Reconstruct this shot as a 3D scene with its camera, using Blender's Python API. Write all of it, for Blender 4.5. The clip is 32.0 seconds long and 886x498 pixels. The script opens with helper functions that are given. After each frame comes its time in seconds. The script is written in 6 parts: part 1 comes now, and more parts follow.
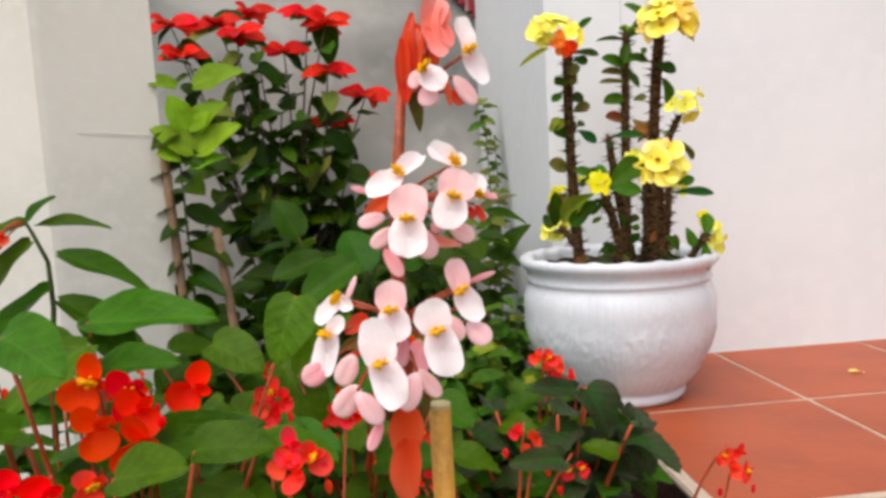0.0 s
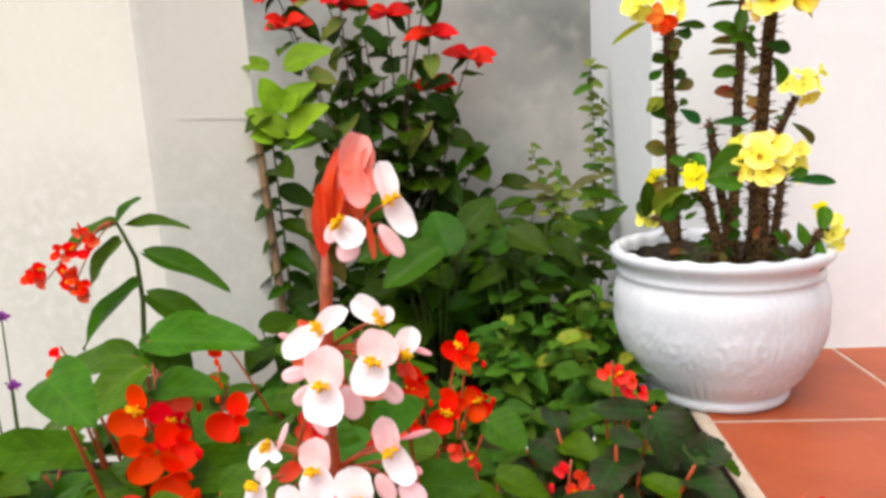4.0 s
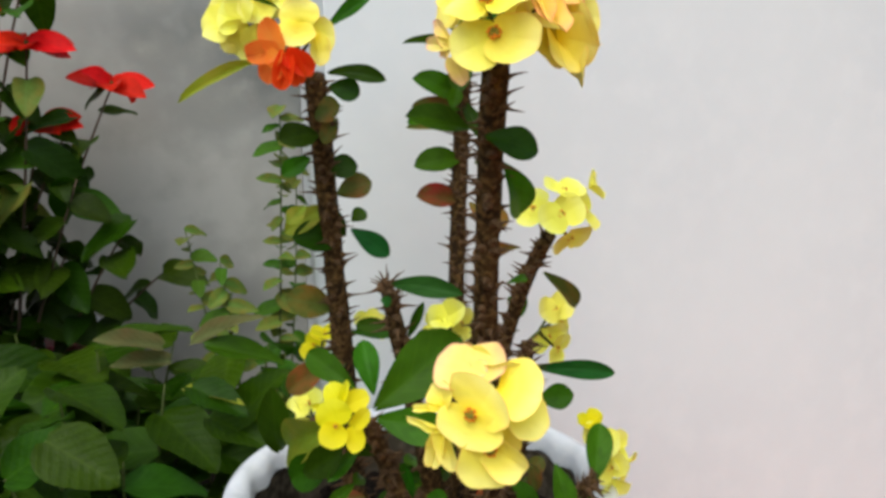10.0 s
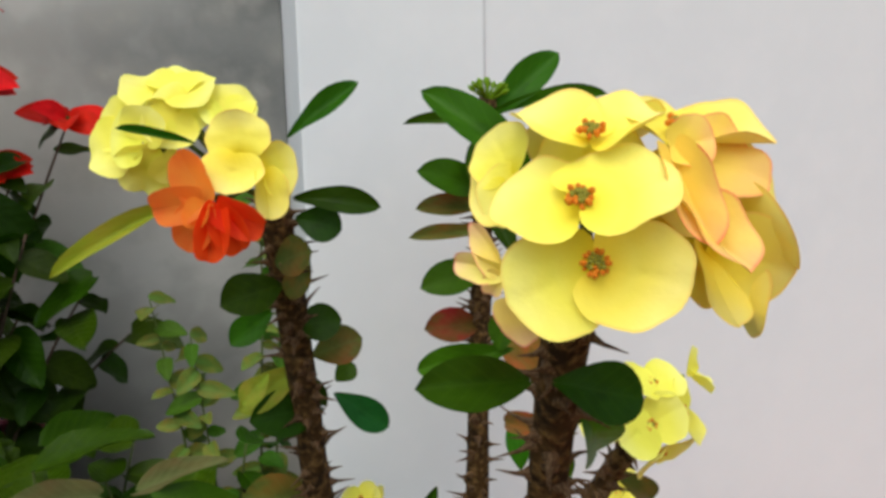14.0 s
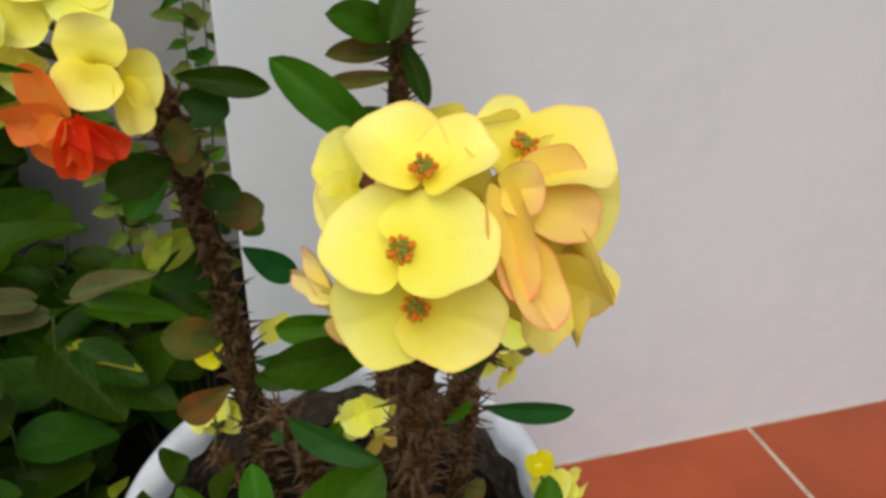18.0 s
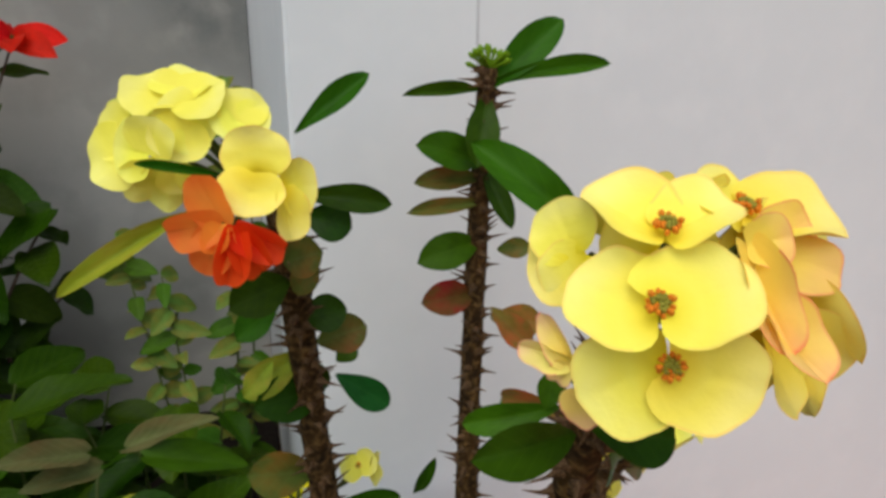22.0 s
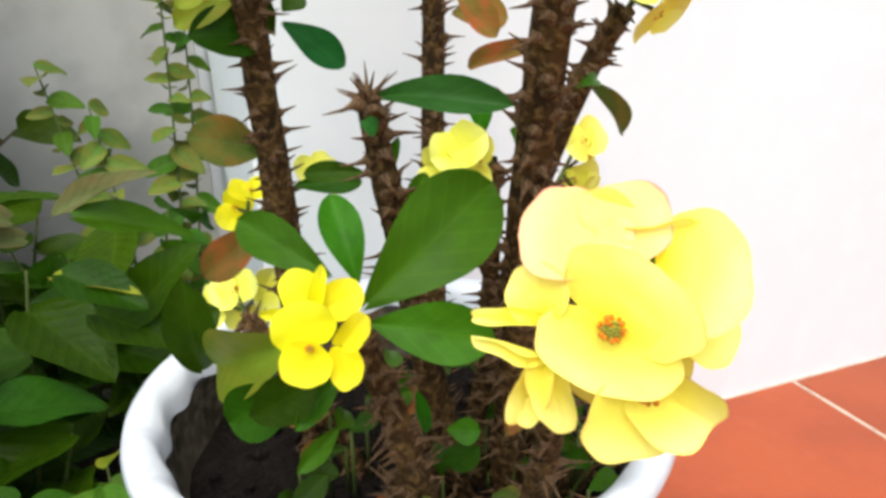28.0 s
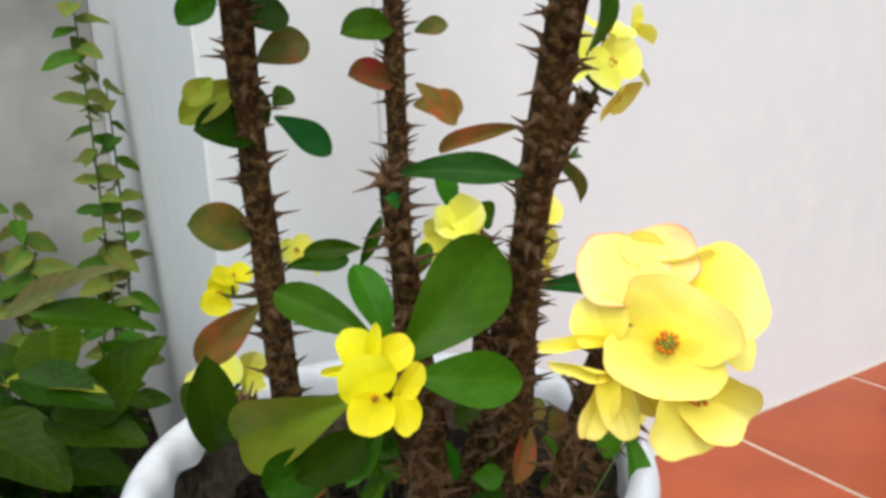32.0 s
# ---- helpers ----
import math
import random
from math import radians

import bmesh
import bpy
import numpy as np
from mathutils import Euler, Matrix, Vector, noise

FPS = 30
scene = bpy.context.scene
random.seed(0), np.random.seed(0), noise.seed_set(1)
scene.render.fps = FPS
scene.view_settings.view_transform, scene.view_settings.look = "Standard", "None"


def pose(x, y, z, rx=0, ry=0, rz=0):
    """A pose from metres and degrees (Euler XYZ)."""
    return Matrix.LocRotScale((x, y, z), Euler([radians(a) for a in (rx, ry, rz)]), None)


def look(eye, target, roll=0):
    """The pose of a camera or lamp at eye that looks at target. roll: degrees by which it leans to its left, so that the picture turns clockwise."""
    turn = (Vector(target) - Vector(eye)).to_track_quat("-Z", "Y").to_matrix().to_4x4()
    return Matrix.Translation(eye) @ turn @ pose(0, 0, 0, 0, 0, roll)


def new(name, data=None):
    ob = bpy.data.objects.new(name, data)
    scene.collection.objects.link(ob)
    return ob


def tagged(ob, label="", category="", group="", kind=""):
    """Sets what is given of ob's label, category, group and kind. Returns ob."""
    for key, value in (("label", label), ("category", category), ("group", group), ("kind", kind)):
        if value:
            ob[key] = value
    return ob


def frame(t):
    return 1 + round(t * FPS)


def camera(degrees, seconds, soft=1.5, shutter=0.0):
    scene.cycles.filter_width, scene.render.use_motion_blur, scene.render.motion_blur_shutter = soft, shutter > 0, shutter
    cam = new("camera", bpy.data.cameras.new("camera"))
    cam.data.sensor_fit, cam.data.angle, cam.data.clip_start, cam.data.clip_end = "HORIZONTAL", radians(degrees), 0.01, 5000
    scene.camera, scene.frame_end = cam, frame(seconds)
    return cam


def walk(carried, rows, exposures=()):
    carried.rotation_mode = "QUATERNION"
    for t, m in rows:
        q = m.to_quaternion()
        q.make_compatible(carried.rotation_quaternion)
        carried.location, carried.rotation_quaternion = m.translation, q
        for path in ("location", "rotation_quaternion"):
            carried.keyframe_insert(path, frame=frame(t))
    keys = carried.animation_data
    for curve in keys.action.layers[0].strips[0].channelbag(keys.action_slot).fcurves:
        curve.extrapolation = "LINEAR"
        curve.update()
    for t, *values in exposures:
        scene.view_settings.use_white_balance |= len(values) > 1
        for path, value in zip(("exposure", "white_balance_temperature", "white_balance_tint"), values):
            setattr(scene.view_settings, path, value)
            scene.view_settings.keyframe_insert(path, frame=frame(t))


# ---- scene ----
cam = camera(66.0, 32.0, soft=3.3)
PATH = [
    (0, (-0.583, -1.395, 0.485), (-0.395, 0.587, 0.291), -3.1),
    (0.5, (-0.575, -1.396, 0.496), (-0.497, 0.591, 0.286), -2.6),
    (1, (-0.555, -1.407, 0.499), (-0.513, 0.579, 0.264), -4.3),
    (1.5, (-0.555, -1.413, 0.507), (-0.48, 0.571, 0.262), -4.6),
    (2, (-0.57, -1.411, 0.514), (-0.464, 0.568, 0.249), -4.5),
    (2.5, (-0.576, -1.42, 0.516), (-0.46, 0.553, 0.212), -3.9),
    (3, (-0.548, -1.414, 0.535), (-0.433, 0.553, 0.193), -4.5),
    (3.5, (-0.507, -1.379, 0.56), (-0.419, 0.589, 0.217), -4.3),
    (4, (-0.484, -1.348, 0.578), (-0.676, 0.611, 0.224), -3.4),
    (4.5, (-0.479, -1.322, 0.609), (-0.726, 0.601, 0.117), -1.7),
    (6.5, (-0.498, -1.215, 0.672), (-0.72, 0.592, -0.157), -1.7),
    (7, (-0.474, -1.118, 0.699), (-0.61, 0.665, -0.197), -1.5),
    (7.5, (-0.421, -0.968, 0.716), (-0.309, 0.907, 0.029), -2.2),
    (8, (-0.342, -0.822, 0.726), (0.08, 1.074, 0.25), -3.5),
    (8.5, (-0.308, -0.732, 0.741), (0.283, 1.139, 0.356), -2.7),
    (9, (-0.273, -0.696, 0.709), (0.263, 1.196, 0.347), -2.1),
    (9.5, (-0.227, -0.652, 0.681), (0.241, 1.267, 0.373), -0.2),
    (10, (-0.201, -0.637, 0.668), (0.251, 1.289, 0.374), -0.2),
    (10.5, (-0.199, -0.641, 0.697), (0.22, 1.294, 0.412), -1.2),
    (11, (-0.201, -0.653, 0.712), (0.244, 1.276, 0.427), -0.6),
    (11.5, (-0.201, -0.639, 0.746), (0.263, 1.29, 0.491), -0.9),
    (12, (-0.193, -0.581, 0.769), (0.227, 1.362, 0.554), -0.3),
    (12.5, (-0.185, -0.516, 0.784), (0.175, 1.439, 0.566), -1.4),
    (13, (-0.171, -0.469, 0.779), (0.169, 1.486, 0.532), -1.0),
    (13.5, (-0.158, -0.438, 0.771), (0.238, 1.5, 0.479), -0.8),
    (14, (-0.163, -0.415, 0.773), (0.289, 1.506, 0.451), -0.9),
    (14.5, (-0.168, -0.407, 0.779), (0.382, 1.486, 0.444), 0.4),
    (16.5, (-0.127, -0.417, 0.818), (0.381, 1.406, 0.172), 2.6),
    (17, (-0.122, -0.409, 0.83), (0.378, 1.369, 0.064), 2.9),
    (17.5, (-0.122, -0.404, 0.842), (0.393, 1.315, -0.041), 3.7),
    (18, (-0.118, -0.399, 0.856), (0.395, 1.253, -0.148), 2.8),
    (18.5, (-0.118, -0.393, 0.865), (0.377, 1.243, -0.173), 3.0),
    (19, (-0.118, -0.381, 0.868), (0.43, 1.217, -0.203), 3.6),
    (19.5, (-0.131, -0.383, 0.857), (0.514, 1.278, -0.05), 3.6),
    (20, (-0.138, -0.387, 0.839), (0.521, 1.324, 0.04), 2.5),
    (20.5, (-0.141, -0.386, 0.827), (0.497, 1.361, 0.093), 1.2),
    (21, (-0.159, -0.377, 0.839), (0.451, 1.402, 0.158), -0.2),
    (21.5, (-0.181, -0.373, 0.837), (0.392, 1.438, 0.212), -0.0),
    (22, (-0.191, -0.387, 0.827), (0.366, 1.442, 0.24), 0.4),
    (22.5, (-0.199, -0.402, 0.816), (0.343, 1.44, 0.257), 0.0),
    (23, (-0.202, -0.41, 0.8), (0.329, 1.442, 0.263), -0.4),
    (23.5, (-0.198, -0.42, 0.778), (0.312, 1.446, 0.269), 0.5),
    (24, (-0.197, -0.422, 0.752), (0.311, 1.439, 0.224), -0.1),
    (24.5, (-0.205, -0.417, 0.735), (0.32, 1.417, 0.134), 0.2),
    (25, (-0.199, -0.42, 0.701), (0.322, 1.407, 0.077), -0.5),
    (25.5, (-0.193, -0.422, 0.679), (0.313, 1.401, 0.03), -1.3),
    (26, (-0.189, -0.421, 0.655), (0.328, 1.389, -0.022), -0.8),
    (26.5, (-0.186, -0.418, 0.632), (0.365, 1.375, -0.059), -0.5),
    (28.5, (-0.218, -0.393, 0.595), (0.498, 1.342, -0.095), -0.5),
    (29, (-0.224, -0.381, 0.588), (0.547, 1.349, -0.056), -0.3),
    (29.5, (-0.223, -0.376, 0.577), (0.685, 1.301, -0.026), 0.2),
    (30, (-0.236, -0.383, 0.572), (0.791, 1.235, 0.001), 0.1),
    (30.5, (-0.242, -0.389, 0.567), (0.856, 1.192, 0.023), -0.7),
    (31, (-0.252, -0.394, 0.573), (0.861, 1.187, 0.062), -1.5),
    (31.5, (-0.266, -0.399, 0.587), (0.77, 1.24, 0.098), -2.0),
    (32, (-0.282, -0.413, 0.598), (0.694, 1.273, 0.144), -2.0),
]
EXPOSURE = [(0, 0.74, 6800, 9), (1, 0.84, 6800, 9), (3, 0.92, 6800, 9), (4, 1.04, 6850, 9), (6, 1.36, 6850, 9), (7, 1.76, 6850, 9), (7.5, 1.78, 6750, 7), (8, 1.35, 6600, 5), (8.6, 0.56, 6400, 3), (11, 0.56, 6400, 3),
            (13, 0.52, 6400, 4), (14, 0.4, 6450, 5), (17, 0.14, 6500, 6), (20, 0.07, 6550, 6), (22, 0.18, 6500, 6), (24, 0.5, 6450, 5), (25, 0.7, 6400, 4), (26.5, 0.88, 6400, 3), (28.5, 1.18, 6400, 4), (29.5, 1.13, 6400, 4), (30, 0.86, 6400, 4), (31, 0.72, 6400, 4), (32, 0.74, 6400, 4)]
walk(cam, [(t, look(eye, target, roll)) for t, eye, target, roll in PATH], EXPOSURE)

# ---- light: a bright, lightly clouded sky ----
world = bpy.data.worlds.new("sky")
scene.world = world
world.use_nodes = True
wn = world.node_tree
sky = wn.nodes.new("ShaderNodeTexSky")
sky.sky_type, sky.sun_disc = "NISHITA", False
sky.sun_elevation, sky.sun_rotation = radians(62), radians(209)
sky.dust_density, sky.air_density, sky.ozone_density = 3.0, 1.0, 0.6
soften = wn.nodes.new("ShaderNodeHueSaturation")
soften.inputs["Saturation"].default_value = 0.62
wn.links.new(sky.outputs[0], soften.inputs["Color"])
wn.links.new(soften.outputs[0], wn.nodes["Background"].inputs["Color"])
wn.nodes["Background"].inputs["Strength"].default_value = 0.15
sun = new("sun", bpy.data.lights.new("sun", "SUN"))
sun.data.energy, sun.data.angle, sun.data.color = 0.7, radians(65), (1.0, 0.97, 0.93)
sun.matrix_world = look((-1.18, -2.13, 4.6), (0, 0, 0))

# ---- materials ----


def principled(name, colour, rough=0.6):
    mat = bpy.data.materials.new(name)
    mat.use_nodes = True
    bsdf = mat.node_tree.nodes["Principled BSDF"]
    bsdf.inputs["Base Color"].default_value = (*colour, 1)
    bsdf.inputs["Roughness"].default_value = rough
    return mat, mat.node_tree.nodes, mat.node_tree.links, bsdf


def mix_colours(nodes, links, fac, a, b):
    m = nodes.new("ShaderNodeMix")
    m.data_type = "RGBA"
    for value, socket in ((fac, m.inputs[0]), (a, m.inputs[6]), (b, m.inputs[7])):
        if isinstance(value, tuple):
            socket.default_value = (*value, 1)
        elif isinstance(value, (int, float)):
            socket.default_value = value
        else:
            links.new(value, socket)
    return m.outputs[2]


def noise_of(nodes, links, scale, detail=4, low=0.4, high=0.6, coords="Object"):
    tc = nodes.new("ShaderNodeTexCoord")
    n = nodes.new("ShaderNodeTexNoise")
    n.inputs["Scale"].default_value, n.inputs["Detail"].default_value = scale, detail
    links.new(tc.outputs[coords], n.inputs["Vector"])
    ramp = nodes.new("ShaderNodeMapRange")
    ramp.inputs["From Min"].default_value, ramp.inputs["From Max"].default_value = low, high
    links.new(n.outputs["Fac"], ramp.inputs["Value"])
    return ramp.outputs[0]


def bump(nodes, links, bsdf, height, strength, distance):
    b = nodes.new("ShaderNodeBump")
    b.inputs["Strength"].default_value, b.inputs["Distance"].default_value = strength, distance
    links.new(height, b.inputs["Height"])
    links.new(b.outputs[0], bsdf.inputs["Normal"])


def surface(name, colour, second, third, scale, rough=0.6, fine=8.0, strength=0.25, distance=0.002, spread=(0.4, 0.62)):
    """Two-scale mottled surface with fine relief."""
    mat, nodes, links, bsdf = principled(name, colour, rough)
    large = noise_of(nodes, links, scale, 5, *spread)
    small = noise_of(nodes, links, scale * fine, 6, 0.45, 0.75)
    c = mix_colours(nodes, links, large, colour, second)
    c = mix_colours(nodes, links, small, c, third)
    links.new(c, bsdf.inputs["Base Color"])
    bsdf.inputs["Specular IOR Level"].default_value = 0.5 if rough < 0.5 else 0.12
    bump(nodes, links, bsdf, small, strength, distance)
    return mat


def math_node(nodes, links, op, a, b=None, clamp=False):
    m = nodes.new("ShaderNodeMath")
    m.operation, m.use_clamp = op, clamp
    for value, socket in ((a, m.inputs[0]), (b, m.inputs[1])):
        if value is None:
            continue
        if isinstance(value, (int, float)):
            socket.default_value = value
        else:
            links.new(value, socket)
    return m.outputs[0]


def per_piece(name, colour, second, scale, rough, jitter=0.15):
    """A surface whose tone differs from piece to piece."""
    mat, nodes, links, bsdf = principled(name, colour, rough)
    info = nodes.new("ShaderNodeObjectInfo")
    c = mix_colours(nodes, links, noise_of(nodes, links, scale, 6, 0.4, 0.7), colour, second)
    hsv = nodes.new("ShaderNodeHueSaturation")
    rng = nodes.new("ShaderNodeMapRange")
    rng.inputs["To Min"].default_value, rng.inputs["To Max"].default_value = 1 - jitter, 1 + jitter
    links.new(info.outputs["Random"], rng.inputs["Value"])
    links.new(rng.outputs[0], hsv.inputs["Value"])
    links.new(c, hsv.inputs["Color"])
    scuff = math_node(nodes, links, "MULTIPLY", noise_of(nodes, links, scale * 2.3, 8, 0.62, 0.74), 0.22)
    worn = mix_colours(nodes, links, scuff, hsv.outputs[0], tuple(min(1.0, c * 1.6 + 0.03) for c in colour))
    links.new(worn, bsdf.inputs["Base Color"])
    bsdf.inputs["Specular IOR Level"].default_value = 0.3
    bump(nodes, links, bsdf, noise_of(nodes, links, scale * 9, 6, 0.3, 0.8), 0.2, 0.0015)
    return mat


PLASTER = surface("white_wall_paint", (0.77, 0.79, 0.80), (0.72, 0.745, 0.765), (0.785, 0.8, 0.81), 2.4, 0.5, 9, 0.08, 0.001, (0.32, 0.72))
PILLAR = surface("cream_wall_paint", (0.72, 0.69, 0.62), (0.64, 0.62, 0.55), (0.74, 0.71, 0.65), 2.5, 0.6, 16, 0.15, 0.001)
CONCRETE = surface("bare_cement", (0.44, 0.43, 0.4), (0.17, 0.175, 0.17), (0.36, 0.35, 0.32), 2.3, 0.85, 4, 0.3, 0.002, (0.44, 0.66))
TILE = per_piece("terracotta_tile", (0.38, 0.078, 0.026), (0.30, 0.06, 0.022), 6.0, 0.42, 0.07)
GROUT = surface("pale_grout", (0.52, 0.42, 0.33), (0.4, 0.31, 0.24), (0.58, 0.49, 0.4), 12, 0.9)
SLABSIDE = surface("dark_brown_step", (0.07, 0.03, 0.025), (0.045, 0.02, 0.02), (0.1, 0.05, 0.04), 8, 0.7)
SOIL = surface("dark_soil", (0.013, 0.009, 0.007), (0.007, 0.005, 0.004), (0.03, 0.022, 0.016), 30, 0.95, 6, 1.0, 0.006)
SAND = surface("sandy_ground", (0.42, 0.33, 0.2), (0.3, 0.24, 0.14), (0.5, 0.42, 0.3), 5, 0.95, 12, 0.8, 0.005)
GLAZE = surface("white_glazed_ceramic", (0.69, 0.71, 0.75), (0.62, 0.64, 0.69), (0.73, 0.74, 0.77), 9, 0.22, 10, 0.15, 0.0015)


# ---- mesh helpers ----


def part(name, bm, material, parent=None, label=""):
    me = bpy.data.meshes.new(name)
    bm.to_mesh(me)
    bm.free()
    for m in material if isinstance(material, (list, tuple)) else (material,):
        me.materials.append(m)
    ob = new(name, me)
    if parent:
        ob.parent = parent
    return tagged(ob, label)


def empty(name, place, label, category, group=""):
    ob = new(name)
    ob.location = place
    ob.empty_display_size = 0.05
    return tagged(ob, label, category, group)


def box_mesh(bm, lo, hi, bevel=0.0):
    made = bmesh.ops.create_cube(bm, size=1.0)["verts"]
    lo, hi = Vector(lo), Vector(hi)
    for v in made:
        v.co = Vector(lo[i] + (v.co[i] + 0.5) * (hi[i] - lo[i]) for i in range(3))
    if bevel:
        edges = list({e for v in made for e in v.link_edges})
        bmesh.ops.bevel(bm, geom=edges, offset=bevel, segments=2, affect="EDGES")


def block(name, lo, hi, material, parent=None, bevel=0.0, label=""):
    bm = bmesh.new()
    box_mesh(bm, lo, hi, bevel)
    return part(name, bm, material, parent, label)


def smooth(ob):
    for p in ob.data.polygons:
        p.use_smooth = True
    return ob


def tube(bm, points, radii, sides=8, cap=True, wobble=None):
    """A tapered tube along points."""
    rings = []
    pts = [Vector(p) for p in points]
    for i, p in enumerate(pts):
        d = (pts[min(i + 1, len(pts) - 1)] - pts[max(i - 1, 0)]).normalized()
        a = d.orthogonal().normalized() if not rings else (a - d * a.dot(d)).normalized()
        b = d.cross(a)
        ring = []
        for k in range(sides):
            w = 2 * math.pi * k / sides
            r = radii[i] * (wobble(i, k) if wobble else 1)
            ring.append(bm.verts.new(p + (a * math.cos(w) + b * math.sin(w)) * r))
        rings.append(ring)
    for r0, r1 in zip(rings, rings[1:]):
        for k in range(sides):
            bm.faces.new((r0[k], r0[(k + 1) % sides], r1[(k + 1) % sides], r1[k]))
    if cap:
        bm.faces.new(rings[0][::-1])
        bm.faces.new(rings[-1])


def lathe(bm, profile, sides=64, shape=None):
    rings = []
    for i, (r, z) in enumerate(profile):
        ring = []
        for k in range(sides):
            w = 2 * math.pi * k / sides
            dr, dz = shape(i, w) if shape else (0, 0)
            ring.append(bm.verts.new(((r + dr) * math.cos(w), (r + dr) * math.sin(w), z + dz)))
        rings.append(ring)
    for r0, r1 in zip(rings, rings[1:]):
        for k in range(sides):
            bm.faces.new((r0[k], r0[(k + 1) % sides], r1[(k + 1) % sides], r1[k]))
    return rings


# ---- the setting ----
WALL_Y, TILE_W, X0 = 0.30, 0.40, 0.28
CORNER_X, BACK_Y, END_X = -0.14, 1.40, 1.265
EDGE_X, BED_Z = -0.122, -0.16

tagged(block("ground", (-30, -30, BED_Z - 0.5), (30, 30, BED_Z - 0.02), SAND), "sandy open ground round the house", "ground", kind="structure")
tagged(block("ground_bed", (-3.0, -2.6, BED_Z - 0.02), (EDGE_X - 0.02, BACK_Y, BED_Z), SOIL), "dark damp soil of the flower bed", "soil", kind="structure")
wall = tagged(block("wall_white", (CORNER_X, WALL_Y, BED_Z), (END_X, BACK_Y + 0.2, 2.2), PLASTER, bevel=0.004), "smooth white painted house wall beside the terrace", "wall", kind="structure")
tagged(block("wall_cement", (-3.2, BACK_Y, BED_Z), (CORNER_X - 0.002, BACK_Y + 0.18, 1.717), CONCRETE), "bare grey stained cement wall behind the plants", "wall", kind="structure")
bm = bmesh.new()
outline = [(-2.2, 0.08), (-1.25, 0.08), (-1.237, 0.086), (-1.05, 0.2), (-1.056, 0.214), (-1.11, 0.36), (-2.2, 0.36)]
low = [bm.verts.new((x, y, BED_Z)) for x, y in outline]
high = [bm.verts.new((x, y, 1.12)) for x, y in outline]
bm.faces.new(low[::-1])
bm.faces.new(high)
for k in range(7):
    bm.faces.new((low[k], low[(k + 1) % 7], high[(k + 1) % 7], high[k]))
tagged(part("wall_pillar", bm, PILLAR), "cream painted wall pillar beside the flower bed", "wall", kind="structure")
bm = bmesh.new()
for z0 in (0.6275, 0.632):
    tube(bm, [(-1.19, 0.1141, z0 - 0.002), (-1.14, 0.1446, z0 - 0.004), (-1.0505, 0.1993, z0 - 0.009)], [0.0006, 0.0011, 0.0011], 5)
tagged(part("pillar_seam", bm, PILLAR), "slightly raised plaster seam across the cream pillar", "seam", kind="structure")
FRONT_Y = -0.505
floor = tagged(block("floor", (EDGE_X, FRONT_Y, BED_Z), (END_X + 0.01, WALL_Y, -0.0018), GROUT), "raised terrace slab with pale grout joints", "floor", kind="structure")
tagged(block("step_side", (EDGE_X - 0.016, FRONT_Y, BED_Z), (EDGE_X - 0.002, WALL_Y - 0.002, -0.013), SLABSIDE), "dark brown side of the raised terrace", "step", kind="structure")
lower = tagged(block("floor_lower", (EDGE_X, -3.2, BED_Z - 0.05), (2.4, FRONT_Y - 0.014, BED_Z + 0.007), GROUT), "lower red tiled landing below the terrace", "floor", kind="structure")
tagged(block("step_riser", (EDGE_X, FRONT_Y - 0.012, BED_Z), (END_X + 0.01, FRONT_Y - 0.001, -0.007), TILE), "red tiled riser of the terrace step", "step", kind="structure")
tagged(block("trim", (EDGE_X - 0.018, FRONT_Y - 0.004, -0.012), (EDGE_X + 0.004, WALL_Y - 0.002, 0.0005), GROUT, bevel=0.003), "pale cream nosing along the terrace edge", "trim", kind="structure")
tagged(block("trim_front", (EDGE_X + 0.005, FRONT_Y - 0.013, -0.006), (END_X + 0.01, FRONT_Y - 0.002, 0.0005), GROUT, bevel=0.002), "pale cream nosing along the front step", "trim", kind="structure")
tagged(block("wall_right", (2.9, -3.0, BED_Z), (3.1, 6.0, 2.6), surface("dark_mossy_wall", (0.07, 0.075, 0.075), (0.04, 0.045, 0.045), (0.1, 0.1, 0.095), 3, 0.9)), "dark weathered garden wall", "wall", kind="structure")

# ---- plant materials ----


def see_through(mat, nodes, links, bsdf, colour, amount):
    """Thin tissue: some light passes."""
    out = nodes["Material Output"]
    tr = nodes.new("ShaderNodeBsdfTranslucent")
    links.new(colour, tr.inputs["Color"])
    mix = nodes.new("ShaderNodeMixShader")
    mix.inputs[0].default_value = amount
    links.new(bsdf.outputs[0], mix.inputs[1])
    links.new(tr.outputs[0], mix.inputs[2])
    links.new(mix.outputs[0], out.inputs["Surface"])


def vary(nodes, links, colour, hue=0.02, value=0.25):
    info = nodes.new("ShaderNodeObjectInfo")
    hsv = nodes.new("ShaderNodeHueSaturation")
    for lo, hi, socket in ((0.5 - hue, 0.5 + hue, "Hue"), (1 - value, 1 + value, "Value")):
        r = nodes.new("ShaderNodeMapRange")
        r.inputs["To Min"].default_value, r.inputs["To Max"].default_value = lo, hi
        src = info.outputs["Random"]
        if socket == "Value":
            src = math_node(nodes, links, "FRACT", math_node(nodes, links, "MULTIPLY", src, 7.31))
        links.new(src, r.inputs["Value"])
        links.new(r.outputs[0], hsv.inputs[socket])
    links.new(colour, hsv.inputs["Color"])
    return hsv.outputs[0]


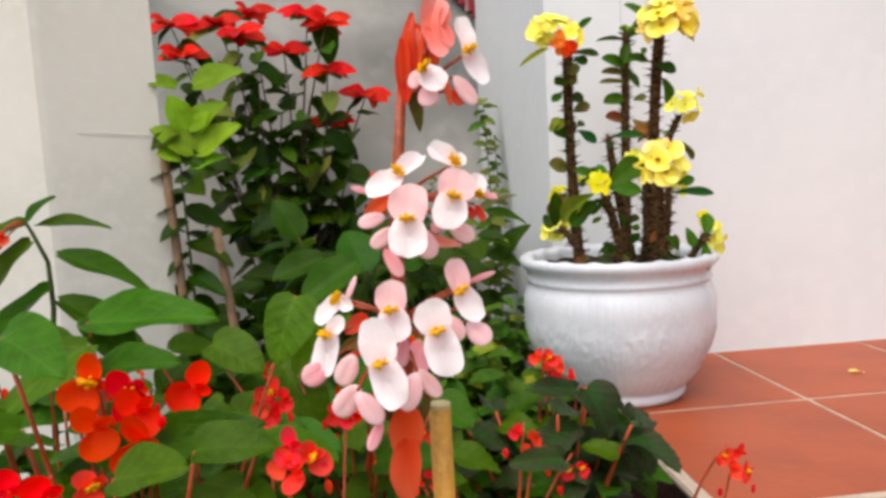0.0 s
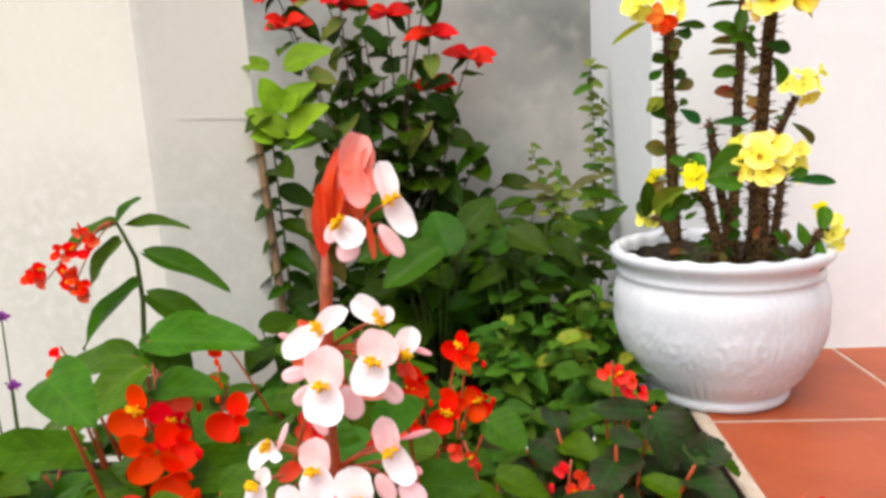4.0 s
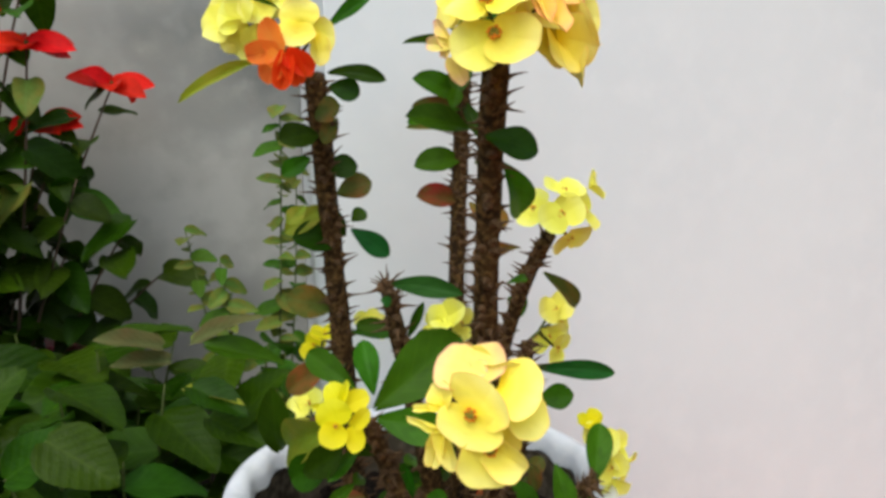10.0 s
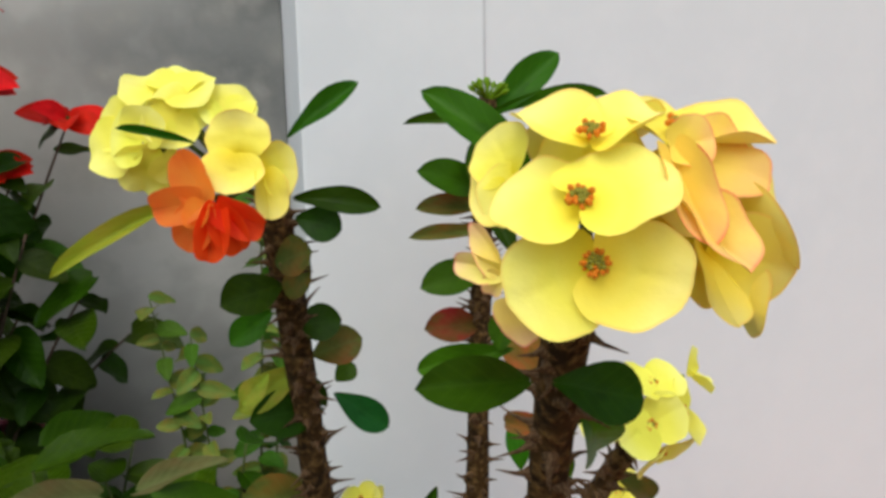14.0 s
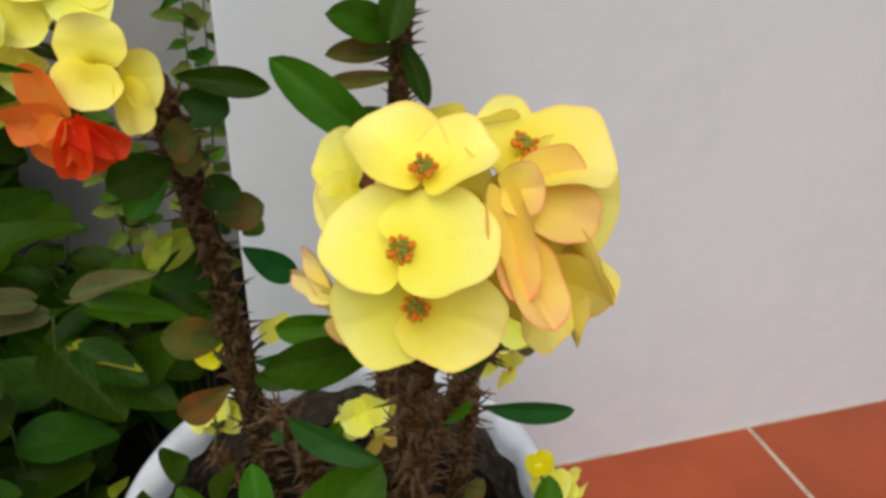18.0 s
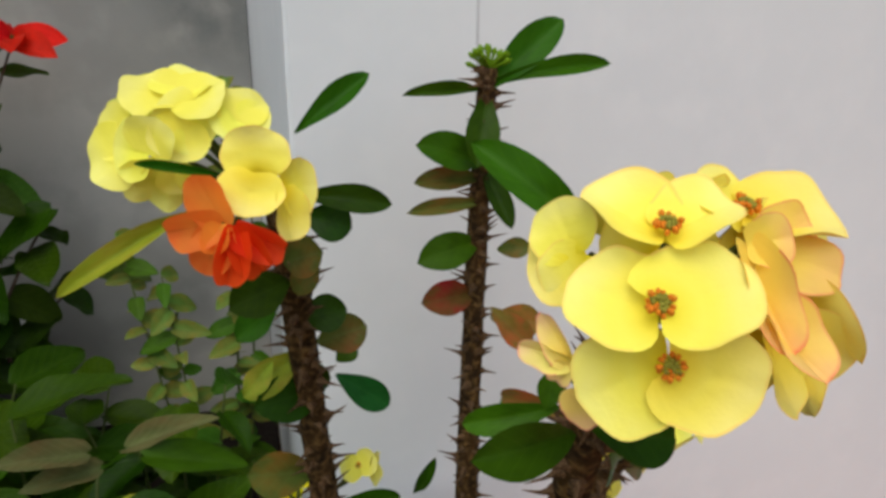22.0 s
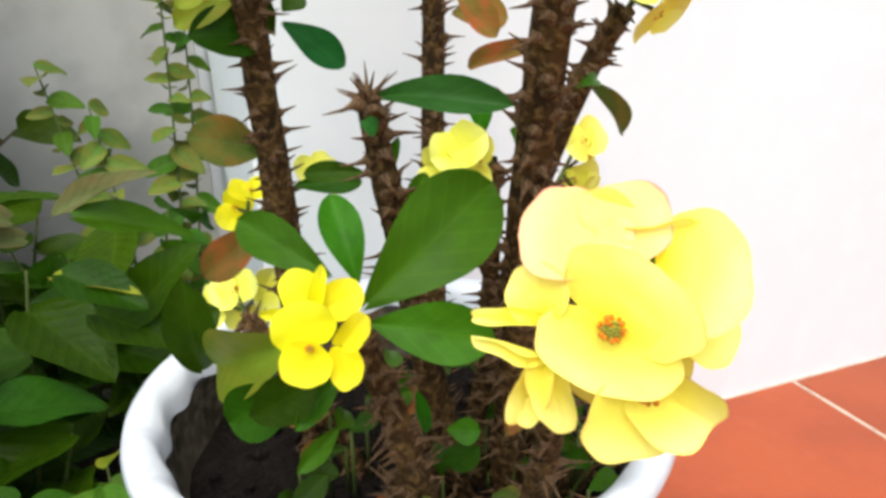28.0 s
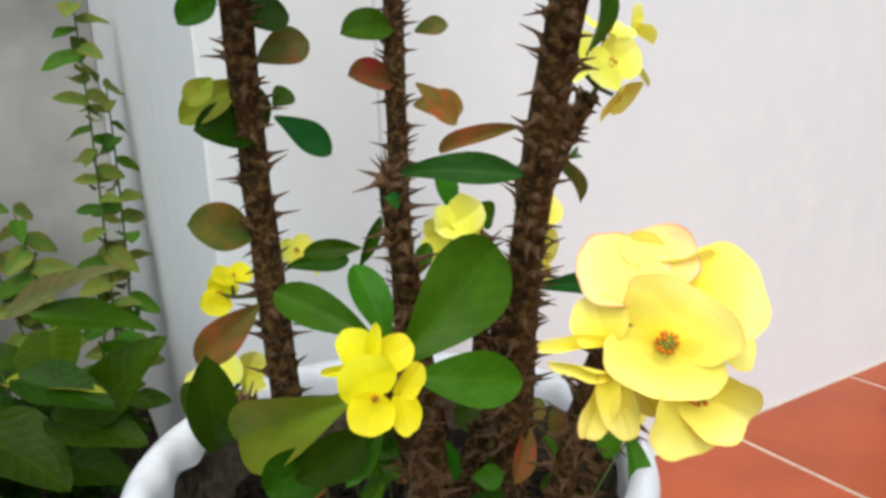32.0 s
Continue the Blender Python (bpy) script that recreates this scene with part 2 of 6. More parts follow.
def leaf_material(name, colour, vein, tint=None, rough=0.38, veins=9.0, vein_amount=0.35, relief=0.25, hue=0.02):
    """Leaf in its own coordinates: x runs from stalk to tip, y across."""
    mat, nodes, links, bsdf = principled(name, colour, rough)
    tc = nodes.new("ShaderNodeTexCoord")
    xyz = nodes.new("ShaderNodeSeparateXYZ")
    links.new(tc.outputs["Object"], xyz.inputs[0])
    across = math_node(nodes, links, "ABSOLUTE", xyz.outputs[1])
    rib = math_node(nodes, links, "SUBTRACT", 1.0, math_node(nodes, links, "MULTIPLY", across, 28.0), True)
    slant = math_node(nodes, links, "SUBTRACT", xyz.outputs[0], math_node(nodes, links, "MULTIPLY", across, 0.7))
    wave = math_node(nodes, links, "SINE", math_node(nodes, links, "MULTIPLY", slant, veins * 6.283))
    side = math_node(nodes, links, "MULTIPLY", math_node(nodes, links, "SUBTRACT", wave, 0.75, True), 2.4)
    both = math_node(nodes, links, "MULTIPLY", math_node(nodes, links, "MAXIMUM", rib, side), vein_amount)
    mottled = mix_colours(nodes, links, noise_of(nodes, links, 3.0, 4, 0.35, 0.7), colour, tuple(c * 0.72 for c in colour))
    if tint:
        rim = math_node(nodes, links, "ADD", math_node(nodes, links, "MULTIPLY", across, 1.3), math_node(nodes, links, "MULTIPLY", xyz.outputs[0], 0.5))
        patch = math_node(nodes, links, "MULTIPLY", noise_of(nodes, links, 2.2, 3, 0.35, 0.65), rim, True)
        mottled = mix_colours(nodes, links, patch, mottled, tint)
    c = mix_colours(nodes, links, both, mottled, vein)
    c = vary(nodes, links, c, hue)
    links.new(c, bsdf.inputs["Base Color"])
    fine = math_node(nodes, links, "ADD", math_node(nodes, links, "MULTIPLY", wave, 0.3), noise_of(nodes, links, 14.0, 3, 0.3, 0.7))
    bsdf.inputs["Specular IOR Level"].default_value = 0.1
    bump(nodes, links, bsdf, fine, relief * 0.5, 0.012)
    see_through(mat, nodes, links, bsdf, c, 0.28)
    return mat


def petal_material(name, colour, rim, start=0.6, rough=0.5, amount=0.22, value=0.06, heart=None, margin=None):
    """Petal in its own coordinates, the stalk at the origin."""
    mat, nodes, links, bsdf = principled(name, colour, rough)
    tc = nodes.new("ShaderNodeTexCoord")
    length = nodes.new("ShaderNodeVectorMath")
    length.operation = "LENGTH"
    links.new(tc.outputs["Object"], length.inputs[0])
    r = nodes.new("ShaderNodeMapRange")
    r.inputs["From Min"].default_value, r.inputs["From Max"].default_value = start, 1.0
    links.new(length.outputs["Value"], r.inputs["Value"])
    blotch = math_node(nodes, links, "ADD", math_node(nodes, links, "MULTIPLY", noise_of(nodes, links, 2.0, 3, 0.3, 0.7), 0.6), 0.4)
    fac = math_node(nodes, links, "MULTIPLY", r.outputs[0], blotch, True)
    c = mix_colours(nodes, links, fac, colour, rim)
    if heart:
        h = nodes.new("ShaderNodeMapRange")
        h.inputs["From Min"].default_value, h.inputs["From Max"].default_value = 0.1, 0.4
        h.inputs["To Min"].default_value, h.inputs["To Max"].default_value = 1.0, 0.0
        links.new(length.outputs["Value"], h.inputs["Value"])
        c = mix_colours(nodes, links, h.outputs[0], c, heart)
    if margin:
        edge = nodes.new("ShaderNodeAttribute")
        edge.attribute_name = "rim"
        e = nodes.new("ShaderNodeMapRange")
        e.inputs["From Min"].default_value, e.inputs["From Max"].default_value = 0.93, 1.0
        links.new(edge.outputs["Fac"], e.inputs["Value"])
        c = mix_colours(nodes, links, math_node(nodes, links, "MULTIPLY", e.outputs[0], blotch), c, margin)
    c = vary(nodes, links, c, 0.008, value)
    links.new(c, bsdf.inputs["Base Color"])
    bsdf.inputs["Specular IOR Level"].default_value = 0.12
    xyz = nodes.new("ShaderNodeSeparateXYZ")
    links.new(tc.outputs["Object"], xyz.inputs[0])
    fan = math_node(nodes, links, "ARCTAN2", xyz.outputs[1], math_node(nodes, links, "ADD", xyz.outputs[0], 0.25))
    ribs = math_node(nodes, links, "SINE", math_node(nodes, links, "MULTIPLY", fan, 26.0))
    relief = math_node(nodes, links, "ADD", noise_of(nodes, links, 5.0, 4, 0.3, 0.7), math_node(nodes, links, "MULTIPLY", ribs, 0.12))
    bump(nodes, links, bsdf, relief, 0.05, 0.03)
    see_through(mat, nodes, links, bsdf, c, amount)
    return mat


LEAF = {
    "d": leaf_material("dark_green_leaf", (0.032, 0.08, 0.003), (0.07, 0.14, 0.01), None, 0.36, 6, 0.2, 0.12),
    "g": leaf_material("green_leaf", (0.044, 0.15, 0.005), (0.095, 0.22, 0.016), None, 0.36, 6, 0.22, 0.12),
    "t": leaf_material("blue_green_leaf", (0.03, 0.13, 0.02), (0.07, 0.2, 0.045), None, 0.4, 6, 0.2, 0.1),
    "y": leaf_material("yellow_green_leaf", (0.24, 0.32, 0.02), (0.22, 0.36, 0.05), (0.32, 0.26, 0.03), 0.4, 6, 0.3, 0.12),
    "o": leaf_material("olive_leaf", (0.1, 0.14, 0.025), (0.15, 0.2, 0.05), (0.22, 0.09, 0.02), 0.38, 6, 0.25, 0.12),
    "r": leaf_material("reddened_leaf", (0.17, 0.13, 0.025), (0.2, 0.16, 0.05), (0.42, 0.06, 0.03), 0.38, 6, 0.25, 0.12),
    "begonia": leaf_material("begonia_leaf", (0.054, 0.138, 0.003), (0.12, 0.22, 0.014), None, 0.3, 5, 0.3, 0.35),
    "bronze": leaf_material("dark_begonia_leaf", (0.032, 0.078, 0.014), (0.085, 0.13, 0.045), (0.06, 0.035, 0.03), 0.28, 5, 0.35, 0.4),
    "broad": leaf_material("broad_leaf", (0.032, 0.08, 0.002), (0.08, 0.155, 0.01), None, 0.32, 7, 0.3, 0.3),
    "lime": leaf_material("lime_young_leaf", (0.2, 0.38, 0.015), (0.26, 0.44, 0.04), None, 0.4, 7, 0.3, 0.3),
    "rose": leaf_material("small_rose_leaf", (0.062, 0.155, 0.01), (0.115, 0.225, 0.03), None, 0.42, 7, 0.3, 0.3),
    "shrub": leaf_material("shrub_leaf", (0.028, 0.062, 0.003), (0.055, 0.1, 0.01), None, 0.36, 6, 0.3, 0.3),
    "vine": leaf_material("pale_vine_leaf", (0.14, 0.24, 0.04), (0.18, 0.3, 0.08), (0.25, 0.17, 0.03), 0.45, 6, 0.3, 0.3),
    "dry": leaf_material("withered_leaf", (0.12, 0.14, 0.045), (0.2, 0.2, 0.09), (0.16, 0.1, 0.04), 0.6, 7, 0.35, 0.5),
    "redbract": leaf_material("scarlet_bract", (0.8, 0.014, 0.008), (0.7, 0.015, 0.01), None, 0.5, 6, 0.15, 0.1, 0.004),
}
PETAL = {
    "yellow": petal_material("lemon_bract", (0.99, 0.86, 0.11), (0.99, 0.89, 0.28), 0.5, amount=0.12, heart=(0.95, 0.76, 0.03), margin=(0.95, 0.66, 0.14)),
    "blush": petal_material("salmon_edged_bract", (0.99, 0.76, 0.12), (0.99, 0.6, 0.24), 0.45, amount=0.2, value=0.04, margin=(0.96, 0.26, 0.14)),
    "tinged": petal_material("pink_tinged_bract", (0.98, 0.82, 0.2), (0.97, 0.66, 0.34), 0.5, amount=0.14, value=0.05, margin=(0.88, 0.2, 0.2)),
    "pale": petal_material("pale_green_yellow_bract", (0.96, 0.91, 0.12), (0.97, 0.94, 0.28), 0.5, amount=0.2),
    "gold": petal_material("bright_yellow_bract", (0.85, 0.76, 0.01), (0.86, 0.79, 0.04), 0.5, amount=0.24),
    "orange": petal_material("orange_bract", (0.95, 0.36, 0.05), (0.93, 0.2, 0.03), 0.3, amount=0.4),
    "scarlet": petal_material("scarlet_bract_flower", (0.9, 0.06, 0.008), (0.9, 0.1, 0.015), 0.5, amount=0.4),
    "pink": petal_material("pale_pink_petal", (0.98, 0.58, 0.6), (0.98, 0.68, 0.7), 0.3, 0.5, 0.2, 0.04, (0.97, 0.72, 0.74)),
    "white": petal_material("blush_white_petal", (0.98, 0.86, 0.88), (0.98, 0.94, 0.95), 0.35, 0.5, 0.2, 0.03, (0.98, 0.74, 0.76)),
    "bud": petal_material("pink_bud", (0.95, 0.36, 0.4), (0.97, 0.56, 0.58), 0.2, 0.5, 0.2, 0.08),
    "coral": petal_material("coral_bract", (0.74, 0.055, 0.012), (0.82, 0.15, 0.07), 0.2, 0.4, 0.3, 0.15),
    "salmon": petal_material("salmon_hood", (0.92, 0.23, 0.15), (0.95, 0.4, 0.36), 0.2, 0.5, 0.25, 0.05),
    "red": petal_material("vermilion_petal", (0.97, 0.02, 0.0005), (0.97, 0.035, 0.001), 0.4, 0.6, 0.25, 0.08),
    "rosered": petal_material("pinkish_red_petal", (0.92, 0.025, 0.012), (0.9, 0.06, 0.05), 0.4, 0.45, 0.3, 0.1),
    "purple": petal_material("purple_petal", (0.3, 0.04, 0.32), (0.4, 0.1, 0.42), 0.4),
    "snow": petal_material("tiny_white_petal", (0.85, 0.85, 0.82), (0.88, 0.88, 0.86), 0.4),
}
STEM_BROWN = surface("thorny_stem_bark", (0.058, 0.03, 0.009), (0.022, 0.012, 0.005), (0.23, 0.13, 0.045), 60, 0.8, 3, 0.9, 0.004)
THORN = surface("thorn", (0.085, 0.042, 0.018), (0.035, 0.018, 0.009), (0.24, 0.15, 0.075), 120, 0.6)
STEM_GREEN = surface("green_stem", (0.07, 0.1, 0.02), (0.045, 0.06, 0.015), (0.1, 0.12, 0.035), 40, 0.5)
STEM_RED = surface("red_begonia_stem", (0.46, 0.06, 0.016), (0.26, 0.05, 0.014), (0.5, 0.11, 0.03), 40, 0.4)
STEM_WOOD = surface("shrub_wood", (0.09, 0.06, 0.04), (0.06, 0.04, 0.03), (0.13, 0.09, 0.06), 40, 0.8)
BAMBOO = surface("bamboo", (0.62, 0.29, 0.025), (0.42, 0.19, 0.02), (0.66, 0.36, 0.05), 30, 0.45)
OLD_STAKE = surface("weathered_stake", (0.26, 0.16, 0.09), (0.19, 0.115, 0.065), (0.32, 0.22, 0.14), 30, 0.75)
STAMEN = surface("yellow_stamen", (0.9, 0.5, 0.008), (0.86, 0.42, 0.006), (0.92, 0.6, 0.02), 200, 0.6)
EYE_GREEN = surface("flower_eye_green", (0.28, 0.27, 0.03), (0.2, 0.2, 0.03), (0.5, 0.42, 0.06), 300, 0.6)
EYE_RED = surface("flower_eye_orange", (0.8, 0.2, 0.012), (0.6, 0.13, 0.012), (0.85, 0.4, 0.03), 300, 0.6)
TERRACOTTA = surface("clay_pot", (0.3, 0.09, 0.05), (0.2, 0.06, 0.035), (0.36, 0.14, 0.08), 14, 0.7)
BLACK_PLASTIC = surface("black_plastic", (0.02, 0.02, 0.02), (0.03, 0.028, 0.026), (0.045, 0.042, 0.04), 12, 0.45)


# ---- plant meshes ----


def spoon(u):
    return 0.5 * math.sin(math.pi * min(u, 1.0) ** 1.3) ** 0.6 * (0.62 + 0.38 * u) / 0.9


def ovate(u):
    return 0.5 * u**0.5 * max(0.0, 1 - u) ** 0.75 / 0.415


def lance(u):
    return 0.5 * u**0.8 * max(0.0, 1 - u) ** 0.8 / 0.34


def heart(u):
    return 0.5 * u**0.28 * max(0.0, 1 - u**1.6) ** 0.7 / 0.70


def sheet(name, outline, fold=0.25, droop=0.15, ripple=0.0, teeth=0.0, skew=0.0, nx=12, seed=0):
    """A leaf blade of unit length and width with a folded midrib."""
    rng = random.Random(seed)
    phase = rng.uniform(0, 6)
    rows, verts, faces = (-1, -0.62, -0.3, 0, 0.3, 0.62, 1), [], []
    for i in range(nx + 1):
        u = 0.01 + 0.99 * (0.4 * i / nx + 0.6 * (1 - math.cos(math.pi * i / nx)) / 2)
        w = outline(u)
        for s in rows:
            y = w * s * (1 + skew * s)
            x = u + (teeth * (i % 2) if abs(s) == 1 else 0) - 0.05 * abs(s) * (1 - u)
            z = fold * abs(y) - droop * u * u + ripple * s * s * math.sin(u * 9 + phase + s) + 0.02 * math.sin(5 * u + phase)
            verts.append((x, y, z))
    for i in range(nx):
        for k in range(6):
            a = i * 7 + k
            faces.append((a, a + 7, a + 8, a + 1))
    me = bpy.data.meshes.new(name)
    me.from_pydata(verts, [], faces)
    for p in me.polygons:
        p.use_smooth = True
    return me


BLADES = {
    "spoon": [sheet("leaf", spoon, 0.22, 0.1 + 0.08 * i, 0.02, seed=i) for i in range(3)],
    "ovate": [sheet("leaf", ovate, 0.22, 0.16 + 0.1 * i, 0.03, 0.012, seed=10 + i) for i in range(3)],
    "lance": [sheet("leaf", lance, 0.25, 0.2 + 0.12 * i, 0.02, seed=20 + i) for i in range(3)],
    "toothed": [sheet("leaf", heart, 0.26, 0.18 + 0.12 * i, 0.05, 0.035, 0.14, 18, seed=35 + i) for i in range(3)],
    "heart": [sheet("leaf", heart, 0.18, 0.14 + 0.1 * i, 0.035, 0.008, 0.16, seed=30 + i) for i in range(3)],
}
MADE = {}


def with_material(me, material):
    key = (me.name, material.name)
    if key not in MADE:
        MADE[key] = me.copy()
        MADE[key].materials.clear()
        MADE[key].materials.append(material)
    return MADE[key]


def child(name, me, parent, m, origin):
    """A part at the world pose m under a thing whose origin is given."""
    ob = new(name, me)
    ob.parent = parent
    ob.matrix_basis = Matrix.Translation(-Vector(origin)) @ m
    return ob


def frame_of(x_axis, hint):
    x = Vector(x_axis).normalized()
    z = Vector(hint) - x * Vector(hint).dot(x)
    z = z.normalized() if z.length > 1e-5 else x.orthogonal().normalized()
    y = z.cross(x)
    return Matrix((x, y, z)).transposed().to_4x4()


def leaf(parent, origin, base, tip, width, material, kind="spoon", hint=(0, -0.8, 0.8), variant=0, name="leaf"):
    base, tip = Vector(base), Vector(tip)
    d = tip - base
    me = with_material(BLADES[kind][variant % len(BLADES[kind])], material)
    m = Matrix.Translation(base) @ frame_of(d, hint) @ Matrix.Diagonal((d.length, width, d.length, 1))
    return child(name, me, parent, m, origin)


def lobe(verts, faces, length, width, turn, cup, lift, wave, rng, span=98, sharp=0.34):
    """One rounded petal that spreads from the origin along the given direction."""
    start, nu, nv, phase = len(verts), 6, 16, rng.uniform(0, 6)
    for i in range(nu + 1):
        u = i / nu
        for k in range(nv + 1):
            v = 2 * k / nv - 1
            a = radians(span) * v
            edge = max(0.03, math.cos(radians(86) * v)) ** 0.75 if span < 90 else 1 - sharp * abs(v) ** 1.6
            r = length * edge * (0.06 + 0.94 * u)
            r *= 1 + 0.03 * math.sin(4 * a + phase) * u
            x, y = r * math.cos(a), r * math.sin(a) * width
            z = lift + cup * u * u + wave * u * u * math.sin(2.2 * a + phase)
            c, s = math.cos(turn), math.sin(turn)
            verts.append((x * c - y * s, x * s + y * c, z))
    for i in range(nu):
        for k in range(nv):
            p = start + i * (nv + 1) + k
            faces.append((p, p + nv + 1, p + nv + 2, p + 1))


def petals(name, spec, seed):
    rng, verts, faces = random.Random(seed), [], []
    for s in spec:
        lobe(verts, faces, *s[:6], rng, *s[6:])
    me = bpy.data.meshes.new(name)
    me.from_pydata(verts, [], faces)
    rim = me.attributes.new("rim", "FLOAT", "POINT")
    rim.data.foreach_set("value", [max((n % 119) // 17 / 6, abs((n % 119) % 17 / 8 - 1) if (n % 119) // 17 > 1 else 0) for n in range(len(verts))])
    for p in me.polygons:
        p.use_smooth = True
    return me


BRACT_EDGE = ((0, 0.575), (8, 0.562), (30, 0.575), (60, 0.55), (90, 0.52), (115, 0.535), (135, 0.57), (150, 0.575), (165, 0.49), (180, 0.43))
EARED_EDGE = ((0, 0.575), (30, 0.575), (60, 0.56), (90, 0.555), (112, 0.59), (132, 0.67), (148, 0.72), (158, 0.7), (167, 0.52), (180, 0.4))
RING_EDGE = ((0, 0.575), (30, 0.575), (60, 0.55), (90, 0.52), (120, 0.53), (150, 0.57), (180, 0.6))


def bract_mesh(curl, cup, fold, wave, rise, seed, ear=0):
    """A broad rounded bract of unit length and width that overlaps its twin at the base."""
    rng = random.Random(seed)
    rings, spokes = 8, 40
    p1, p2, p3 = rng.uniform(0, 6), rng.uniform(0, 6), rng.uniform(0, 6)
    verts, rim = [], []
    for i in range(1, rings + 1):
        rho = i / rings
        for k in range(spokes):
            a = 2 * math.pi * k / spokes
            turn = math.degrees(a) if a <= math.pi else math.degrees(a) - 360
            edge = RING_EDGE if ear == 2 else EARED_EDGE if turn * ear > 0 else BRACT_EDGE
            r = float(np.interp(abs(turn), [e[0] for e in edge], [e[1] for e in edge]))
            r *= 1 + 0.032 * math.sin(3 * a + p1) + 0.018 * math.sin(7 * a + p2)
            x, y = 0.43 + rho * r * math.cos(a), rho * r * math.sin(a)
            away = math.sqrt(x * x + y * y)
            z = rise * math.exp(-((away / 0.35) ** 2)) + curl * x * abs(x) + cup * (abs(y) * 2) ** 2.2 * 0.25 + fold * abs(y)
            z += wave * rho**3 * (math.sin(3 * a + p3) + 0.5 * math.sin(5 * a + p1)) - 0.025 * math.exp(-((y / 0.06) ** 2)) * max(x, 0)
            z += 0.3 * max(0, 0.12 - x) if ear else 0
            verts.append((x, y, z))
            rim.append(rho if x > 0.06 else rho * 0.8)
    verts.append((0.43, 0, curl * 0.185 - 0.011))
    rim.append(0)
    faces = [(i * spokes + k, (i + 1) * spokes + k, (i + 1) * spokes + (k + 1) % spokes, i * spokes + (k + 1) % spokes) for i in range(rings - 1) for k in range(spokes)]
    faces += [(len(verts) - 1, k, (k + 1) % spokes) for k in range(spokes)]
    me = bpy.data.meshes.new("bract")
    me.from_pydata(verts, [], faces)
    me.attributes.new("rim", "FLOAT", "POINT").data.foreach_set("value", rim)
    for p in me.polygons:
        p.use_smooth = True
    return me


BRACTS = {
    "flat": [bract_mesh(0.04, 0.26, 0.0, 0.04, 0.0, 100 + i) for i in range(3)],
    "over": [bract_mesh(0.05, 0.2, 0.0, 0.045, 0.16, 110 + i) for i in range(3)],
    "cup": [bract_mesh(0.1, 0.45, 0.05, 0.035, 0.0, 120 + i) for i in range(3)],
    "cupover": [bract_mesh(0.1, 0.42, 0.05, 0.035, 0.15, 130 + i) for i in range(3)],
    "fold": [bract_mesh(0.12, 0.2, 0.5, 0.05, 0.0, 140 + i) for i in range(3)],
    "bowl": [bract_mesh(0.12, 0.8, 0.1, 0.04, 0.03, 170 + i) for i in range(3)],
    "ear": [bract_mesh(0.06, 0.3, 0.0, 0.03, 0.1, 180 + i, 1) for i in range(3)],
    "earlow": [bract_mesh(0.06, 0.3, 0.0, 0.03, 0.1, 190 + i, -1) for i in range(3)],
    "ring": [bract_mesh(0.1, 0.35, 0.0, 0.02, 0.04, 210 + i, 2) for i in range(3)],
    "keel": [bract_mesh(0.15, 0.2, 0.35, 0.05, 0.0, 220 + i) for i in range(3)],
    "back": [bract_mesh(-0.15, -0.25, 0.0, 0.06, 0.0, 150 + i) for i in range(3)],
    "wave": [bract_mesh(0.05, 0.2, 0.0, 0.09, 0.0, 160 + i) for i in range(3)],
}
EYE_RING = bmesh.new()
for k in range(12):
    w = 2 * math.pi * k / 12 + 0.12 * (k % 2)
    bmesh.ops.create_icosphere(EYE_RING, subdivisions=1, radius=0.03 + 0.006 * (k % 3), matrix=Matrix.Translation((0.108 * math.cos(w), 0.108 * math.sin(w), 0.07 + 0.02 * (k % 4))) @ Matrix.Rotation(w, 4, "Z") @ Matrix.Diagonal((1, 0.8, 1.1, 1)))
for k in range(16):
    w = 2.4 * k
    bmesh.ops.create_icosphere(EYE_RING, subdivisions=1, radius=0.026, matrix=Matrix.Translation((0.022 * k**0.5 * math.cos(w), 0.022 * k**0.5 * math.sin(w), 0.09 + 0.012 * (k % 3))) @ Matrix.Diagonal((1, 1, 1.6, 1)))
for n, f in enumerate(EYE_RING.faces):
    f.material_index = 0 if n < 12 * 20 or n % 160 > 139 else 1
    f.smooth = True
EYE_MESH = bpy.data.meshes.new("flower_centre")
EYE_RING.to_mesh(EYE_MESH)
EYE_RING.free()
EYE_MESH.materials.append(EYE_RED)
EYE_MESH.materials.append(EYE_GREEN)


def bract(head, base, tip, width, normal, style, colour, variant=0):
    base, d = Vector(base), Vector(tip) - Vector(base)
    me = with_material(BRACTS[style][variant % 3], PETAL[colour])
    m = Matrix.Translation(base) @ frame_of(d, normal) @ Matrix.Diagonal((d.length, width, d.length, 1))
    return child("bract", me, head, m, EU)


def bract_flower(head, origin, place, normal, axis, size, colour, variant=0, folded=False):
    """A small flower of two bracts that spread along the axis."""
    z = Vector(normal).normalized()
    x = (Vector(axis) - z * Vector(axis).dot(z)).normalized()
    place = Vector(place)
    for k, side in enumerate((x, -x)):
        bract(head, place, place + (side * 1.02 + z * (0.5 if folded else 0.16)) * size, size * 1.36, z, "fold" if folded else ("cupover" if k else "cup"), colour, variant + k)
    if not folded:
        m = Matrix.Translation(place) @ Matrix((x, z.cross(x), z)).transposed().to_4x4() @ Matrix.Scale(size * 1.2, 4)
        child("flower_centre", EYE_MESH, head, m, origin)


def path_points(a, b, bend, n=8):
    a, b = Vector(a), Vector(b)
    c = (a + b) / 2 + Vector(bend)
    return [(1 - s) ** 2 * a + 2 * s * (1 - s) * c + s * s * b for s in (i / n for i in range(n + 1))]


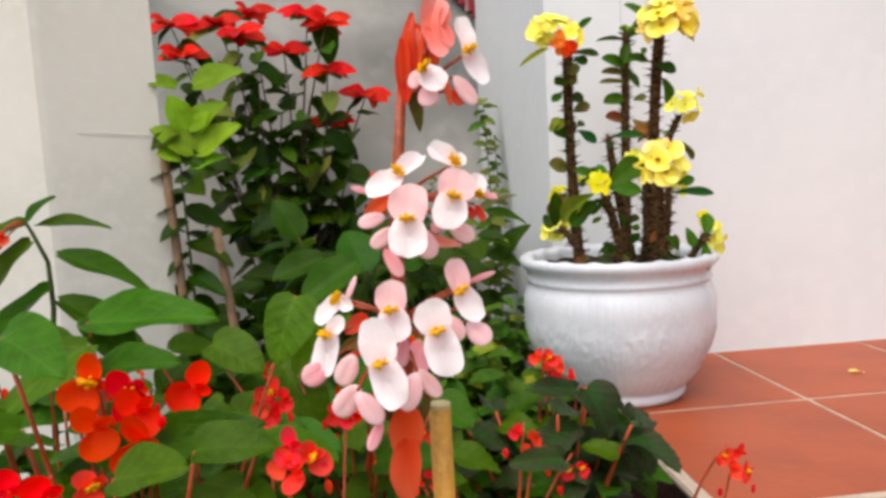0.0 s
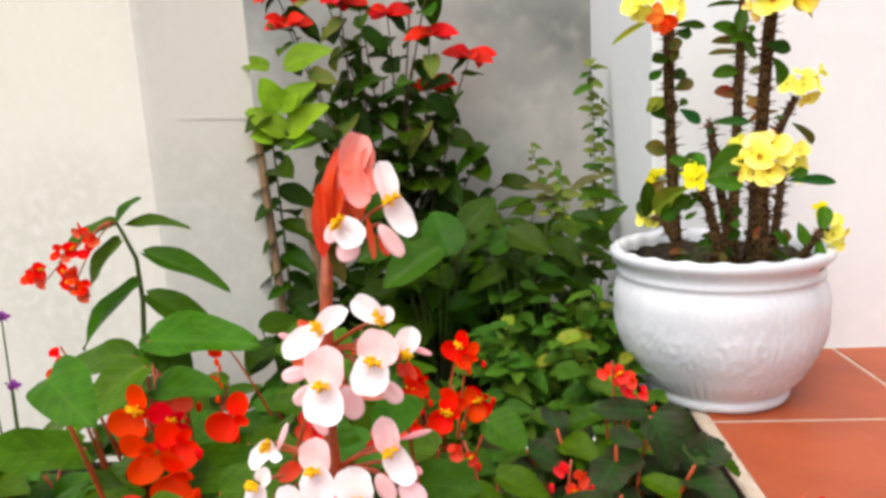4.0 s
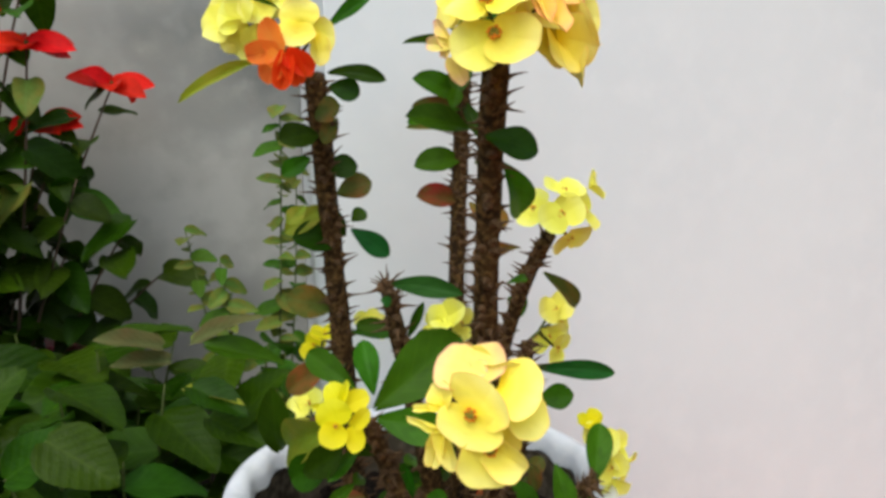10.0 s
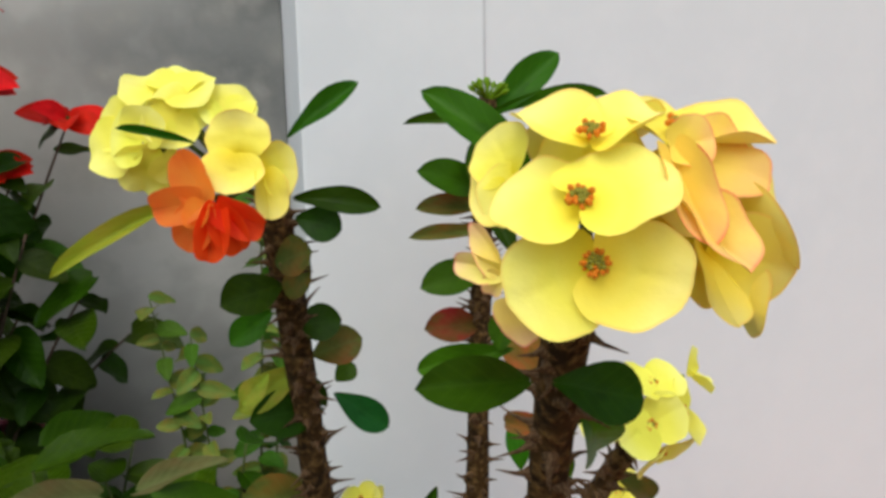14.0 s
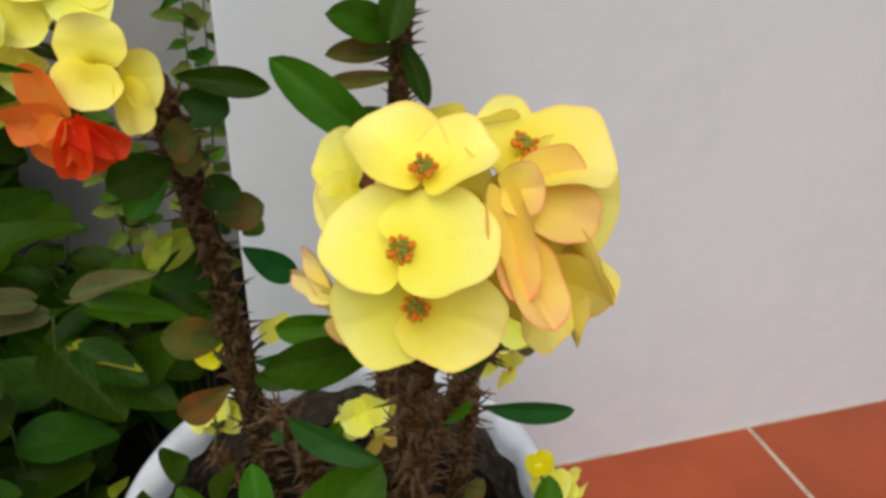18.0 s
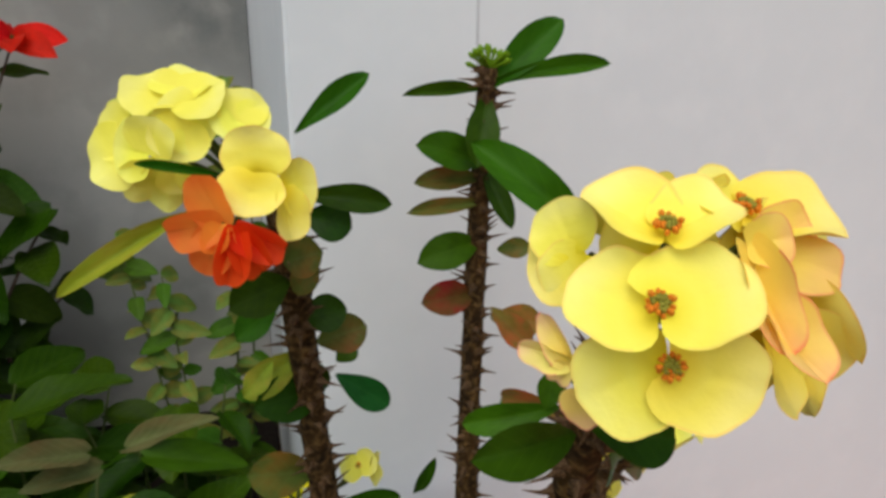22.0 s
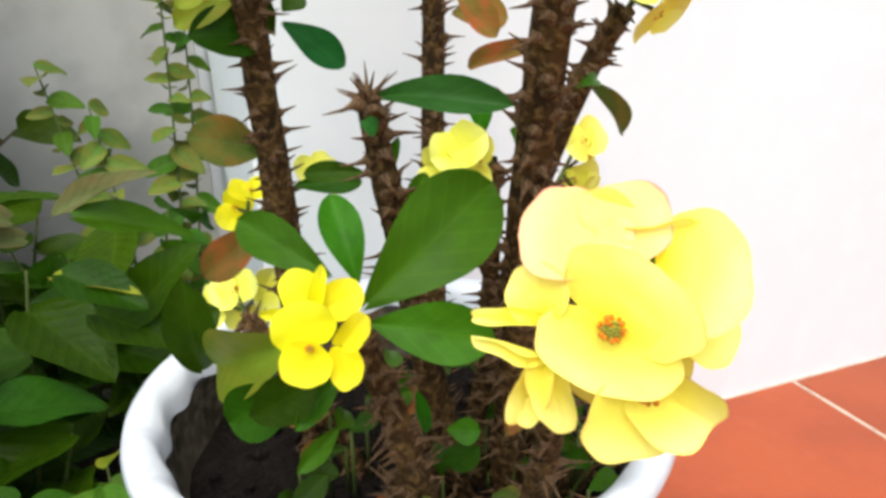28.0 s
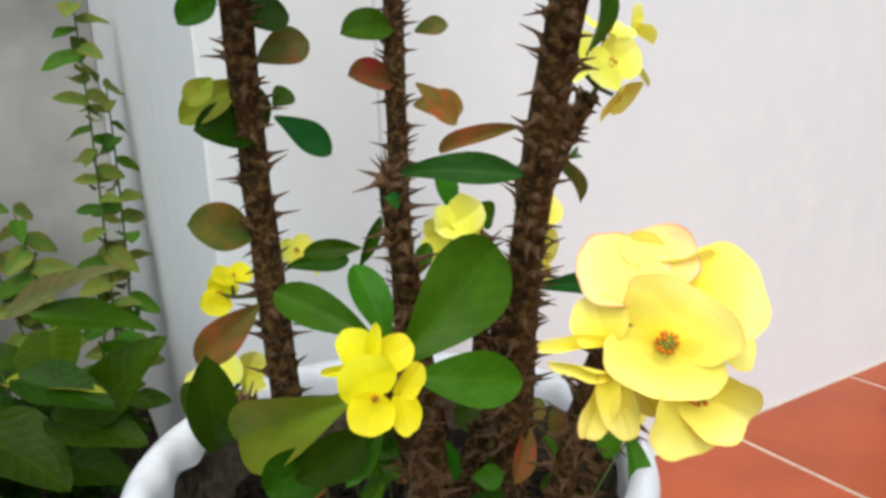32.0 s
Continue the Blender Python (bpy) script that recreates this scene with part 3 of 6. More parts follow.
def stem_part(parent, origin, pts, r0, r1, material, name="stem", sides=8, rough=0.0, seed=0, label=""):
    rng = random.Random(seed)
    bm = bmesh.new()
    o, n = Vector(origin), len(pts) - 1
    radii = [r0 + (r1 - r0) * i / n for i in range(n + 1)]
    tube(bm, [Vector(p) - o for p in pts], radii, sides, True, (lambda i, k: 1 + rng.uniform(-rough, rough)) if rough else None)
    return smooth(part(name, bm, material, parent, label))


def leafy(parent, origin, a, b, bend, r, count, kind, mats, size, ratio, rng, start=0.25, rise=0.25, material=None, face=(0, -0.35, 1.0), hang=0.0):
    """A stem with leaves set spirally along it. Returns its points."""
    pts = path_points(a, b, bend)
    stem_part(parent, origin, pts, r, r * 0.45, material or STEM_GREEN, sides=6)
    turn = rng.uniform(0, 6.28)
    for k in range(count):
        s = start + (1 - start) * (k + 1) / count
        i = min(int(s * (len(pts) - 1)), len(pts) - 2)
        p = pts[i].lerp(pts[i + 1], s * (len(pts) - 1) - i)
        turn += 2.4 + rng.uniform(-0.4, 0.4)
        up = rise + rng.uniform(-0.35, 0.3) - hang * rng.random()
        d = Vector((math.cos(turn), math.sin(turn), up)).normalized()
        ln = size * rng.uniform(0.65, 1.15)
        h = Vector(face) + Vector((rng.uniform(-0.4, 0.4), rng.uniform(-0.4, 0.4), 0))
        leaf(parent, origin, p, p + d * ln, ln * ratio * rng.uniform(0.85, 1.15), rng.choice(mats), kind, h, rng.randrange(3))
    return pts

# ---- the white glazed pot with the crown of thorns ----
POT = Vector((-0.063, 0.058, 0.0))
pot = empty("flower_pot", POT, "white glazed ceramic pot with scalloped rim and embossed sides", "flower pot")
profile = [(0.0, 0.0), (0.118, 0.0), (0.136, 0.004), (0.141, 0.012), (0.139, 0.02), (0.136, 0.024)]
profile += [(0.136 + 0.069 * math.sin(math.pi / 2 * i / 22) ** 0.95, 0.026 + 0.148 * (i / 22) ** 1.08) for i in range(1, 23)]
profile += [(0.2055, 0.19), (0.2055, 0.206), (0.204, 0.222), (0.2005, 0.236), (0.197, 0.244), (0.1945, 0.252), (0.196, 0.257), (0.199, 0.26), (0.197, 0.265)]
profile += [(0.1955, 0.272), (0.198, 0.28), (0.205, 0.288), (0.2105, 0.294), (0.2125, 0.301), (0.2105, 0.308), (0.205, 0.312), (0.197, 0.3115), (0.189, 0.307), (0.185, 0.298), (0.183, 0.285)]


def pot_relief(i, w):
    r, z = profile[i]
    if i > 43:
        return 0.002 * math.sin(w * 20), 0.003 * math.sin(w * 20) if i < 52 else 0.001 * math.sin(w * 20)
    if 0.028 < z < 0.08:
        fade = min(1, (z - 0.028) / 0.01, (0.08 - z) / 0.014)
        return 0.003 * fade * abs(math.sin(w * 30)), 0
    if 0.08 <= z < 0.195:
        fade = min(1, (z - 0.08) / 0.012, (0.195 - z) / 0.015)
        s = w * 0.2
        petal = math.sin(w * 22 + 2.2 * math.sin(z * 95)) * math.cos(z * 110 + math.sin(w * 15))
        curl = math.sin(9 * noise.noise(Vector((s * 75, z * 85, 0.3))) + petal * 2.5)
        return 0.0014 * fade * curl, 0
    if 0.2 < z < 0.243:
        return 0.0012 * abs(math.sin(w * 40)), 0
    return 0, 0


bm = bmesh.new()
lathe(bm, profile, 360, pot_relief)
smooth(part("pot_body", bm, GLAZE, pot))
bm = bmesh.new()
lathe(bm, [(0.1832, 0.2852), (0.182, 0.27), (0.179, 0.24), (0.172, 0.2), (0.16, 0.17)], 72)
# Soil stains and the deep pot's inner shade are both put into this colour.
smooth(part("inner_wall", bm, surface("stained_shaded_glaze", (0.075, 0.06, 0.042), (0.03, 0.024, 0.016), (0.14, 0.115, 0.085), 14, 0.6, 6, 0.3, 0.002), pot, "soil-stained inside of the pot, darkened in colour for its shade"))
bm = bmesh.new()
rings = []
rng = random.Random(3)
for i in range(15):
    r = 0.1775 * i / 14
    rings.append([bm.verts.new((r * math.cos(w), r * math.sin(w), 0.232 + 0.014 * noise.noise(Vector((r * 22 * math.cos(w), r * 22 * math.sin(w), 0))) + rng.uniform(-0.003, 0.003))) for w in (2 * math.pi * k / 48 for k in range(48))])
for r0, r1 in zip(rings, rings[1:]):
    for k in range(48):
        bm.faces.new((r0[k], r1[k], r1[(k + 1) % 48], r0[(k + 1) % 48]))
for k in range(140):
    a, r, s = rng.uniform(0, 6.28), 0.17 * rng.random() ** 0.5, rng.uniform(0.003, 0.009)
    bmesh.ops.create_icosphere(bm, subdivisions=1, radius=s, matrix=Matrix.Translation((r * math.cos(a), r * math.sin(a), 0.234 + s * 0.3)) @ Matrix.Diagonal((1, rng.uniform(0.6, 1.2), 0.7, 1)))
part("soil", bm, SOIL, pot, "dark crumbly potting soil")

# ---- crown of thorns ----
EU = Vector((-0.06, 0.03, 0.262))
euphorbia = empty("crown_of_thorns", EU, "thorny potted plant with lemon yellow flower heads and leathery leaves", "plant")


bm = bmesh.new()
tube(bm, [Vector((0, 0, -0.002)), Vector((0, 0, 0.0008)), Vector((0, 0, 0.0028)), Vector((0.0005, 0, 0.0065)), Vector((-0.0006, 0, 0.0145))], [0.0054, 0.004, 0.0018, 0.001, 0.0002], 7, False)
THORN_MESH = bpy.data.meshes.new("thorn")
bm.to_mesh(THORN_MESH)
bm.free()
THORN_MESH.materials.append(THORN)
for p in THORN_MESH.polygons:
    p.use_smooth = True


def thorny(pts, r0, r1, seed, thorns=130, length=0.0145):
    stem = stem_part(euphorbia, EU, pts, r0, r1, STEM_BROWN, "stem", 14, 0.1, seed)
    single = seed in (3, 4)
    rng, bm = random.Random(seed), bmesh.new()
    n = len(pts) - 1
    for k in range(thorns):
        s = (k + rng.random()) / thorns * n
        i = min(int(s), n - 1)
        p, d = pts[i].lerp(pts[i + 1], s - i), (pts[i + 1] - pts[i]).normalized()
        a = d.orthogonal().normalized()
        q = Matrix.Rotation(rng.uniform(0, 6.28), 3, d) @ a
        r = r0 + (r1 - r0) * s / n
        ln = length * rng.uniform(0.6, 1.45)
        way = (q + d * rng.uniform(-0.15, 0.5)).normalized()
        bump_at = p + q * r * 0.9 - EU
        if single:
            side = way.orthogonal().normalized()
            turn = Matrix((side, way.cross(side), way)).transposed().to_4x4()
            thorn = new("thorn", THORN_MESH)
            thorn.parent = stem
            thorn.matrix_basis = Matrix.Translation(bump_at) @ turn @ Matrix.Diagonal((1, 1, ln / 0.0145, 1))
            continue
        tube(bm, [bump_at - way * 0.0015, bump_at + way * ln * 0.1, bump_at + way * ln * 0.3, bump_at + way * ln], [0.005, 0.0032, 0.0014, 0.0002], 5, False)
    if single:
        bm.free()
        return stem
    t = part("thorn_cover", bm, THORN, stem)
    tagged(t, "sharp grey-brown thorns", kind="stuff")
    return stem


def three(a, b, c, n=14):
    """A bent stem through three places."""
    a, b, c = Vector(a), Vector(b), Vector(c)
    k = 2 * b - (a + c) / 2
    return [(1 - s) ** 2 * a + 2 * s * (1 - s) * k + s * s * c for s in (i / n for i in range(n + 1))]


thorny(three((-0.13, 0.095, 0.215), (-0.147, 0.088, 0.5), (-0.168, 0.02, 0.735)), 0.0125, 0.0095, 1, 150)
MIDDLE = three((-0.015, 0.12, 0.215), (0.004, 0.158, 0.56), (0.014, 0.16, 0.805))
thorny(MIDDLE, 0.0115, 0.008, 2, 160)
thorny(three((-0.012, -0.03, 0.215), (-0.034, -0.085, 0.49), (-0.058, -0.185, 0.725)), 0.0122, 0.0092, 3, 150)
thorny(three((-0.04, -0.015, 0.215), (-0.086, -0.044, 0.415), (-0.118, -0.072, 0.553)), 0.0115, 0.0062, 4, 80)
crown = bpy.data.objects["crown_of_thorns"]
tip_stem = [ob for ob in crown.children if ob.name.startswith("stem")][-1]
rng = random.Random(44)
for k in range(14):
    a, e = 6.28 * k / 14 + rng.uniform(-0.2, 0.2), rng.uniform(0.15, 1.2)
    way = Vector((math.cos(a) * math.cos(e), math.sin(a) * math.cos(e), math.sin(e)))
    side = way.orthogonal().normalized()
    thorn = new("thorn", THORN_MESH)
    thorn.parent = tip_stem
    thorn.matrix_basis = Matrix.Translation(Vector((-0.118, -0.072, 0.5515)) - EU + way * 0.003) @ Matrix((side, way.cross(side), way)).transposed().to_4x4() @ Matrix.Diagonal((0.8, 0.8, rng.uniform(0.8, 1.3), 1))
thorny(three((-0.03, 0.02, 0.215), (-0.004, -0.03, 0.46), (0.03, -0.072, 0.592)), 0.0078, 0.0062, 5, 90, 0.011)
thorny(three((-0.075, -0.06, 0.215), (-0.11, -0.085, 0.36), (-0.142, -0.105, 0.445)), 0.011, 0.0065, 6, 90)
thorny(three((-0.03, -0.08, 0.215), (-0.04, -0.13, 0.37), (-0.07, -0.195, 0.485)), 0.0105, 0.0055, 7, 70)
thorny(three((0.01, 0.0, 0.215), (0.03, 0.0, 0.37), (0.04, 0.01, 0.47)), 0.0095, 0.006, 8, 80)
thorny(three((-0.02, 0.0, 0.215), (-0.02, -0.01, 0.38), (-0.025, -0.02, 0.50)), 0.0085, 0.005, 11, 80)
for n, (x, y, dx, dy, dz) in enumerate(((-0.09, -0.04, -0.02, -0.03, 0.1), (-0.01, -0.08, 0.02, -0.04, 0.085), (-0.07, -0.02, -0.01, -0.02, 0.13))):
    a = Vector((x, y, 0.215))
    thorny(three(a, a + Vector((dx * 0.4, dy * 0.4, dz * 0.55)), a + Vector((dx, dy, dz))), 0.0095, 0.007, 20 + n, 34, 0.014)
thorny(three((-0.1, 0.06, 0.215), (-0.15, 0.07, 0.33), (-0.18, 0.085, 0.37)), 0.009, 0.006, 9, 50)
thorny(three((0.02, -0.04, 0.215), (0.06, -0.055, 0.31), (0.085, -0.065, 0.35)), 0.009, 0.006, 10, 50)

LEAVES = {
    "left_stem": [
        (-0.156, 0.08, 0.607, -0.199, 0.06, 0.588, 0.027, 'y'),
        (-0.142, 0.085, 0.573, -0.184, 0.05, 0.584, 0.037, 'd'),
        (-0.138, 0.08, 0.576, -0.155, 0.06, 0.607, 0.016, 'd'),
        (-0.131, 0.085, 0.582, -0.093, 0.07, 0.557, 0.026, 't'),
        (-0.13, 0.09, 0.591, -0.116, 0.09, 0.603, 0.019, 'd'),
        (-0.151, 0.09, 0.498, -0.2, 0.07, 0.515, 0.038, 'o'),
        (-0.156, 0.09, 0.442, -0.206, 0.09, 0.407, 0.032, 'r'),
        (-0.197, 0.06, 0.393, -0.222, 0.06, 0.385, 0.038, 'd'),
        (-0.133, 0.08, 0.472, -0.086, 0.07, 0.473, 0.019, 'd'),
        (-0.156, 0.02, 0.775, -0.117, 0.01, 0.81, 0.016, 'g'),
        (-0.155, 0.02, 0.737, -0.107, 0, 0.736, 0.019, 'd'),
    ],
    "left_stem_top": [
        (-0.155, 0.02, 0.725, -0.128, 0.01, 0.718, 0.026, 'd'),
        (-0.2, -0.09, 0.772, -0.228, -0.1, 0.781, 0.005, 'g'),
        (-0.215, -0.02, 0.741, -0.278, -0.05, 0.716, 0.013, 'y'),
        (-0.169, 0.02, 0.696, -0.149, 0, 0.707, 0.028, 'o'),
        (-0.167, 0.03, 0.68, -0.198, 0, 0.68, 0.031, 'd'),
        (-0.16, 0.05, 0.646, -0.13, 0.04, 0.653, 0.028, 'd'),
        (-0.147, 0.06, 0.622, -0.114, 0.05, 0.635, 0.03, 'o'),
        (-0.174, 0.05, 0.658, -0.199, 0.03, 0.646, 0.022, 'g'),
        (-0.148, 0.03, 0.696, -0.162, 0.02, 0.675, 0.019, 'o'),
        (-0.179, 0.06, 0.611, -0.197, 0.05, 0.595, 0.019, 'y'),
    ],
    "middle_stem_top": [
        (0.024, 0.16, 0.787, 0.069, 0.14, 0.846, 0.032, 'g'),
        (0.027, 0.16, 0.791, 0.105, 0.12, 0.818, 0.018, 'g'),
        (0.019, 0.16, 0.787, -0.061, 0.14, 0.788, 0.013, 'd'),
        (0.014, 0.16, 0.782, -0.006, 0.12, 0.736, 0.03, 'd'),
        (-0.001, 0.15, 0.725, -0.042, 0.13, 0.75, 0.034, 'g'),
        (-0.001, 0.15, 0.713, -0.052, 0.14, 0.717, 0.022, 'o'),
        (0.001, 0.15, 0.69, -0.055, 0.13, 0.697, 0.016, 'o'),
        (-0.001, 0.15, 0.655, -0.045, 0.13, 0.655, 0.034, 'g'),
        (-0.004, 0.15, 0.607, -0.048, 0.13, 0.615, 0.033, 'r'),
        (0.011, 0.15, 0.723, 0.024, 0.12, 0.682, 0.02, 'd'),
    ],
    "middle_stem": [
        (0.023, 0.15, 0.65, 0.043, 0.13, 0.657, 0.02, 'o'),
        (0.019, 0.15, 0.586, 0.06, 0.13, 0.583, 0.033, 'r'),
        (0.011, 0.13, 0.603, 0.043, 0.11, 0.571, 0.028, 'r'),
        (0.024, 0.1, 0.493, 0.019, 0.1, 0.533, 0.023, 'g'),
        (-0.07, 0.09, 0.459, -0.058, 0.07, 0.501, 0.012, 'd'),
        (0.049, 0.1, 0.495, 0.074, 0.1, 0.478, 0.029, 'g'),
    ],
    "front_stem": [
        (-0.068, -0.168, 0.757, -0.107, -0.165, 0.794, 0.018, 'g'),
        (-0.074, -0.18, 0.681, -0.12, -0.2, 0.69, 0.021, 'd'),
        (-0.06, -0.17, 0.675, -0.023, -0.18, 0.668, 0.027, 'd'),
        (-0.039, -0.15, 0.655, -0.009, -0.13, 0.611, 0.029, 'g'),
        (-0.082, -0.18, 0.694, -0.117, -0.17, 0.686, 0.013, 'g'),
        (-0.087, -0.18, 0.694, -0.084, -0.18, 0.708, 0.012, 'g'),
        (-0.023, -0.11, 0.557, 0.002, -0.1, 0.561, 0.008, 'g'),
        (0.049, -0.014, 0.545, 0.097, 0.003, 0.505, 0.021, 'o'),
        (0.028, 0, 0.568, -0.012, 0.07, 0.556, 0.019, 'r'),
        (0.055, 0.02, 0.436, 0.128, -0.016, 0.439, 0.022, 't'),
        (-0.007, -0.05, 0.361, -0.043, -0.09, 0.348, 0.019, 'r'),
        (0.004, -0.12, 0.459, 0.023, -0.14, 0.467, 0.023, 'g'),
    ],
    "short_stem": [
        (-0.1134, -0.08, 0.554, -0.078, -0.134, 0.561, 0.019, 't'),
        (-0.124, -0.08, 0.542, -0.115, -0.08, 0.539, 0.011, 't'),
        (-0.092, -0.05, 0.476, -0.109, -0.06, 0.51, 0.016, 'o'),
        (-0.098, 0.02, 0.492, -0.136, 0.03, 0.494, 0.016, 'd'),
        (-0.089, -0.04, 0.482, -0.076, -0.04, 0.503, 0.013, 'g'),
    ],
    "low_branch": [
        (-0.15, -0.106, 0.476, -0.189, -0.074, 0.502, 0.024, 'g'),
        (-0.133, -0.092, 0.465, -0.14, -0.075, 0.508, 0.023, 'g'),
        (-0.133, -0.11, 0.46, -0.057, -0.095, 0.511, 0.052, 'g'),
        (-0.133, -0.122, 0.455, -0.086, -0.153, 0.452, 0.031, 'g'),
        (-0.165, -0.11, 0.446, -0.227, -0.04, 0.4, 0.044, 'y'),
        (-0.165, -0.1, 0.418, -0.206, -0.08, 0.389, 0.033, 'd'),
        (-0.159, -0.08, 0.475, -0.161, -0.02, 0.47, 0.021, 'd'),
        (-0.148, -0.11, 0.427, -0.173, -0.13, 0.413, 0.013, 'g'),
        (-0.073, -0.06, 0.385, -0.056, -0.06, 0.398, 0.019, 'd'),
        (-0.135, -0.1, 0.416, -0.159, -0.12, 0.437, 0.014, 'd'),
    ],
    "soil_shoots": [
        (-0.104, -0.11, 0.378, -0.11, -0.12, 0.405, 0.008, 'g'),
        (-0.092, -0.11, 0.377, -0.077, -0.12, 0.378, 0.016, 'g'),
        (-0.154, -0.12, 0.401, -0.175, -0.14, 0.397, 0.011, 'g'),
        (-0.091, -0.1, 0.348, -0.081, -0.12, 0.364, 0.019, 'd'),
        (-0.145, -0.1, 0.397, -0.152, -0.12, 0.402, 0.013, 'g'),
        (-0.191, -0.1, 0.405, -0.169, -0.13, 0.432, 0.027, 'd'),
        (-0.213, 0, 0.381, -0.219, -0.04, 0.443, 0.031, 'd'),
        (0.045, -0.06, 0.366, 0.052, -0.08, 0.328, 0.024, 'g'),
    ],
}
rng = random.Random(77)
for k in range(34):
    a, r = rng.uniform(0, 6.28), rng.uniform(0.03, 0.12)
    b = Vector((-0.06 + r * math.cos(a), -0.01 + r * math.sin(a), 0.27 + 0.05 * rng.random()))
    d = Vector((rng.uniform(-1, 1), rng.uniform(-1, 0.3), rng.uniform(-0.1, 0.9))).normalized()
    n = rng.uniform(0.02, 0.042)
    leaf(euphorbia, EU, b, b + d * n, n * 0.55, LEAF[rng.choice("ddgdor")], "spoon", (0, -0.7, 0.8), k)
    stem_part(euphorbia, EU, [b - Vector((0, 0, b.z - 0.258)), b], 0.0016, 0.0012, STEM_GREEN, "shoot", 5)
count = 0
for where, rows in LEAVES.items():
    for bx, by, bz, tx, ty, tz, width, tone in rows:
        count += 1
        if where == "middle_stem_top":
            bx, by = min(MIDDLE, key=lambda p: abs(p.z - bz)).xy
        leaf(euphorbia, EU, (bx, by, bz), (tx, ty, tz), width, LEAF[tone], "spoon", (-0.15, -1.0, 0.45), count)


def flower_head(centre, stem_top, rows, size, label, seed=0):
    """Stalks from the stem's top to each flower, with the flowers under them."""
    bm = bmesh.new()
    c, top = Vector(centre), Vector(stem_top)
    for (x, y, z), normal, axis, colour, scale in rows:
        f = Vector((x, y, z)) - Vector(normal).normalized() * 0.002
        tube(bm, [top - EU, top.lerp(c, 0.7) - EU, f - EU], [0.0022, 0.0018, 0.0014], 5)
    head = smooth(part("flower_head", bm, STEM_GREEN, euphorbia, label))
    for n, (place, normal, axis, colour, scale) in enumerate(rows):
        bract_flower(head, EU, place, normal, axis, size * abs(scale), colour, n + seed, scale < 0)
    return head


def bract_head(centre, stem_top, flowers, label, centre_size=0.033):
    """A head in which every flower has its own eye and bracts, given by their tips."""
    bm = bmesh.new()
    c, top = Vector(centre), Vector(stem_top)
    for eye, normal, colour, rows in flowers:
        f = Vector(eye) - Vector(normal).normalized() * 0.003
        tube(bm, [top - EU, top.lerp(c, 0.7) - EU, f - EU], [0.0022, 0.0018, 0.0014], 5)
    head = smooth(part("flower_head", bm, STEM_GREEN, euphorbia, label))
    for n, (eye, normal, colour, rows) in enumerate(flowers):
        z = Vector(normal).normalized()
        for k, (tip, width, style, *other) in enumerate(rows):
            bract(head, Vector(eye) + z * 0.0006 * k, tip, width, normal, style, other[0] if other else colour, n + 2 * k)
        if len(rows) == 2 and rows[0][2] in ("flat", "bowl"):
            x = (Vector(rows[0][0]) - Vector(eye)).normalized()
            x = (x - z * x.dot(z)).normalized()
            child("flower_centre", EYE_MESH, head, Matrix.Translation(Vector(eye) + z * 0.0028) @ Matrix((x, z.cross(x), z)).transposed().to_4x4() @ Matrix.Scale(centre_size, 4), EU)
    return head


HEAD_FRONT = [
    ((-0.0766, -0.2286, 0.7512), (-0.38, -0.54, 0.75), "yellow", (((-0.0961, -0.2086, 0.7557), 0.0320, "flat"), ((-0.0506, -0.2363, 0.7615), 0.0320, "ear"),)),
    ((-0.0719, -0.2288, 0.7343), (-0.43, -0.86, 0.29), "yellow", (((-0.0973, -0.2214, 0.7222), 0.0330, "flat"), ((-0.0488, -0.2441, 0.7301), 0.0310, "earlow"),)),
    ((-0.0678, -0.2155, 0.7695), (-0.20, -0.34, 0.92), "yellow", (((-0.0825, -0.1910, 0.7787), 0.0280, "bowl"), ((-0.0451, -0.2150, 0.7790), 0.0260, "bowl"),)),
    ((-0.0337, -0.2068, 0.7711), (0.05, -0.35, 0.93), "yellow", (((-0.0483, -0.1956, 0.7793), 0.0360, "bowl"), ((-0.0059, -0.2198, 0.7679), 0.0400, "bowl"),)),
    ((-0.0416, -0.2224, 0.7662), (0.15, -0.85, 0.50), "blush", (((-0.0169, -0.2374, 0.7622), 0.0200, "back"), ((-0.0153, -0.2155, 0.7701), 0.0190, "cup"),)),
    ((-0.0450, -0.2310, 0.7540), (0.10, -0.95, 0.30), "blush", (((-0.0363, -0.2493, 0.7314), 0.0160, "keel"),)),
    ((-0.0463, -0.2255, 0.7689), (-0.36, -0.88, 0.31), "blush", (((-0.0414, -0.2412, 0.7383), 0.0130, "keel"), ((-0.0344, -0.2296, 0.7712), 0.0160, "keel"),)),
]
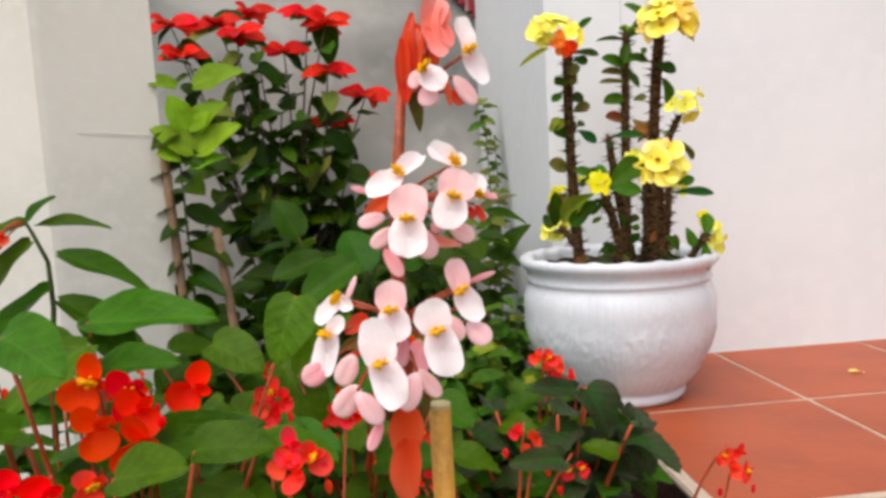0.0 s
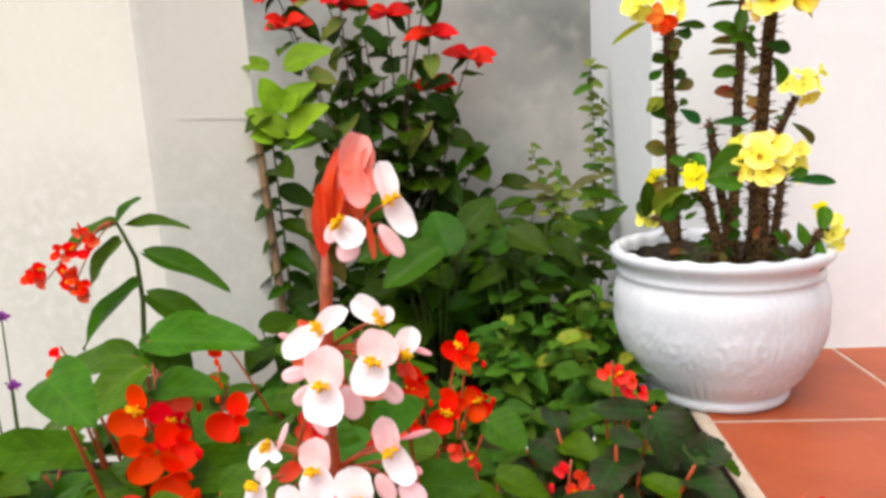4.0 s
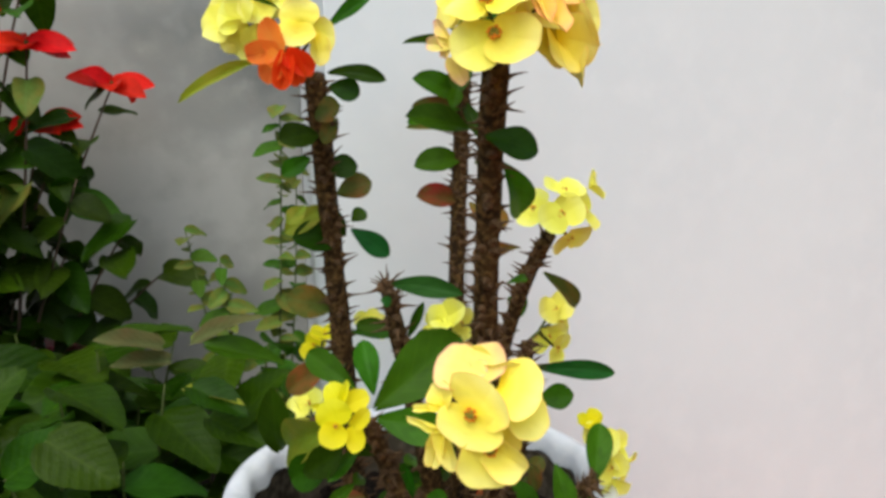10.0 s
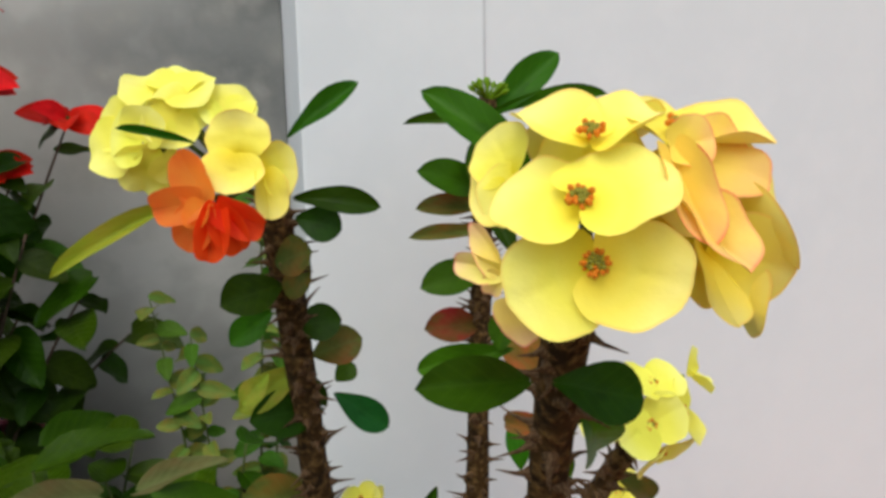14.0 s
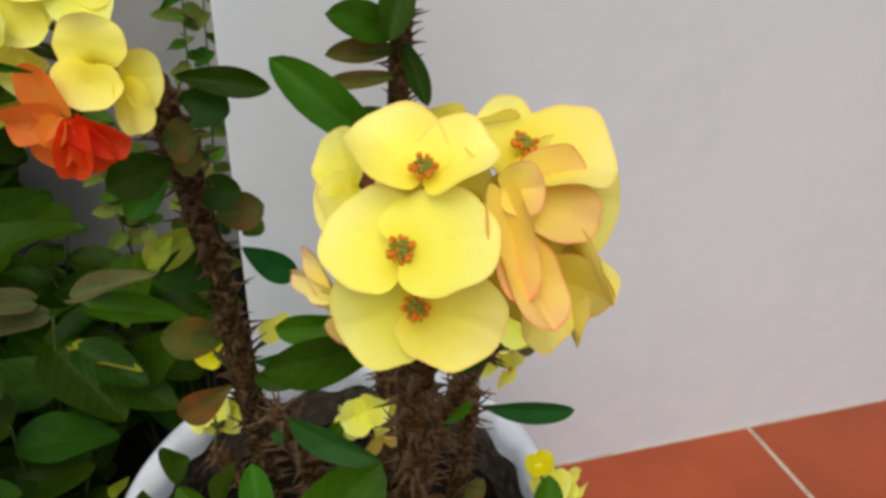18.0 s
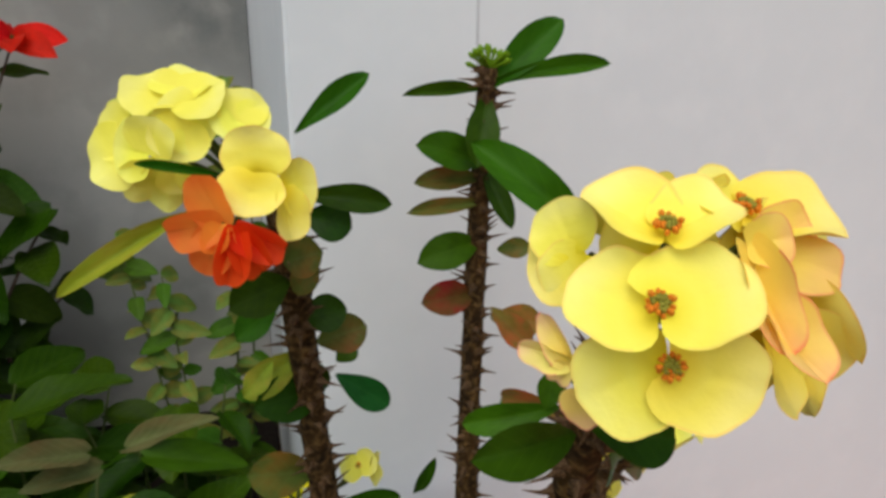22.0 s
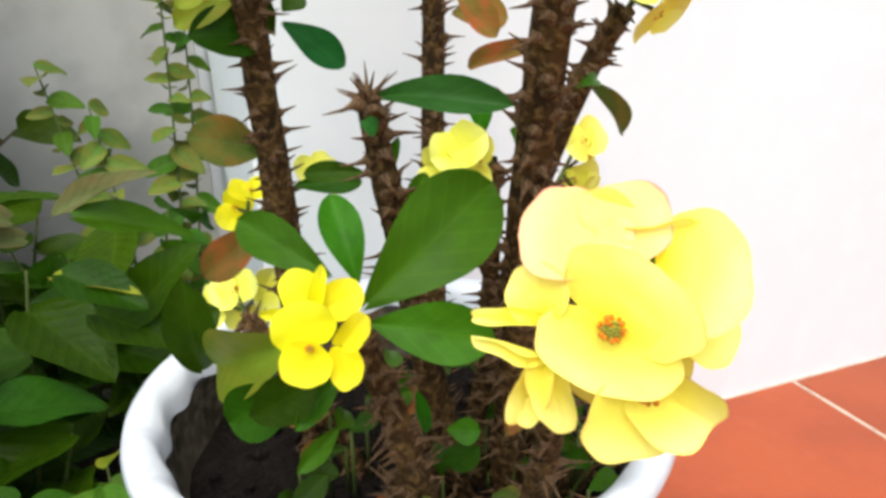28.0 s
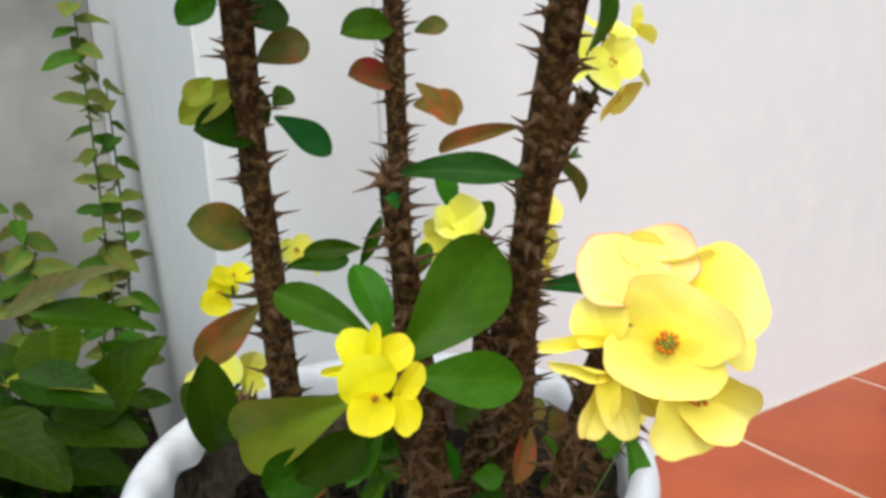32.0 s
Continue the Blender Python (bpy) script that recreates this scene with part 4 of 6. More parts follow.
HEAD_SIDES = [
    ((-0.0220, -0.2120, 0.7520), (0.79, -0.59, 0.15), "yellow", (((0.0050, -0.2049, 0.7522), 0.0340, "cup"), ((-0.0124, -0.2404, 0.7305), 0.0340, "cup"),)),
    ((-0.0300, -0.2220, 0.7370), (0.36, -0.83, -0.42), "yellow", (((-0.0281, -0.2339, 0.7119), 0.0320, "cup"), ((-0.0075, -0.2366, 0.7299), 0.0320, "flat"),)),
    ((-0.0180, -0.2050, 0.7350), (0.70, -0.60, -0.40), "yellow", (((-0.0159, -0.2324, 0.7096), 0.0280, "flat"),)),
    ((-0.0882, -0.1959, 0.7602), (-0.80, -0.45, 0.40), "yellow", (((-0.0886, -0.1824, 0.7746), 0.0240, "cup"),)),
    ((-0.0868, -0.1953, 0.7600), (-0.80, -0.45, 0.40), "yellow", (((-0.0980, -0.1868, 0.7472), 0.0270, "flat"),)),
    ((-0.0847, -0.1989, 0.7609), (-0.75, -0.59, 0.32), "yellow", (((-0.0949, -0.1948, 0.7447), 0.0220, "flat"),)),
    ((-0.0958, -0.2129, 0.7307), (-0.77, -0.64, 0.00), "tinged", (((-0.1018, -0.2056, 0.7461), 0.0090, "keel"), ((-0.1068, -0.1996, 0.7330), 0.0090, "keel"), ((-0.0986, -0.2095, 0.7231), 0.0080, "fold"),)),
    ((-0.0961, -0.2164, 0.7228), (-0.41, -0.82, -0.41), "tinged", (((-0.0866, -0.2138, 0.7080), 0.0120, "cup"),)),
    ((-0.0617, -0.2039, 0.7604), (-0.30, -0.75, 0.60), "yellow", (((-0.0786, -0.1950, 0.7631), 0.0340, "cup"), ((-0.0428, -0.2085, 0.7641), 0.0340, "cup"), ((-0.0634, -0.2094, 0.7527), 0.0340, "cup"),)),
    ((-0.0421, -0.2199, 0.7427), (0.16, -0.98, 0.10), "yellow", (((-0.0150, -0.2153, 0.7460), 0.0280, "cup"), ((-0.0206, -0.2188, 0.7211), 0.0280, "cup"), ((-0.0460, -0.2187, 0.7599), 0.0300, "cup"),)),
    ((-0.0328, -0.2138, 0.7571), (0.21, -0.83, 0.52), "yellow", (((-0.0385, -0.2076, 0.7693), 0.0300, "cup"), ((-0.0078, -0.2022, 0.7657), 0.0320, "cup"), ((-0.0427, -0.2260, 0.7414), 0.0320, "cup"),)),
    ((-0.0550, -0.1780, 0.7620), (-0.11, 0.53, 0.84), "yellow", (((-0.0667, -0.1934, 0.7811), 0.0320, "cup"), ((-0.0299, -0.1980, 0.7781), 0.0320, "cup"),)),
]
bract_head((-0.055, -0.19, 0.735), (-0.058, -0.185, 0.72), HEAD_FRONT + HEAD_SIDES, "round head of lemon yellow bracts, some edged salmon pink")
AGEING = [
    ((-0.1833, -0.0569, 0.7658), (-0.25, -0.92, 0.31), "yellow", (((-0.1816, -0.0534, 0.7876), 0.0320, "wave"), ((-0.1893, -0.0648, 0.7469), 0.0310, "cupover"),)),
    ((-0.1714, -0.0586, 0.7582), (0.36, -0.93, 0.05), "yellow", (((-0.1551, -0.0522, 0.7588), 0.0280, "cup"), ((-0.1697, -0.0594, 0.7329), 0.0170, "fold"),)),
    ((-0.2003, -0.0619, 0.7443), (-0.32, -0.95, 0.00), "orange", (((-0.2098, -0.0608, 0.7690), 0.0190, "cup"), ((-0.2247, -0.0559, 0.7404), 0.0180, "fold"), ((-0.2087, -0.0591, 0.7190), 0.0200, "cup"), ((-0.2049, -0.0656, 0.7304), 0.0130, "fold"),)),
    ((-0.1942, -0.0643, 0.7426), (0.00, -0.98, -0.21), "scarlet", (((-0.2003, -0.0603, 0.7141), 0.0160, "fold"), ((-0.1720, -0.0626, 0.7298), 0.0180, "fold"), ((-0.1833, -0.0593, 0.7190), 0.0170, "fold"),)),
]
FRESH = [
    ((-0.2164, -0.0219, 0.7992), (-0.10, -0.62, 0.78), "pale", (((-0.2431, -0.0130, 0.8027), 0.0300, "wave"), ((-0.1942, -0.0294, 0.7987), 0.0320, "wave"), ((-0.2118, -0.0047, 0.8109), 0.0300, "wave"),)),
    ((-0.1894, -0.0316, 0.7877), (0.10, -0.80, 0.60), "pale", (((-0.1739, -0.0320, 0.7846), 0.0260, "wave"), ((-0.1854, -0.0204, 0.8019), 0.0280, "wave"), ((-0.1992, -0.0372, 0.7818), 0.0240, "wave"),)),
    ((-0.2395, -0.0190, 0.7794), (-0.61, -0.76, 0.20), "pale", (((-0.2584, -0.0177, 0.7588), 0.0340, "wave"), ((-0.2435, -0.0109, 0.7979), 0.0300, "wave"), ((-0.2551, -0.0054, 0.7837), 0.0280, "cup"),)),
    ((-0.2319, -0.0318, 0.7740), (-0.40, -0.91, 0.10), "pale", (((-0.2468, -0.0249, 0.7758), 0.0300, "cup"), ((-0.2250, -0.0352, 0.7904), 0.0260, "cup"),)),
    ((-0.2132, -0.0286, 0.7880), (0.00, -0.95, 0.32), "pale", (((-0.2268, -0.0263, 0.7949), 0.0280, "wave"), ((-0.2022, -0.0318, 0.7784), 0.0280, "cup"), ((-0.2224, -0.0346, 0.7700), 0.0280, "cup"),)),
    ((-0.2231, -0.0303, 0.7665), (-0.11, -0.83, -0.55), "pale", (((-0.2453, -0.0184, 0.7531), 0.0280, "wave"), ((-0.2306, -0.0145, 0.7443), 0.0260, "wave"), ((-0.2126, -0.0239, 0.7548), 0.0240, "cup"),)),
    ((-0.2243, 0.0102, 0.7825), (-0.23, 0.69, 0.69), "pale", (((-0.2402, 0.0031, 0.8067), 0.0320, "wave"), ((-0.1938, 0.0044, 0.8003), 0.0320, "wave"),)),
]
bract_head((-0.19, -0.01, 0.75), (-0.168, 0.02, 0.735), AGEING + FRESH, "pale yellow flower head with orange and scarlet ageing bracts", 0.018)
bract_head((-0.075, -0.205, 0.492), (-0.07, -0.195, 0.485), [
    ((-0.0894, -0.2446, 0.5028), (-0.60, -0.75, 0.28), "yellow", (((-0.0781, -0.2500, 0.5234), 0.0440, "bowl"), ((-0.0999, -0.2484, 0.4845), 0.0420, "ear"),)),
    ((-0.0855, -0.2279, 0.5257), (-0.45, -0.50, 0.74), "tinged", (((-0.1073, -0.2148, 0.5240), 0.0340, "cup"), ((-0.0655, -0.2342, 0.5375), 0.0300, "wave"), ((-0.0779, -0.2364, 0.5246), 0.0140, "keel"),)),
    ((-0.0723, -0.2412, 0.5188), (0.10, -0.86, 0.50), "yellow", (((-0.0490, -0.2574, 0.5134), 0.0400, "cup"),)),
    ((-0.0808, -0.2504, 0.4845), (-0.21, -0.94, -0.26), "yellow", (((-0.0601, -0.2622, 0.4700), 0.0260, "bowl"), ((-0.0867, -0.2500, 0.4568), 0.0370, "cup"),)),
    ((-0.1067, -0.2313, 0.5026), (-0.83, -0.44, 0.34), "yellow", (((-0.1048, -0.2226, 0.5183), 0.0220, "cup"),)),
    ((-0.1054, -0.2312, 0.5014), (-0.81, -0.33, 0.48), "yellow", (((-0.1170, -0.2067, 0.4928), 0.0060, "keel"),)),
    ((-0.1074, -0.2337, 0.4909), (-0.55, -0.81, -0.20), "yellow", (((-0.1260, -0.2201, 0.4974), 0.0050, "keel"), ((-0.1107, -0.2245, 0.4633), 0.0120, "keel"), ((-0.1002, -0.2379, 0.4640), 0.0140, "cup"),)),
    ((-0.0631, -0.2424, 0.5074), (0.44, -0.89, 0.11), "yellow", (((-0.0470, -0.2503, 0.4860), 0.0300, "cup"),)),
    ((-0.0800, -0.2385, 0.4881), (-0.31, -0.94, -0.10), "yellow", (((-0.0630, -0.2420, 0.4691), 0.0320, "cup"), ((-0.0930, -0.2325, 0.4729), 0.0300, "cup"), ((-0.0955, -0.2352, 0.5054), 0.0300, "cup"),)),
    ((-0.0678, -0.2183, 0.5182), (0.00, 0.41, 0.91), "yellow", (((-0.0891, -0.2125, 0.5349), 0.0320, "cup"), ((-0.0604, -0.2443, 0.5298), 0.0320, "cup"),)),
], "low round head of lemon yellow bracts with a pink tinge")
bract_head((-0.15, -0.115, 0.45), (-0.142, -0.105, 0.445), [
    ((-0.1680, -0.1491, 0.4641), (-0.30, -0.93, 0.20), "gold", (((-0.1733, -0.1434, 0.4822), 0.0260, "flat"), ((-0.1748, -0.1524, 0.4484), 0.0210, "ring"),)),
    ((-0.1557, -0.1513, 0.4624), (-0.10, -0.97, 0.20), "gold", (((-0.1443, -0.1499, 0.4750), 0.0120, "cup"),)),
    ((-0.1558, -0.1514, 0.4620), (-0.10, -0.97, 0.20), "gold", (((-0.1543, -0.1553, 0.4441), 0.0140, "cup"),)),
    ((-0.1630, -0.1357, 0.4725), (-0.30, -0.86, 0.41), "gold", (((-0.1710, -0.1241, 0.4886), 0.0180, "flat"), ((-0.1839, -0.1256, 0.4708), 0.0050, "keel"), ((-0.1568, -0.1304, 0.4909), 0.0070, "keel"),)),
    ((-0.1589, -0.1374, 0.4750), (-0.10, -0.86, 0.50), "gold", (((-0.1421, -0.1375, 0.4803), 0.0170, "cup"),)),
], "small cluster of bright yellow flowers", 0.014)
flower_head((0.035, -0.075, 0.60), (0.03, -0.07, 0.588), [
    ((0.034, -0.084, 0.610), (-0.1, -0.9, 0.3), (1, 0, 0.5), "pale", 1.0),
    ((0.058, -0.077, 0.612), (0.6, -0.6, 0.4), (0.2, 0, 1), "pale", 0.95),
    ((0.014, -0.072, 0.614), (-0.6, -0.6, 0.4), (0.3, 0, 1), "pale", 0.85),
    ((0.045, -0.078, 0.590), (0.3, -0.7, -0.6), (1, 0, 0), "pale", 0.95),
    ((0.040, -0.074, 0.630), (0.1, -0.5, 0.8), (1, 0, 0.1), "pale", 0.9),
    ((0.066, -0.07, 0.632), (0.8, -0.4, 0.4), (0.2, 0.2, 1), "pale", -0.7),
], 0.0215, "small side head of lemon yellow bracts", 1)
flower_head((0.075, 0.055, 0.47), (0.04, 0.01, 0.468), [
    ((0.085, 0.05, 0.492), (0.2, -0.85, 0.4), (1, 0, 0.3), "pale", 1.0),
    ((0.096, 0.058, 0.478), (0.6, -0.7, 0), (0, 0, 1), "pale", 0.9),
    ((0.078, 0.05, 0.462), (0.1, -0.85, -0.3), (1, 0, 0.4), "pale", 1.0),
    ((0.09, 0.052, 0.446), (0.4, -0.8, -0.2), (0.3, 0, 1), "pale", 0.9),
], 0.0225, "pale yellow flowers behind the stems", 2)
flower_head((-0.05, -0.03, 0.505), (-0.025, -0.02, 0.50), [
    ((-0.058, -0.044, 0.514), (-0.3, -0.8, 0.5), (1, 0, 0.3), "pale", -1.0),
    ((-0.045, -0.04, 0.506), (0.4, -0.8, 0), (0.2, 0, 1), "pale", 0.9),
    ((-0.064, -0.036, 0.504), (-0.7, -0.6, 0.1), (0.3, 0, 1), "pale", -0.85),
    ((-0.05, -0.04, 0.486), (0.1, -0.85, -0.3), (1, 0, 0.4), "blush", -0.8),
], 0.0185, "pale yellow flowers tucked between the stems", 1)
flower_head((-0.125, 0.13, 0.46), (-0.145, 0.095, 0.45), [
    ((-0.112, 0.125, 0.472), (0.2, -0.8, 0.4), (1, 0, 0.2), "pale", 1.0),
    ((-0.098, 0.13, 0.463), (0.7, -0.5, 0.1), (0, 0, 1), "pale", 0.9),
], 0.017, "pair of pale yellow flowers", 3)
flower_head((-0.172, 0.145, 0.438), (-0.147, 0.09, 0.45), [
    ((-0.172, 0.145, 0.441), (-0.3, -0.9, 0.2), (0.5, 0, 1), "gold", 1.0),
    ((-0.16, 0.148, 0.453), (0, -0.6, 0.8), (1, 0, 0), "gold", 0.9),
], 0.018, "pair of yellow flowers beside a stem", 1)
flower_head((-0.175, 0.14, 0.36), (-0.18, 0.085, 0.365), [
    ((-0.18, 0.142, 0.372), (-0.4, -0.7, 0.6), (1, 0, 0.2), "pale", 1.0),
    ((-0.158, 0.146, 0.366), (0.3, -0.8, 0.4), (0.6, 0, 1), "pale", -0.95),
    ((-0.195, 0.15, 0.358), (-0.8, -0.5, 0.1), (0, 0, 1), "pale", 0.9),
    ((-0.174, 0.142, 0.35), (-0.2, -0.9, -0.3), (1, 0, 0), "pale", 0.9),
], 0.021, "low pale yellow flowers by the pot rim", 2)
flower_head((0.115, -0.01, 0.355), (0.085, -0.065, 0.348), [
    ((0.112, -0.016, 0.366), (0.0, -0.8, 0.5), (0.7, 0, -0.5), "pale", 1.0),
    ((0.132, -0.014, 0.352), (0.4, -0.8, 0.2), (0.2, 0, 1), "pale", 1.0),
    ((0.122, -0.02, 0.336), (-0.1, -0.9, 0.0), (0.9, 0, 0.4), "pale", 0.95),
    ((0.145, -0.008, 0.328), (0.6, -0.7, -0.3), (0.3, 0, 1), "pale", 0.95),
    ((0.128, -0.014, 0.318), (0.1, -0.8, -0.5), (1, 0, 0), "pale", -0.9),
    ((0.104, -0.01, 0.382), (-0.3, -0.5, 0.8), (0.8, 0, 0.2), "gold", -0.7),
], 0.021, "pale yellow flowers drooping over the pot rim", 0)
leaf(euphorbia, EU, (0.085, -0.06, 0.345), (0.103, -0.04, 0.395), 0.03, LEAF["g"], "spoon", (-0.15, -1.0, 0.45), 1)
leaf(euphorbia, EU, (0.08, -0.06, 0.335), (0.072, -0.1, 0.29), 0.024, LEAF["g"], "spoon", (-0.15, -1.0, 0.45), 2)
# young green buds on the middle stem
bm = bmesh.new()
rng = random.Random(8)
for k in range(22):
    a, e = rng.uniform(0, 6.28), rng.uniform(0.1, 1.3)
    d = Vector((math.cos(a) * math.cos(e), math.sin(a) * math.cos(e), math.sin(e)))
    p = Vector((0.014, 0.16, 0.803)) - EU
    tube(bm, [p, p + d * 0.014, p + d * 0.0185, p + d * 0.022], [0.0012, 0.0012, 0.0026, 0.0008], 6)
smooth(part("bud_tuft", bm, LEAF["lime"], euphorbia, "tuft of green flower buds"))

weeds = empty("grass_blade", (0.005, -0.06, 0.226), "thin green grass blade growing in the white pot", "grass")
stem_part(weeds, weeds.location, path_points((0.005, -0.06, 0.226), (0.06, -0.085, 0.345), (-0.005, 0, 0.008)), 0.0018, 0.0006, STEM_GREEN, "blade", 4)
stem_part(weeds, weeds.location, path_points((0.005, -0.06, 0.226), (-0.012, -0.09, 0.325), (0.004, 0, 0.012)), 0.0014, 0.0005, STEM_GREEN, "blade", 4)

# ---- begonias ----
WIDE = [petals("petals", [(1.1, 0.95, 1.3 + 0.35 * i, 0.5, 0.05, 0.3, 84), (1.35, 1.05, -1.4 - 0.35 * i, 0.4, 0.0, 0.34, 84), (0.85, 0.55, -0.3 + 0.3 * i, 0.5, -0.05, 0.2, 84)], 70 + i) for i in range(3)]
bm = bmesh.new()
rng = random.Random(5)
for k in range(16):
    a, e = rng.uniform(0, 6.28), rng.uniform(0.2, 1.5)
    d = Vector((math.cos(a) * math.cos(e), 0.6 * math.sin(a) * math.cos(e), math.sin(e)))
    tube(bm, [d * 0.03 + Vector((0, 0, 0.1)), d * 0.32 + Vector((0, 0, 0.22)), d * 0.48 + Vector((0, 0, 0.24))], [0.05, 0.085, 0.04], 5)
STAMENS = bpy.data.meshes.new("stamens")
bm.to_mesh(STAMENS)
bm.free()
STAMENS.materials.append(STAMEN)
bm = bmesh.new()
bmesh.ops.create_uvsphere(bm, u_segments=14, v_segments=10, radius=0.5, matrix=Matrix.Translation((0, -0.5, 0)) @ Matrix.Diagonal((0.8, 1.2, 0.42, 1)))
for v in bm.verts:
    v.co.x *= 1 + 0.25 * v.co.y
    v.co.z *= 1 - 0.35 * math.exp(-((v.co.x / 0.12) ** 2))
BUD = bpy.data.meshes.new("bud")
bm.to_mesh(BUD)
bm.free()
for p in BUD.polygons:
    p.use_smooth = True


def facing(place, normal, up, size):
    """A pose whose z looks along normal and whose y leans to up."""
    z = Vector(normal).normalized()
    y = (Vector(up) - z * Vector(up).dot(z)).normalized()
    return Matrix.Translation(place) @ Matrix((y.cross(z), y, z)).transposed().to_4x4() @ Matrix.Scale(size, 4)


def begonia_flower(parent, origin, place, normal, up, size, petal, shapes, variant=0, centre=True):
    m = facing(place, normal, up, size)
    f = child("flower", with_material(shapes[variant % len(shapes)], PETAL[petal]), parent, m, origin)
    if centre:
        child("stamen_tuft", STAMENS, parent, m, origin)
    return f


# the tall pink begonia spike with its stake
PB = Vector((-0.578, -1.045, BED_Z))
pink = empty("pink_begonia", PB, "tall pink flowering begonia spike on a red stem", "plant")
spine = [(-0.578, -1.045, BED_Z), (-0.58, -1.046, 0.2), (-0.576, -1.046, 0.32), (-0.573, -1.045, 0.38), (-0.574, -1.045, 0.44), (-0.57, -1.045, 0.5), (-0.566, -1.044, 0.535)]
stem_part(pink, PB, [Vector(p) for p in spine], 0.0052, 0.0026, STEM_RED, "stem", 10)


bm = bmesh.new()
bmesh.ops.create_uvsphere(bm, u_segments=16, v_segments=10, radius=0.5, matrix=Matrix.Translation((0.5, 0, 0)) @ Matrix.Diagonal((1, 1, 0.34, 1)))
for v in bm.verts:
    v.co.y *= 0.82 + 0.3 * v.co.x
    v.co.z *= 1 - 0.4 * math.exp(-((v.co.y / 0.1) ** 2)) if v.co.z > 0 else 1
    v.co.z += 0.06 * v.co.x * v.co.x
ROUND_BUD = bpy.data.meshes.new("bud")
bm.to_mesh(ROUND_BUD)
bm.free()
for p in ROUND_BUD.polygons:
    p.use_smooth = True


def spray(hub, flowers, buds, bracts, label):
    """A branching cluster on the pink spike: open two-petalled flowers, closed round buds and bracts."""
    hub = Vector(hub)
    bm = bmesh.new()
    for end in [Vector(f[0]) for f in flowers] + [Vector(b[0]) for b in buds]:
        end = end + Vector((0, 0.003, 0))
        tube(bm, [hub - PB, hub.lerp(end, 0.5) + Vector((0, 0.003, 0.001)) - PB, end - PB], [0.0012, 0.001, 0.0008], 5)
    head = smooth(part("flower_spray", bm, STEM_RED, pink, label))
    for n, (eye, normal, rows) in enumerate(flowers):
        z, eye = Vector(normal).normalized(), Vector(eye)
        for k, (tip, width, style, tone) in enumerate(rows):
            d = Vector(tip) - eye
            m = Matrix.Translation(eye + z * 0.0006 * k) @ frame_of(d, z) @ Matrix.Diagonal((d.length, width, d.length, 1))
            child("petal", with_material(BRACTS[style][(n + k) % 3], PETAL[tone]), head, m, PB)
        if rows[0][3] != "salmon":
            child("stamen_tuft", STAMENS, head, facing(eye + z * 0.001, z, Vector(rows[-1][0]) - eye, 0.0105), PB)
    for n, (base, tip, width, tone) in enumerate(buds):
        d = Vector(tip) - Vector(base)
        turn = frame_of(d, (0.25 * math.sin(3 * n), -1, 0.2 * math.cos(5 * n)))
        child("bud", with_material(ROUND_BUD, PETAL[tone]), head, Matrix.Translation(base) @ turn @ Matrix.Diagonal((d.length, width, 0.8 * width, 1)), PB)
    for n, (base, tip, width, kind, tone) in enumerate(bracts):
        leaf(head, PB, base, tip, width, LEAF["o"] if tone == "olive" else PETAL[tone], kind, (-0.3 + 0.2 * (n % 3), -0.8, 0.1), n, "bract")
    return head


